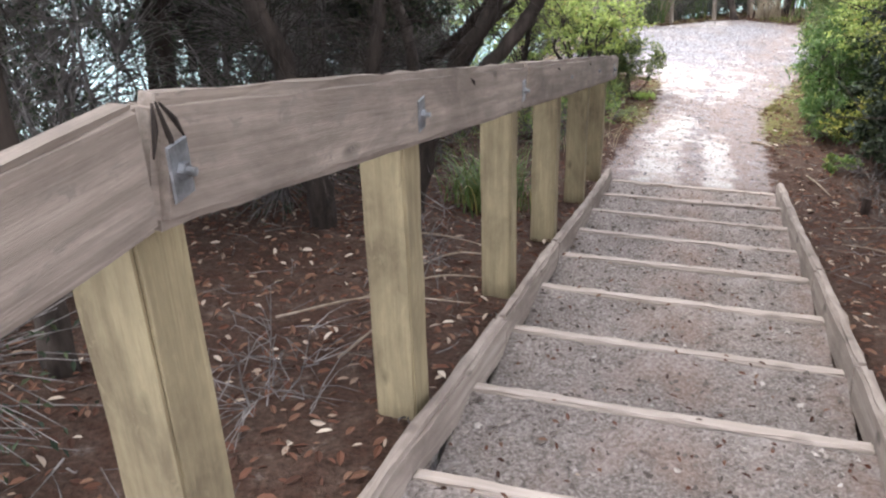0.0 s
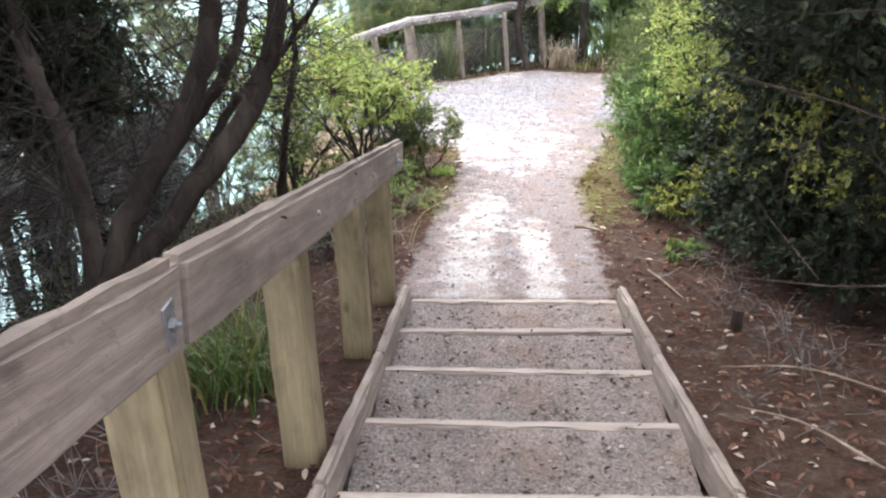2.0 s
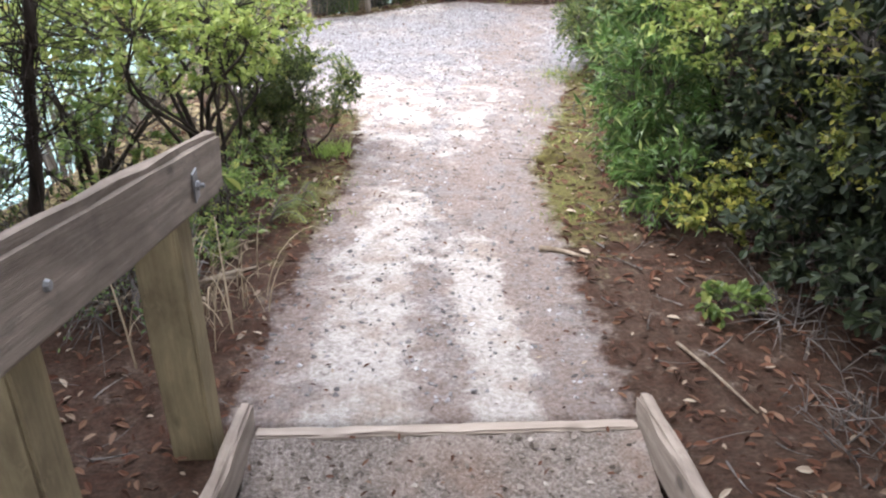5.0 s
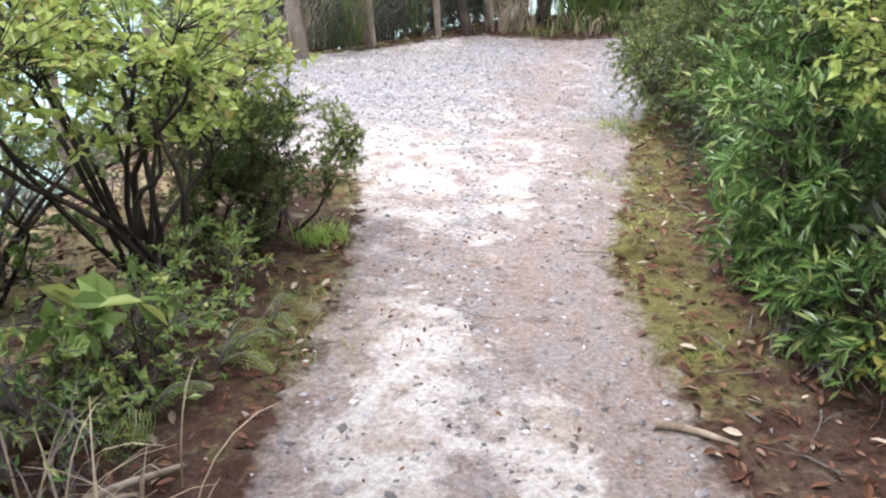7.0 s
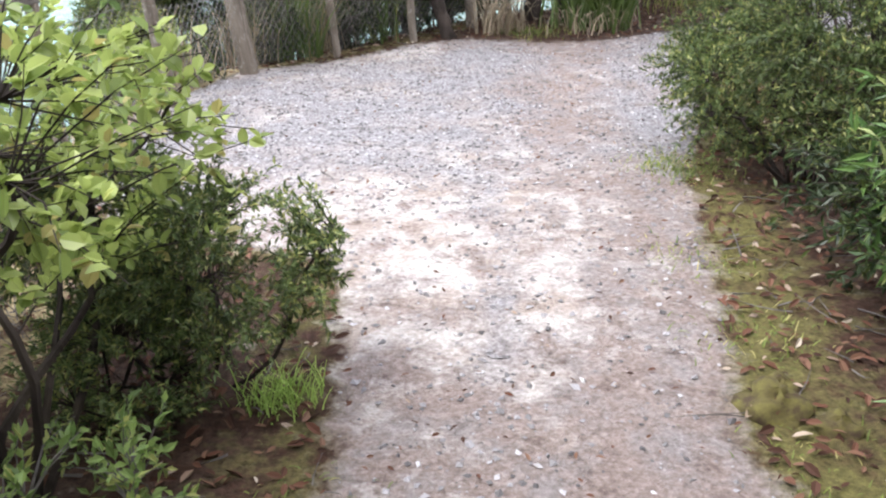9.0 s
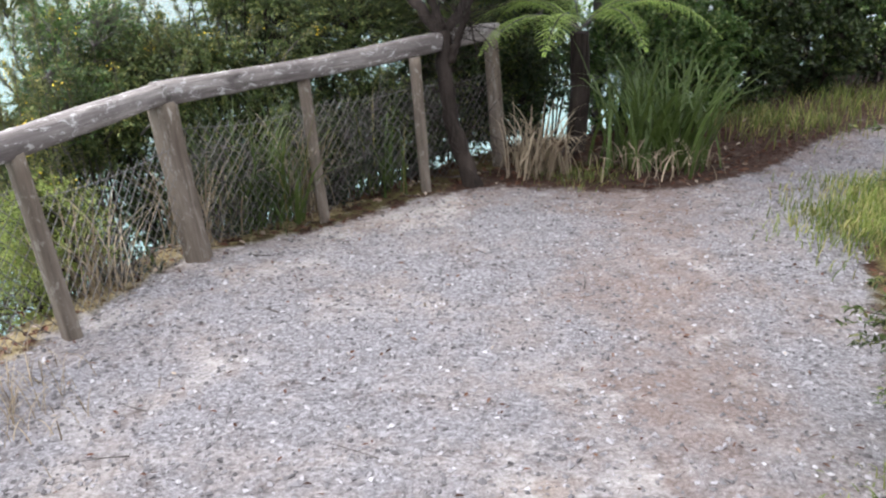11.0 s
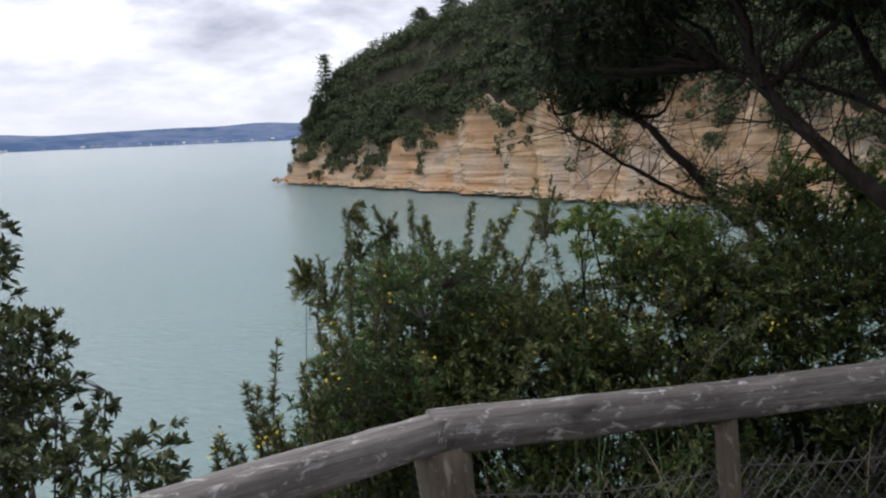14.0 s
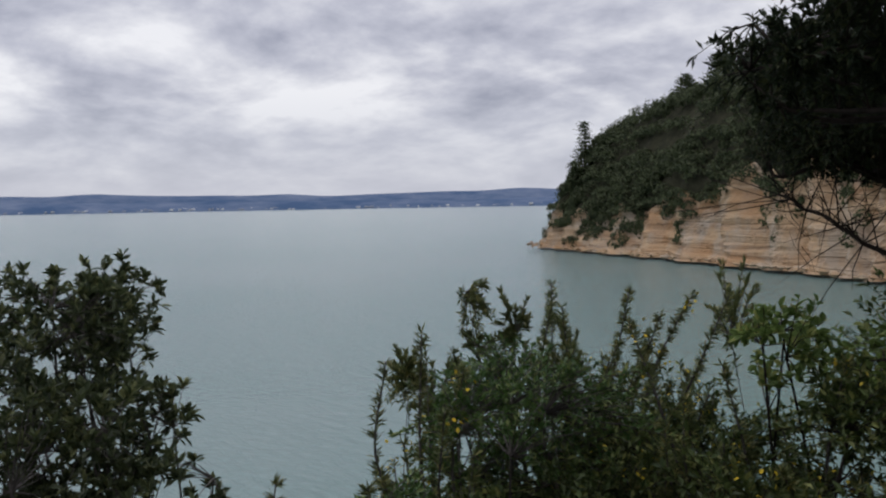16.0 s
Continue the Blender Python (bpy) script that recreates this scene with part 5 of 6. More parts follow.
# Shaded side of the bank's bushes, shade in the leaf colour; highest lobes unseen.
shrub("shade_shrub", "dense shrub shading the bank beside the steps, leaves darkened for deep shade", (2.1, 0.5), [(1.75, 0.1, 1.0, 0.6, 0.6, 0.55), (2.3, 0.9, 1.2, 0.7, 0.6, 0.7), (1.9, -0.9, 1.2, 0.6, 0.7, 0.5), (1.85, 0.7, 1.7, 0.6, 0.7, 0.5), (2.5, -0.2, 1.7, 0.7, 0.8, 0.6), (1.45, 0.2, 1.5, 0.5, 0.6, 0.35), (1.75, 1.45, 0.75, 0.45, 0.4, 0.45), (2.1, 1.5, 1.2, 0.5, 0.5, 0.5), (1.7, 1.1, 1.5, 0.5, 0.5, 0.4), (1.4, -1.0, 1.9, 0.6, 0.7, 0.35), (1.25, 0.4, 2.7, 0.8, 0.8, 0.28), (1.7, 1.2, 2.6, 0.8, 0.6, 0.28), (1.0, -0.9, 2.9, 0.9, 0.8, 0.28), (1.95, 0.85, 0.4, 0.45, 0.45, 0.38), (1.75, 0.35, 0.35, 0.35, 0.4, 0.3), (1.62, 0.8, 0.45, 0.36, 0.42, 0.36), (1.55, 1.3, 0.55, 0.36, 0.36, 0.4), (2.0, 0.0, 0.5, 0.42, 0.5, 0.4), (2.2, 1.3, 0.5, 0.5, 0.5, 0.45), (1.55, 0.3, 0.85, 0.32, 0.5, 0.34), (2.3, -0.6, 0.9, 0.5, 0.7, 0.5), (1.45, 0.75, 0.25, 0.30, 0.34, 0.26), (1.5, 0.25, 0.32, 0.28, 0.36, 0.26), (1.35, 1.55, 0.22, 0.30, 0.3, 0.24), (1.7, -0.3, 0.5, 0.3, 0.4, 0.3)], 5600, 13, 0.052, 0.029, M_SHADEF, 418, M_TWIGD, broad=True, stem=0.014, reach=0.45)
shrub("olive_shrub", "straggling shrub with small olive-yellow leaves in the shade of the bank", (1.75, 0.6), [(1.45, 0.55, 1.15, 0.34, 0.5, 0.42), (1.55, -0.1, 1.45, 0.34, 0.5, 0.5), (1.6, 1.15, 1.45, 0.4, 0.4, 0.45), (1.5, -0.7, 1.2, 0.34, 0.5, 0.42), (1.75, 0.3, 2.0, 0.5, 0.7, 0.35)], 620, 11, 0.034, 0.019, M_OLIVE, 436, M_TWIG, broad=True, stem=0.011, reach=0.4, stems_per=4)
# These crowns hang above the view, added to keep sky light off the bank.
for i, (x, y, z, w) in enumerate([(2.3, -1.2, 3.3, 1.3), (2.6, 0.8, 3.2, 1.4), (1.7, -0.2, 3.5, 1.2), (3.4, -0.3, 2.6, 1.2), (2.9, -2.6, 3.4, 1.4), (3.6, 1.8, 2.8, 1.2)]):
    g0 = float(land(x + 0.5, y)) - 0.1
    tree("canopy_kanuka", "dark kanuka added to shade the bank with its dense spreading crown", [([(x + 0.5, y, g0), (x + 0.4, y + 0.1, g0 + (z - g0) * 0.45), (x + 0.1, y, z - 0.2), (x, y - 0.1, z + 0.3)], 0.06, 0.02), ([(x + 0.4, y + 0.1, g0 + (z - g0) * 0.5), (x + 0.9, y + 0.4, z), (x + 1.1, y + 0.5, z + 0.4)], 0.03, 0.012)],
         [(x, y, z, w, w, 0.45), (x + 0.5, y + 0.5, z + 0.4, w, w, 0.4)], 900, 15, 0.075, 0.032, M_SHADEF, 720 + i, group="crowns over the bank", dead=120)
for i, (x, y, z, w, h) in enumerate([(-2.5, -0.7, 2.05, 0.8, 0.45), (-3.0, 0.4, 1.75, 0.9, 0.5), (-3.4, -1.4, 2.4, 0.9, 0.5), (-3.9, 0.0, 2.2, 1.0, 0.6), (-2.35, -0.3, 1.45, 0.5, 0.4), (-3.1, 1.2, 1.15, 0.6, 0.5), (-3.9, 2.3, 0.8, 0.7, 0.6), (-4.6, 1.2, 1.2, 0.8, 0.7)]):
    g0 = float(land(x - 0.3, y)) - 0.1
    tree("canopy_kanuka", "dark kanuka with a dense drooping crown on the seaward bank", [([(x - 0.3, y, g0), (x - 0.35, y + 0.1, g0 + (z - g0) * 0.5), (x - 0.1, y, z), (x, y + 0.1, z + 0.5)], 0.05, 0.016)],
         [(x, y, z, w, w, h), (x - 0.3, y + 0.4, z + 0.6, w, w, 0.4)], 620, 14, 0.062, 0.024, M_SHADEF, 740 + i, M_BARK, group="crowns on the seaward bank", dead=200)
shrub("seedling_plant", "small glossy green seedling on the litter beside the track", (1.12, 0.62), [(1.12, 0.62, 0.03, 0.15, 0.12, 0.06)], 26, 9, 0.045, 0.026, M_GREEN, 415, broad=True, stem=0.005, category="plant", reach=0.2)
shrub("undergrowth_shrub", "low green undergrowth in the shade of the bank", (1.7, 3.1), [(1.35, 3.2, 0.05, 0.4, 0.45, 0.3), (1.8, 3.0, 0.3, 0.5, 0.5, 0.45)], 420, 14, 0.05, 0.014, M_DARK, 416, stem=0.008, reach=0.35, group="undergrowth")
shrub("big_leaf_plant", "seedling with large pale blue-green paddle leaves", (-1.08, 1.48), [(-1.06, 1.46, 0.18, 0.15, 0.12, 0.09)], 6, 3, 0.12, 0.07, M_GREEN, 417, broad=True, stem=0.006, category="plant", reach=0.15)
tussock("sedge_tussock", "clump of arching dull green sedge beneath the handrail", -1.22, -1.55, 190, 0.52, 0.009, M_FLAX, 420, 0.13, group="sedges")
tussock("sedge_tussock", "clump of arching dull green sedge beneath the handrail", -1.35, -1.2, 110, 0.42, 0.009, M_FLAX, 421, 0.12, group="sedges")
tussock("grass_tuft", "bright green soft grass tuft at the track's edge", -0.60, 2.72, 260, 0.11, 0.004, M_FERN, 422, 0.055, (0.2, 0.8))
shrub("undergrowth_shrub", "low dark scrub along the lip of the slope", (-2.1, 0.8), [(-2.1, 0.3, 0.15, 0.35, 0.5, 0.35), (-2.0, 1.1, 0.10, 0.35, 0.45, 0.35), (-1.95, 1.9, 0.1, 0.3, 0.4, 0.35), (-2.2, -0.7, 0.35, 0.35, 0.5, 0.35)], 420, 6, 0.036, 0.014, M_MANUKA, 419, M_TWIG, stem=0.008, reach=0.35, group="undergrowth")
for i, (x, y, n, ln) in enumerate([(0.70, 1.7, 160, 0.06), (0.72, 2.3, 160, 0.05), (0.80, 2.9, 200, 0.06), (0.86, 3.5, 220, 0.06), (-0.62, 1.75, 140, 0.07), (-0.60, 2.2, 120, 0.06)]):
    tussock("moss_tuft", "thin mossy grass creeping along the edge of the track", x, y, n, ln, 0.004, M_GRASS, 440 + i, 0.11, (0.3, 1.3), group="moss tufts")
tussock("grass_verge", "patch of yellowing grass at the gravel's edge under the bush", 1.12, 4.5, 900, 0.06, 0.005, M_GRASS, 447, 0.12, (0.3, 1.2), group="verges")
tussock("dry_grass_tuft", "tuft of fallen straw-coloured grass at the rail's end", -0.95, 0.72, 60, 0.45, 0.006, M_STRAW, 423, 0.12, (0.6, 1.3), group="dry grass")

for i, (x, y, rx, ry, rz, n) in enumerate([(-1.2, 0.75, 0.4, 0.5, 0.26, 90), (-1.45, -0.3, 0.35, 0.5, 0.25, 70), (-1.25, 1.55, 0.35, 0.4, 0.3, 70), (-1.35, -2.6, 0.3, 0.5, 0.2, 60), (1.35, 0.55, 0.35, 0.4, 0.25, 120), (1.0, 1.55, 0.2, 0.3, 0.08, 60), (1.05, 2.2, 0.2, 0.3, 0.08, 50), (1.2, -0.2, 0.25, 0.4, 0.12, 60), (1.25, -1.2, 0.3, 0.5, 0.14, 60), (-1.2, -4.6, 0.35, 0.5, 0.24, 90), (-1.15, -3.3, 0.25, 0.5, 0.16, 60), (-1.75, 2.3, 0.4, 0.5, 0.5, 260), (-1.6, 3.1, 0.4, 0.4, 0.45, 200), (-2.0, 1.5, 0.3, 0.5, 0.45, 200)]):
    z = float(land(x, y))
    shrub("dead_brush", "loose tangle of pale curving dead twigs on the litter", (x, y), [(x, y, z + 0.13, rx, ry, rz)], n, 0, 0.03, 0.01, M_STICK, 460 + i, M_TWIG, stem=0.004, thick=0.0026, category="brush", group="dead brush", stems_per=7, reach=0.3, shell=0.1)

for i, (x, y, z, rx, rz) in enumerate([(-2.44, 8.42, 0.70, 0.09, 0.18), (-2.33, 8.5, 0.66, 0.09, 0.20), (-2.62, 8.22, 0.48, 0.08, 0.16), (-1.70, 8.92, 0.72, 0.10, 0.20), (-2.55, 8.35, 0.40, 0.14, 0.2), (-2.2, 8.6, 0.5, 0.14, 0.2)]):
    shrub("feathery_bush", "upright feathery yellow-green spray above the clifftop scrub", (x + 0.1, y + 0.1), [(x, y, z, rx, rx, rz)], 46, 20, 0.030, 0.009, M_GORSE, 480 + i, M_TWIG, stem=0.004, thick=0.002, group="feathery sprays", stems_per=1, reach=0.12, shell=0.1, upturn=1.5, spread=0.7)

# -- lookout: beyond the fence --
PLACE["lookout"] = True
shrub("manuka_hedge", "dense dark green manuka bush behind the lookout fence", (-1.0, 9.5), [(-1.55, 9.05, 0.02, 0.55, 0.45, 0.34, -1.6, 9.2), (-0.95, 9.45, 0.16, 0.55, 0.45, 0.40, -1.0, 9.6), (-0.35, 9.85, 0.24, 0.55, 0.45, 0.40, -0.4, 10.0), (-1.75, 9.6, -0.02, 0.6, 0.5, 0.42, -1.7, 9.7), (-0.9, 10.2, 0.3, 0.7, 0.5, 0.45, -0.9, 10.4), (0.2, 10.4, 0.35, 0.6, 0.5, 0.45, 0.2, 10.5), (-1.9, 8.75, -0.12, 0.45, 0.4, 0.3, -1.9, 8.9), (-1.2, 9.05, -0.45, 0.7, 0.4, 0.5, -1.2, 9.1), (-0.4, 9.55, -0.45, 0.7, 0.4, 0.5, -0.4, 9.6), (0.5, 10.3, -0.3, 0.7, 0.45, 0.6, 0.5, 10.4), (-1.8, 9.2, -0.6, 0.6, 0.5, 0.5, -1.8, 9.3), (-0.8, 10.0, -0.5, 0.9, 0.5, 0.6, -0.8, 10.1), (-2.2, 9.3, -0.28, 0.5, 0.45, 0.36, -2.2, 9.3), (-2.45, 9.2, -0.55, 0.45, 0.4, 0.45, -2.4, 9.2), (-2.6, 9.5, -0.5, 0.4, 0.4, 0.36, -2.6, 9.5), (-2.35, 8.75, -0.75, 0.4, 0.4, 0.4, -2.3, 8.8), (-2.75, 9.3, -0.9, 0.45, 0.45, 0.45, -2.7, 9.3)], 8600, 19, 0.034, 0.0145, M_MANUKA, 430, stem=0.012, reach=0.4, thick=0.0022)
shrub("leafy_bush", "bush with small rounded green leaves rising above the hedge", (-1.35, 9.5), [(-1.36, 9.4, 0.58, 0.16, 0.16, 0.17), (-1.1, 9.7, 0.45, 0.3, 0.3, 0.22), (-0.45, 10.3, 0.62, 0.4, 0.35, 0.28), (0.25, 10.9, 0.6, 0.5, 0.4, 0.4)], 700, 14, 0.032, 0.019, M_GREEN, 431, broad=True, stem=0.010, reach=0.3)


def gorse(seed, x, y, stalks):
    """Spiny upright stalks set all round with short spines."""
    r = np.random.default_rng(seed)
    z = float(land(x, y))
    go = thing("gorse_bush", "spiny grey-green gorse with a few yellow flowers above the cliff", "shrub", "gorse", (x, y, z))
    w, s, fl = Geo(), Geo(), Geo()
    for tx, ty, tz, h in stalks:
        tip = np.array([tx, ty, tz])
        foot = np.array([x + (tx - x) * 0.55, y + (ty - y) * 0.55, max(tz - h, z - 0.1)])
        line = smooth_line([foot, foot * 0.5 + tip * 0.5 + r.normal(0, 0.035, 3), tip], 16)
        w.tube(line, [0.007, 0.002], 5)
        n = int(150 * h)
        t = r.random(n) ** 0.8
        P = np.array([np.interp(t, np.linspace(0, 1, 16), line[:, k]) for k in range(3)]).T
        ax = unit(tip - foot)
        D = unit(np.cross(np.tile(ax, (n, 1)), r.normal(size=(n, 3)))) + ax * 0.7
        e = P + unit(D) * r.uniform(0.025, 0.065, (n, 1)) * (1.15 - 0.6 * t[:, None])
        s.twigs(P, (P + e) / 2, e, 0.0022, 0.0005, 3, 3)
        s.leaves(np.repeat(P, 3, 0), np.repeat(D, 3, 0) + r.normal(0, 0.7, (3 * n, 3)), r.normal(size=(3 * n, 3)), 0.034, 0.0062)
        if r.random() < 0.45:
            q = tip + r.normal(0, 0.025, (7, 3)) - [0, 0, 0.03]
            fl.leaves(q, r.normal(size=(7, 3)), [[0, 0, 1]] * 7, 0.016, 0.012, True)
    tagged(part("stem_tangle", w, M_TWIG, go), kind="stuff")
    tagged(part("spine_cover", s, M_GORSE, go), kind="stuff")
    if fl.n:
        tagged(part("blossom", fl, M_FLOWER, go, "small yellow flowers"), kind="stuff")


rg = np.random.default_rng(77)
gorse(501, -2.1, 8.75, [(-2.17, 8.74, 0.61, 0.7), (-2.26, 8.68, 0.52, 0.5), (-2.10, 8.85, 0.50, 0.6), (-1.98, 8.62, 0.42, 0.5), (-2.30, 8.9, 0.42, 0.5), (-2.02, 8.12, 0.44 - 0.2, 0.5), (-2.08, 8.22, 0.16, 0.4), (-2.16, 8.4, 0.18, 0.5), (-2.0, 8.35, 0.28, 0.5)] + [(-2.05 + rg.normal(0, 0.2), 8.6 + rg.normal(0, 0.25), rg.uniform(-0.1, 0.3), 0.5) for _ in range(22)])
gorse(502, -2.3, 9.6, [(-2.40, 9.75, 0.66, 0.8), (-2.22, 9.55, 0.60, 0.7), (-2.05, 9.75, 0.66, 0.8), (-1.85, 9.85, 0.64, 0.7), (-2.1, 9.3, 0.62, 0.7), (-1.8, 9.5, 0.6, 0.6), (-1.65, 9.7, 0.66, 0.6), (-1.95, 9.2, 0.52, 0.6), (-2.35, 9.3, 0.5, 0.6)] + [(-2.0 + rg.normal(0, 0.28), 9.5 + rg.normal(0, 0.25), rg.uniform(0.05, 0.50), 0.6) for _ in range(40)])
gorse(503, -2.2, 8.25, [(-2.17, 8.2, 0.30, 0.5), (-2.26, 8.12, 0.16, 0.45), (-2.08, 8.05, 0.08, 0.4), (-2.34, 8.3, 0.10, 0.4), (-1.98, 8.3, 0.18, 0.5)] + [(-2.15 + rg.normal(0, 0.14), 8.2 + rg.normal(0, 0.15), rg.uniform(-0.45, 0.05), 0.4) for _ in range(30)])
gorse(504, -1.3, 9.3, [(-1.75, 9.2, 0.62, 0.6), (-1.5, 9.3, 0.50, 0.5), (-1.2, 9.45, 0.52, 0.5), (-0.95, 9.5, 0.60, 0.5), (-0.7, 9.7, 0.55, 0.5)] + [(-1.3 + rg.normal(0, 0.3), 9.25 + rg.normal(0, 0.2), rg.uniform(0.1, 0.42), 0.4) for _ in range(30)])

shrub("hebe_bush", "pale green small-leaved bush among the gorse", (-2.1, 9.1), [(-2.15, 8.95, 0.30, 0.24, 0.24, 0.22), (-1.85, 9.05, 0.36, 0.28, 0.26, 0.2), (-2.3, 9.3, 0.3, 0.26, 0.26, 0.24), (-2.0, 8.6, 0.0, 0.3, 0.3, 0.26)], 620, 16, 0.026, 0.011, M_KORO, 505, M_TWIG, stem=0.008, reach=0.3)
shrub("understorey_shrub", "dark leafy understorey shrub in the shade of the trees", (-0.8, 9.3), [(-1.45, 8.75, -0.75, 0.5, 0.35, 0.42, -1.5, 8.8), (-0.8, 9.2, -0.65, 0.55, 0.35, 0.5, -0.8, 9.3), (-0.2, 9.7, -0.6, 0.55, 0.35, 0.5, -0.2, 9.8), (0.4, 10.2, -0.5, 0.55, 0.4, 0.55, 0.4, 10.3), (0.9, 10.2, -0.4, 0.5, 0.35, 0.5, 0.9, 10.3)], 1500, 12, 0.05, 0.026, M_DARK, 680, stem=0.010, reach=0.4, group="understorey")
shrub("fence_scrub", "dead twiggy scrub and dry stems tangled behind the chain-link mesh", (-0.6, 8.95), [(-1.2, 8.35, -0.55, 0.35, 0.28, 0.4, -1.2, 8.4), (-0.6, 8.9, -0.5, 0.45, 0.28, 0.42, -0.6, 9.0), (0.0, 9.4, -0.5, 0.45, 0.26, 0.42, 0.0, 9.5), (-1.75, 7.75, -0.75, 0.28, 0.3, 0.3, -1.8, 7.8)], 1500, 5, 0.034, 0.012, M_SHADEF, 506, M_TWIG, stem=0.008, reach=0.45, thick=0.0026, stems_per=10)
shrub("pittosporum_shrub", "coastal shrub with rosettes of leathery dark green leaves below the lookout", (-4.9, 9.4), [(-5.3, 9.3, 0.24, 0.36, 0.34, 0.38), (-5.6, 9.6, 0.40, 0.36, 0.36, 0.36), (-4.95, 9.3, -0.2, 0.42, 0.42, 0.30), (-4.5, 9.15, -0.58, 0.42, 0.42, 0.30), (-4.9, 9.0, -0.3, 0.5, 0.45, 0.40), (-3.8, 9.0, -0.75, 0.45, 0.4, 0.3), (-5.6, 9.2, 0.2, 0.5, 0.5, 0.5), (-5.2, 8.6, -0.2, 0.55, 0.5, 0.5), (-4.5, 8.5, -0.7, 0.6, 0.5, 0.4)], 950, 15, 0.070, 0.026, M_PITT, 510, M_TWIG, broad=True, stem=0.016, reach=0.4, whorl=True, spread=0.9, upturn=1.2, thick=0.004)
shrub("dwarf_manuka_bush", "rounded bright yellow-green bush under the fence rail", (-2.05, 7.75), [(-1.98, 7.72, -0.52, 0.36, 0.34, 0.34), (-2.2, 7.4, -0.6, 0.36, 0.32, 0.34), (-2.1, 8.0, -0.55, 0.34, 0.3, 0.3)], 900, 22, 0.024, 0.009, M_YELLOW, 511, stem=0.010, reach=0.3, thick=0.0018)
shrub("coastal_scrub", "low tangled scrub on the steep slope below the fence", (-2.9, 7.2), [(-2.35, 6.9, -1.0, 0.35, 0.5, 0.35), (-2.35, 8.1, -0.95, 0.4, 0.5, 0.35), (-2.7, 6.0, -0.95, 0.35, 0.5, 0.35), (-2.7, 7.0, -1.2, 0.5, 0.6, 0.35), (-3.2, 7.8, -1.6, 0.6, 0.6, 0.4), (-3.3, 6.2, -1.2, 0.6, 0.7, 0.5), (-3.0, 8.6, -1.2, 0.6, 0.6, 0.5)], 1500, 12, 0.036, 0.014, M_MANUKA, 512, M_TWIG, stem=0.010, reach=0.4)
for i, (x, y, n, ln, m) in enumerate([(-0.95, 8.55, 90, 0.85, M_FLAX), (-0.75, 8.78, 80, 0.75, M_STRAW), (-0.25, 9.05, 60, 0.7, M_FLAX), (-1.35, 8.25, 70, 0.75, M_STRAW), (-1.75, 7.45, 60, 0.6, M_STRAW), (-1.15, 8.4, 70, 0.9, M_FLAX)]):
    tussock("sedge_tussock", "tall arching sedge growing through the chain-link mesh", x, y, n, ln, 0.008, m, 520 + i, 0.10, (0.15, 0.9), group="fence sedges")
tussock("flax_leaf_clump", "broad pale green blades arching out over the gravel", -0.80, 8.52, 5, 0.85, 0.030, M_FLAX, 530, 0.05, (0.6, 1.1), facing=-0.3)
tussock("flax_leaf_clump", "broad olive blades leaning through the mesh", -1.62, 7.78, 4, 0.6, 0.032, M_FLAX, 531, 0.05, (0.4, 0.9), facing=2.9)
tussock("dry_grass_strip", "strip of dry yellow grass along the fence foot", -2.05, 6.3, 500, 0.16, 0.004, M_STRAW, 532, 0.22, (0.3, 1.2), group="dry grass")
tussock("dry_grass_strip", "strip of dry yellow grass along the fence foot", -2.3, 5.6, 400, 0.16, 0.004, M_STRAW, 533, 0.22, (0.3, 1.2), group="dry grass")

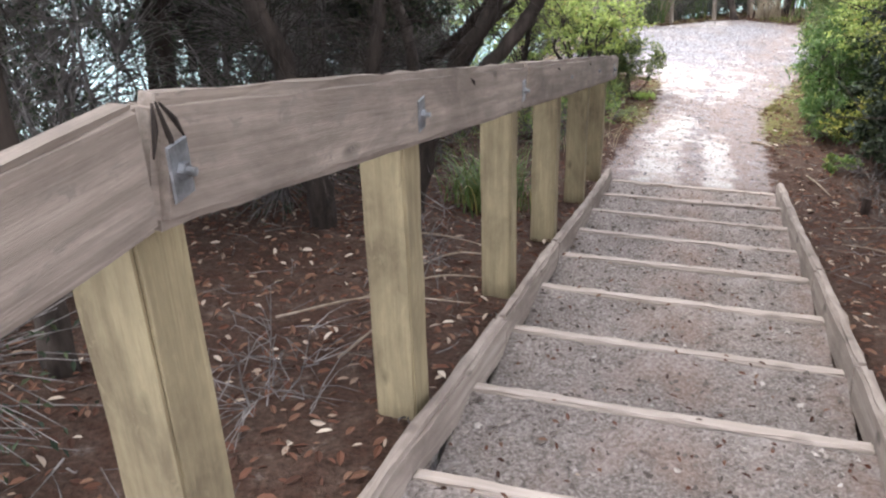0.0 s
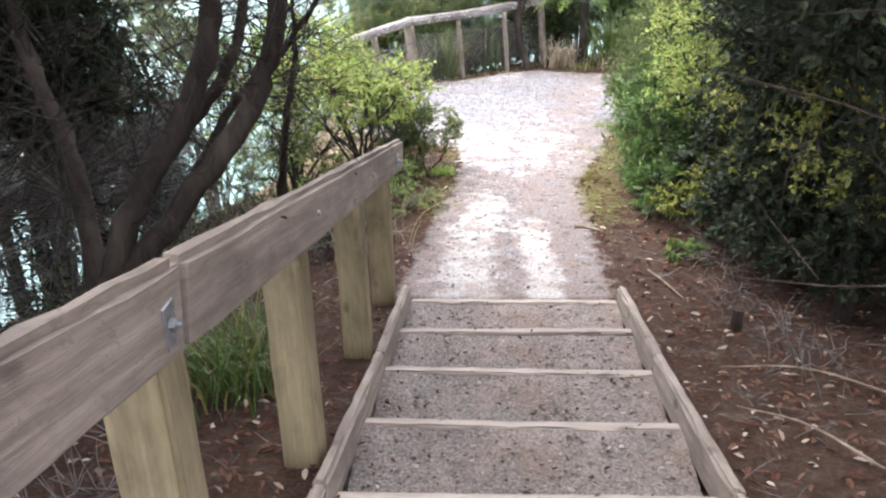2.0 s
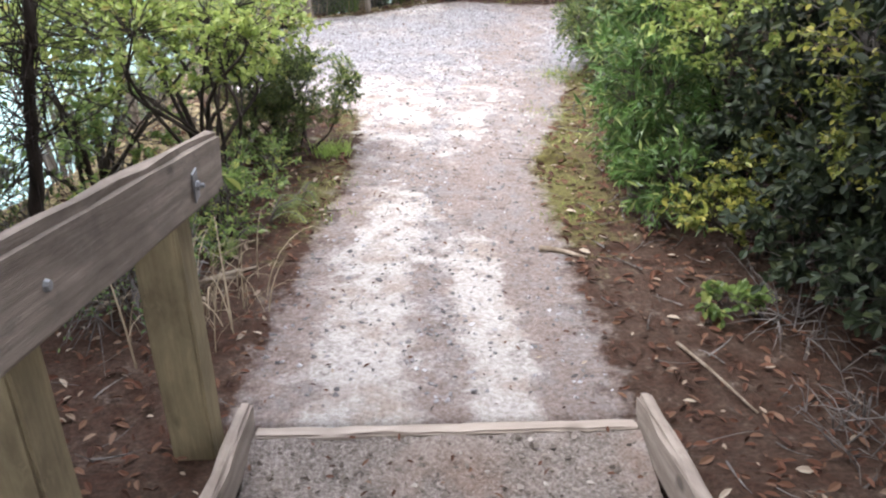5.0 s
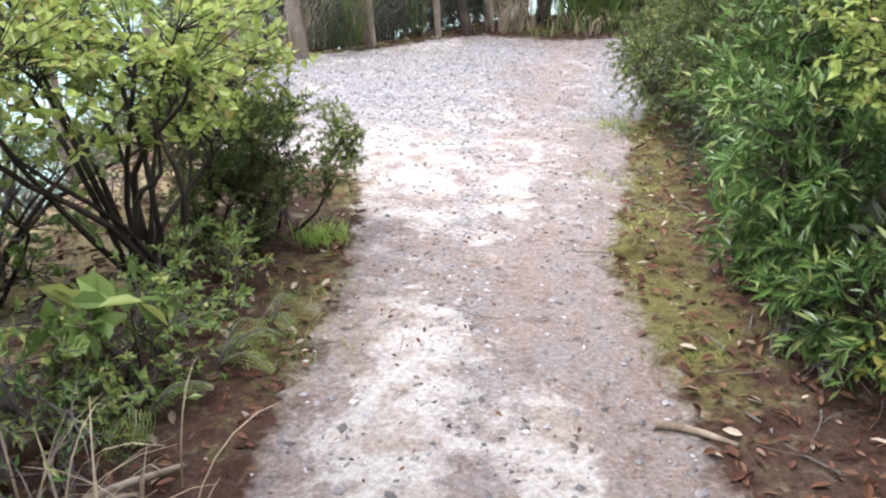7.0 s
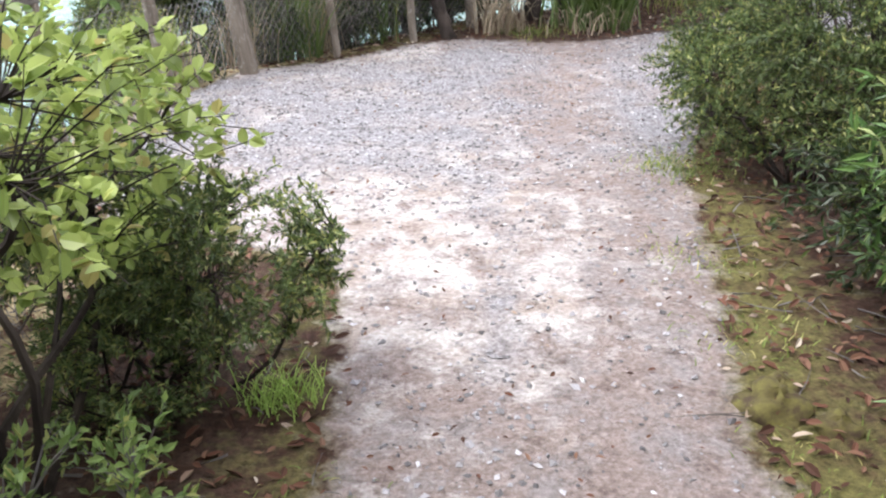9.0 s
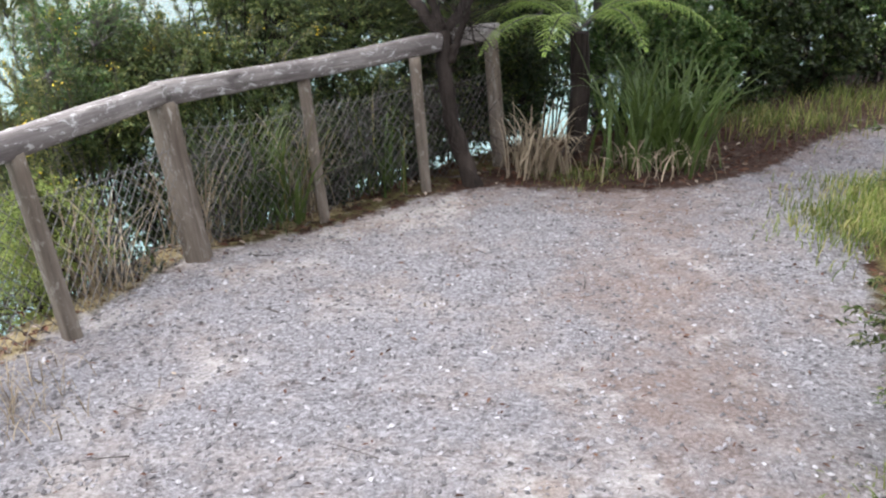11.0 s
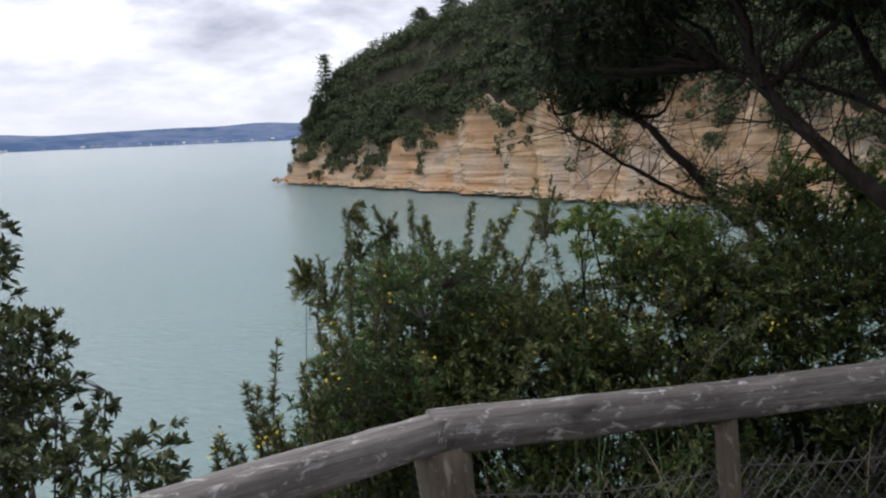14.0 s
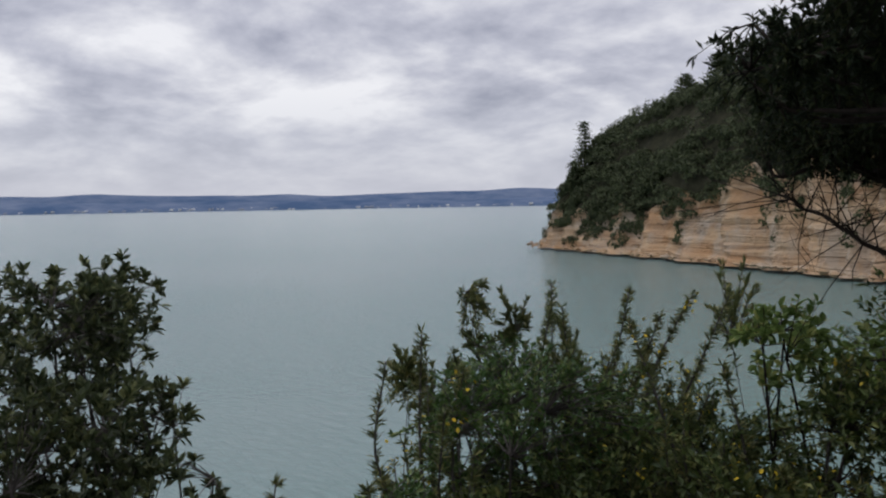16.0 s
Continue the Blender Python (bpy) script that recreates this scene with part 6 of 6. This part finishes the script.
# -- lookout: the leaning kanuka and its neighbours --
# Its highest crown lobes are out of view, added to shade fence and hedge.
tree("leaning_kanuka", "leaning dark kanuka with long bare limbs spreading over the fence", [([(0.44, 9.10, -0.95), (0.36, 9.14, -0.7), (0.25, 9.2, -0.3), (0.24, 9.28, 0.2)], 0.07, 0.048),
     ([(0.24, 9.28, 0.15), (-0.02, 9.4, 0.49), (-0.38, 9.5, 0.82), (-0.67, 9.65, 1.13), (-0.79, 9.8, 1.48), (-1.0, 9.9, 1.9)], 0.040, 0.018),
     ([(0.24, 9.3, 0.2), (0.13, 9.5, 0.54), (-0.13, 9.8, 0.97), (-0.3, 10.0, 1.3), (-0.51, 10.2, 1.8)], 0.034, 0.014),
     ([(0.27, 9.32, 0.2), (0.60, 9.8, 0.55), (0.62, 10.1, 1.02), (0.55, 10.2, 1.6), (0.4, 10.3, 2.3)], 0.034, 0.014),
     ([(0.28, 9.24, 0.0), (0.35, 9.24, 0.2), (0.41, 9.24, 0.33)], 0.03, 0.018),
     ([(-0.67, 9.65, 1.13), (-0.3, 9.75, 1.5), (0.1, 9.8, 1.8)], 0.018, 0.008), ([(-0.13, 9.8, 0.97), (-0.5, 9.9, 1.15), (-0.9, 9.95, 1.25)], 0.014, 0.006)],
     [(-1.05, 9.9, 1.75, 0.55, 0.5, 0.30), (-0.45, 9.9, 1.75, 0.6, 0.55, 0.3), (0.25, 10.0, 1.85, 0.6, 0.6, 0.35), (-1.5, 10.2, 1.45, 0.42, 0.45, 0.26), (-0.7, 10.4, 2.1, 0.8, 0.7, 0.4), (0.7, 9.8, 2.3, 0.8, 0.8, 0.35), (0.5, 10.6, 2.4, 0.9, 0.8, 0.4), (1.1, 8.6, 2.7, 1.1, 1.0, 0.35), (-0.2, 9.7, 2.45, 1.2, 0.9, 0.3), (0.6, 9.6, 1.75, 0.6, 0.5, 0.3), (1.3, 9.7, 2.1, 0.8, 0.7, 0.3), (-0.2, 10.3, 1.6, 0.55, 0.4, 0.22), (0.2, 9.0, 2.75, 1.5, 1.0, 0.35), (1.4, 9.2, 2.9, 1.4, 1.1, 0.35), (-0.2, 9.5, 1.62, 0.55, 0.45, 0.26), (0.35, 9.35, 1.8, 0.6, 0.5, 0.28), (0.9, 10.2, 1.55, 0.7, 0.5, 0.3), (1.7, 10.6, 1.7, 0.8, 0.5, 0.35)], 13500, 17, 0.044, 0.0145, M_KAN, 601, dead=520)
tree("slope_kanuka", "small kanuka leaning out from the slope below the fence", [([(-0.45, 11.0, -1.9), (-0.62, 11.0, -0.4), (-0.8, 11.0, 0.3), (-0.97, 11.0, 0.48), (-1.33, 11.1, 0.87), (-1.55, 11.2, 1.05), (-1.8, 11.2, 1.15)], 0.05, 0.012), ([(-1.0, 11.0, 0.52), (-1.3, 11.0, 0.62), (-1.7, 11.0, 0.86), (-2.0, 11.1, 1.0)], 0.016, 0.006)],
     [(-1.75, 11.1, 1.25, 0.42, 0.4, 0.20), (-1.4, 11.2, 1.45, 0.42, 0.4, 0.22), (-1.9, 11.2, 1.65, 0.38, 0.4, 0.22)], 1300, 18, 0.038, 0.011, M_KAN, 602, dead=160)
for i, (x, y, h, lx) in enumerate([(1.27, 10.8, 4.0, 0.05), (2.1, 11.6, 3.6, -0.2), (0.75, 11.7, 3.6, 0.2), (3.1, 12.0, 3.8, 0.1), (3.75, 11.3, 3.6, 0.2), (4.6, 12.6, 4.0, -0.1), (1.6, 12.6, 3.8, 0.1), (5.8, 12.2, 4.0, -0.2), (6.5, 10.9, 4.0, -0.3)]):
    z = max(float(land(x, y)) - 0.15, -2.4)
    z0 = float(land(x, y)) - 0.15
    r = np.random.default_rng(620 + i)
    limbs = [([(x, y, z0), (x + lx * 0.3, y, -0.9 + h * 0.3), (x + lx, y + 0.1, -0.9 + h * 0.65), (x + lx * 1.4, y + 0.1, -0.9 + h)], 0.055 if i != 4 else 0.032, 0.016)]
    for q in range(4):
        a = r.uniform(0, 6.28)
        s = np.array([x + lx * 0.6, y, -0.9 + h * r.uniform(0.25, 0.5)])
        limbs.append(([s, s + [math.cos(a) * 0.35, math.sin(a) * 0.35, h * 0.15], s + [math.cos(a) * 0.9, math.sin(a) * 0.9, h * 0.36]], 0.026, 0.008))
    tree("kanuka_tree", "tall drab kanuka with bare lower twigs behind the lookout", limbs, [(x + lx * 1.4, y, h - 0.9, 1.1, 1.0, 0.45), (x + lx, y + 0.4, -0.9 + h * 0.62, 0.7, 0.6, 0.25)], 330, 10, 0.066, 0.026, M_KAN, 640 + i, M_BARKR if i == 4 else M_TWIG, group="trees behind the lookout", dead=420)
for i, (x, y, z, rx, ry, rz, n, leaf) in enumerate([(2.6, 11.0, -0.3, 0.9, 0.5, 0.5, 500, M_KORO), (4.3, 11.6, -0.2, 1.0, 0.6, 0.7, 600, M_KORO), (6.0, 11.6, 0.1, 1.0, 0.7, 0.8, 500, M_DARK), (1.0, 11.3, -0.2, 0.8, 0.5, 0.6, 500, M_GREEN), (3.0, 12.4, 0.5, 1.2, 0.7, 0.7, 500, M_GREEN), (1.7, 12.0, 0.3, 0.9, 0.6, 0.6, 420, M_GREEN), (5.4, 13.0, 0.9, 1.3, 0.8, 0.9, 600, M_DARK), (4.8, 9.3, 0.2, 0.9, 0.6, 0.8, 500, M_DARK), (4.2, 7.2, 0.4, 1.0, 0.9, 0.9, 600, M_DARK), (3.0, 5.9, 0.4, 0.8, 0.8, 0.8, 600, M_MANUKA), (0.9, 10.7, -0.4, 0.6, 0.4, 0.6, 500, M_DARK), (1.9, 10.5, -0.3, 0.7, 0.4, 0.6, 500, M_KORO), (3.2, 11.4, -0.1, 0.9, 0.5, 0.7, 500, M_MANUKA), (0.2, 11.6, 0.2, 0.8, 0.5, 0.6, 420, M_GREEN), (3.2, 10.95, -0.45, 0.6, 0.35, 0.45, 420, M_DARK), (4.1, 11.3, -0.4, 0.7, 0.35, 0.5, 460, M_DARK), (5.1, 11.7, -0.3, 0.8, 0.4, 0.6, 480, M_DARK), (6.3, 12.2, -0.2, 0.9, 0.5, 0.7, 480, M_DARK), (2.5, 10.5, -0.5, 0.5, 0.3, 0.4, 360, M_KORO)]):
    shrub("understorey_shrub", "dark leafy understorey shrub in the shade of the trees", (x, y), [(x, y, z, rx, ry, rz), (x + 0.3, y + 0.2, z + rz * 0.8, rx * 0.7, ry * 0.8, rz * 0.6)], int(n * 1.5), 14, 0.056, 0.026, leaf, 660 + i, stem=0.012, reach=0.45, group="understorey")
tussock("flax_bush", "large clump of long green flax blades at the lookout's edge", 1.85, 9.35, 210, 0.95, 0.026, M_FLAX, 700, 0.16, (0.15, 1.0))
tussock("dry_flax_skirt", "dead straw-coloured blades hanging round the fern trunk", 0.92, 9.35, 120, 0.62, 0.013, M_STRAW, 701, 0.13, (0.5, 1.25))
tussock("dry_flax_skirt", "dead straw-coloured blades lying under the flax", 1.75, 9.15, 70, 0.40, 0.012, M_STRAW, 702, 0.22, (0.9, 1.4))
tussock("grass_verge", "strip of green grass beside the gravel", 2.50, 7.45, 3200, 0.10, 0.006, M_GRASS, 703, 0.26, (0.2, 1.0), group="verges")
tussock("grass_verge", "strip of green grass beside the gravel", 3.05, 8.0, 2600, 0.10, 0.006, M_GRASS, 704, 0.28, (0.2, 1.0), group="verges")
tussock("grass_verge", "strip of green grass beside the gravel", 3.3, 10.3, 900, 0.16, 0.005, M_GRASS, 705, 0.35, (0.2, 1.1), group="verges")
tussock("grass_verge", "strip of green grass beside the gravel", 4.4, 10.9, 700, 0.18, 0.005, M_GRASS, 706, 0.35, (0.2, 1.1), group="verges")
tussock("grass_verge", "strip of green grass beside the gravel", 1.2, 9.12, 400, 0.06, 0.004, M_GRASS, 707, 0.16, (0.4, 1.2), group="verges")


def fern_frond(g, w, root, head, length, rise, droop, r, size=1.0):
    """One frond: a curved midrib with tapering pinnae, each set with small leaflets."""
    n = 22
    t = np.linspace(0, 1, n)
    c = np.array(root) + np.stack([math.cos(head) * length * t, math.sin(head) * length * t, rise * np.sin(t * 2.2) - droop * t ** 2], 1)
    w.tube(c, [0.006, 0.0015], 5)
    side = np.array([-math.sin(head), math.cos(head), 0])
    tang = unit(np.gradient(c, axis=0))
    for i in range(3, n):
        env = math.sin(min(1, t[i] * 1.25) * math.pi * 0.5) * (1 - t[i] ** 2.4) * 0.24 * size + 0.012
        for sd in (-1, 1):
            m = max(4, int(env / 0.013))
            u = np.linspace(0.08, 1, m)[:, None]
            d = unit(side * sd + tang[i] * 0.45)
            p = c[i] + d * env * u - np.array([0, 0, 1]) * env * 0.30 * u ** 2
            for s2 in (-1, 1):
                g.leaves(p, np.tile(tang[i] * s2 + d * 0.35, (m, 1)), np.tile([0, 0, 1.0], (m, 1)) + 0.1 * r.normal(size=(m, 3)), (0.030 * max(size, 0.35) * (1.08 - 0.75 * u[:, 0])), 0.010 * max(size, 0.4))


def build_fern():
    r = np.random.default_rng(8)
    fx, fy = 1.35, 9.85
    z = float(land(fx, fy))
    fe = thing("tree_fern", "young tree fern with bright green fronds arching over the fence end", "tree fern", "", (fx, fy, z))
    w = Geo()
    w.tube([(fx, fy, z - 0.2), (fx + 0.02, fy, -0.4), (fx, fy, 0.06)], [0.085, 0.07], 9, 0.35)
    part("trunk", w, M_BARK, fe)
    for head, ln, rise, droop in ((3.7, 1.0, 0.24, 0.24), (4.2, 1.0, 0.26, 0.22), (4.9, 0.95, 0.30, 0.24), (5.6, 1.05, 0.34, 0.26), (3.0, 0.8, 0.3, 0.2), (0.3, 0.9, 0.3, 0.25), (1.4, 0.9, 0.3, 0.3), (2.3, 0.8, 0.3, 0.3)):
        g, w = Geo(), Geo()
        fern_frond(g, w, (fx, fy, 0.08), head, ln, rise, droop, r)
        fr = part("frond", g, M_FERN, fe)
        part("midrib", w, M_TWIG, fr)


build_fern()
end_lookout()


def build_ground_ferns():
    r = np.random.default_rng(18)
    for x, y, n in ((-0.80, 1.62, 5), (-0.95, 1.32, 5), (-0.68, 1.88, 3)):
        z = float(land(x, y))
        fe = thing("ground_fern", "low fern with small yellowing green fronds at the track's edge", "fern", "ground ferns", (x, y, z))
        for q in range(n):
            g, w = Geo(), Geo()
            fern_frond(g, w, (x, y, z + 0.02), r.uniform(-1.9, 1.6), r.uniform(0.13, 0.24), r.uniform(0.07, 0.14), r.uniform(0.02, 0.08), r, 0.16)
            fr = part("frond", g, M_GREEN if q % 3 else M_YELLOW, fe)
            part("midrib", w, M_TWIG, fr)


def build_moss_clods():
    r = np.random.default_rng(28)
    for x, y, s in ((0.70, 2.52, 0.10), (0.82, 2.42, 0.07), (0.62, 2.40, 0.04), (0.76, 2.62, 0.06)):
        a, b = np.meshgrid(np.linspace(0, 2 * np.pi, 17), np.linspace(0, np.pi / 2, 8), indexing="ij")
        k = s * (1 + 0.25 * np.sin(a * 3 + x * 9) * np.cos(b * 4) + r.normal(0, 0.05, a.shape))
        k[-1] = k[0]
        g = Geo()
        g.grid(x + k * np.cos(a) * np.cos(b), y + k * np.sin(a) * np.cos(b), float(land(x, y)) - 0.02 + 0.75 * k * np.sin(b))
        tagged(part("moss_clod", g, M_CLOD, None, smooth=True), "brown clod of earth crusted with olive moss", "earth clod", "moss clods")


build_ground_ferns()
build_moss_clods()


# ---- litter, gravel, sticks ----
def build_litter():
    r = np.random.default_rng(31)
    n = 42000
    x, y = r.uniform(-3.0, 3.2, n), r.uniform(-7.0, 10.2, n)
    t, gr, mo, st, pa = zones(x, y)
    on_steps = (np.abs(x) < 0.7) & (y < 0.02) & (y > TOP_Y - 0.5)
    keep = (r.random(n) < np.where(t > 0.5, 0.11, 0.9)) & (seaward(*on_axes(x, y)[:2]) < 0.6) & ~on_steps
    x, y = x[keep], y[keep]
    k = len(x)
    P = np.column_stack([x, y, land(x, y) + r.uniform(0.008, 0.028, k)])
    D = unit(np.column_stack([r.normal(size=(k, 2)), r.normal(0, 0.2, k)]))
    U = r.normal(0, 0.35, (k, 3)) + [0, 0, 1]
    g = Geo()
    s = r.uniform(0.5, 1.35, k) * np.where(zones(x, y)[0] > 0.5, 0.55, 1.0)
    g.leaves(P, D, U, 0.044 * s, 0.018 * s, True, r.uniform(-0.3, 0.4))
    tagged(part("leaf_litter", g, M_LITTER, None), "fallen red-brown and pale dry leaves on the forest floor", "leaf litter", "", "stuff")
    g = Geo()
    n = 2600
    x, y = r.uniform(-2.6, 2.8, n), r.uniform(-6.8, 9.6, n)
    t = zones(x, y)[0]
    on_steps = (np.abs(x) < 0.7) & (y < 0.02) & (y > TOP_Y - 0.5)
    keep = (r.random(n) < np.where(t > 0.5, 0.06, 0.8)) & (seaward(*on_axes(x, y)[:2]) < 0.4) & ~on_steps
    x, y = x[keep], y[keep]
    a, ln = r.uniform(0, 6.28, len(x)), r.uniform(0.04, 0.22, len(x))
    A = np.column_stack([x, y, land(x, y) + 0.016])
    x2, y2 = x + np.cos(a) * ln, y + np.sin(a) * ln
    C = np.column_stack([x2, y2, land(x2, y2) + r.uniform(0.012, 0.05, len(x))])
    g.twigs(A, (A + C) / 2 + r.normal(0, 0.015, A.shape), C, r.uniform(0.0015, 0.005, len(x))[:, None], 0.001)
    tagged(part("fallen_twigs", g, M_TWIG, None), "thin dry fallen twigs scattered on the ground", "twigs", "", "stuff")


def build_gravel():
    r = np.random.default_rng(41)
    octa_f = np.array([[0, 2, 4], [2, 1, 4], [1, 3, 4], [3, 0, 4], [2, 0, 5], [1, 2, 5], [3, 1, 5], [0, 3, 5]])
    octa_v = np.array([[1, 0.1, 0], [-1, 0, 0.1], [0, 0.8, 0], [0.1, -0.75, 0], [0.2, 0, 0.42], [0, 0, -0.5]])

    def stones(x, y, z, size):
        n = len(x)
        v = octa_v[None] * size[:, None, None] * r.uniform(0.55, 1.3, (n, 6, 1)) + r.normal(0, 0.12, (n, 6, 3)) * size[:, None, None]
        a = r.uniform(0, 6.28, n)
        c, s = np.cos(a)[:, None], np.sin(a)[:, None]
        v = np.stack([v[..., 0] * c - v[..., 1] * s, v[..., 0] * s + v[..., 1] * c, v[..., 2]], -1)
        v += np.stack([x, y, z], 1)[:, None]
        g = Geo()
        g.add(v.reshape(-1, 3), (octa_f[None] + (np.arange(n) * 6)[:, None, None]).reshape(-1, 3))
        return g

    n = 100000
    y = r.uniform(0.1, 10.5, n)
    x = r.uniform(-2.4, 4.4, n)
    t, gr, mo, st, pa = zones(x, y)
    keep = (t > 0.55) & (r.random(n) < 0.16 + 0.75 * gr + 0.12 * (1 - pa))
    x, y = x[keep], y[keep]
    size = 0.004 + 0.0125 * r.random(len(x)) ** 2.0
    g = stones(x, y, land(x, y) + 0.005, size)
    tagged(part("gravel", g, M_STONE, None), "loose angular grey gravel on the track and lookout", "gravel", "", "stuff")
    n = 7000
    x, y = r.uniform(-0.6, 0.6, n), r.uniform(TOP_Y - 0.5, -0.05, n)
    k = np.floor(-y / STEP_G)
    f = -y / STEP_G - k
    keep = (f > 0.1) & (f < 0.98)
    x, y, k, f = x[keep], y[keep], k[keep], f[keep]
    sag = -0.022 * np.exp(-(x / 0.38) ** 2) * np.sin((1 - f) * np.pi)
    g = stones(x, y, k * STEP_R - 0.003 + sag, 0.003 + 0.014 * r.random(len(x)) ** 2.4)
    tagged(part("step_gravel", g, M_CHIP, None), "loose grey chips lying on the step treads", "gravel", "", "stuff")
    m = 420
    x, y = r.uniform(-0.6, 0.6, m), r.uniform(TOP_Y - 0.4, -0.05, m)
    k = np.floor(-y / STEP_G)
    g = Geo()
    P = np.column_stack([x, y, k * STEP_R + 0.004])
    g.leaves(P, np.column_stack([r.normal(size=(m, 2)), r.normal(0, 0.15, m)]), r.normal(0, 0.3, (m, 3)) + [0, 0, 1], 0.03 * r.uniform(0.5, 1.3, m), 0.012, True)
    tagged(part("step_leaves", g, M_LITTER, None), "a few dry leaves lying on the steps", "leaf litter", "", "stuff")


def stick(name, label, pts, r0, r1, seed, mat=None, group=""):
    g = Geo()
    pts = [(x, y, float(land(x, y)) + z) for x, y, z in pts]
    g.tube(smooth_line(pts, 10), [r0, r1], 7, 0.3)
    ob = part(name, g, mat or M_STICK, None, smooth=True)
    return tagged(ob, label, "stick", group)


def build_sticks():
    stick("wood_chip", "pale splintered piece of wood lying at the track's edge", [(0.47, 1.28, 0.015), (0.56, 1.25, 0.016), (0.67, 1.18, 0.012)], 0.016, 0.007, 1)
    stick("fallen_branch", "long thin pale branch lying across the litter", [(0.86, 0.42, 0.02), (0.92, 0.2, 0.04), (1.0, -0.02, 0.02)], 0.007, 0.004, 2, group="branches")
    stick("fallen_branch", "mossy crooked branch lying by the track", [(-1.15, 0.85, 0.03), (-0.95, 1.0, 0.05), (-0.78, 1.12, 0.03)], 0.018, 0.008, 3, group="branches")
    stick("fallen_branch", "forked grey driftwood branch beside the handrail", [(-1.4, 0.75, 0.05), (-1.15, 0.85, 0.10), (-0.85, 0.98, 0.06)], 0.012, 0.006, 4, group="branches")
    for i, (x, y, a, ln) in enumerate([(-1.25, -3.6, 0.7, 0.7), (-1.5, -3.9, 0.5, 0.8), (-1.2, -3.2, 0.9, 0.55), (-1.6, -2.8, 0.3, 0.7), (-1.1, -4.2, 1.2, 0.5), (1.2, -2.2, 2.2, 0.6), (1.3, -3.0, 1.9, 0.5), (1.5, -1.6, 2.6, 0.7)]):
        stick("fallen_branch", "dry straw-coloured stick lying on the litter", [(x, y, 0.03), (x + math.cos(a) * ln / 2, y + math.sin(a) * ln / 2, 0.09), (x + math.cos(a) * ln, y + math.sin(a) * ln, 0.04)], 0.006, 0.003, 10 + i, group="branches")
    g = Geo()
    x, y = 1.13, -0.64
    z = float(land(x, y))
    g.tube([(x, y, z - 0.1), (x, y, z + 0.06), (x + 0.004, y, z + 0.13)], [0.034, 0.028], 9, 0.25)
    tagged(part("stump", g, M_BARKR, None), "small dark sawn stump in the litter beside the steps", "stump")


build_litter()
build_gravel()
build_sticks()
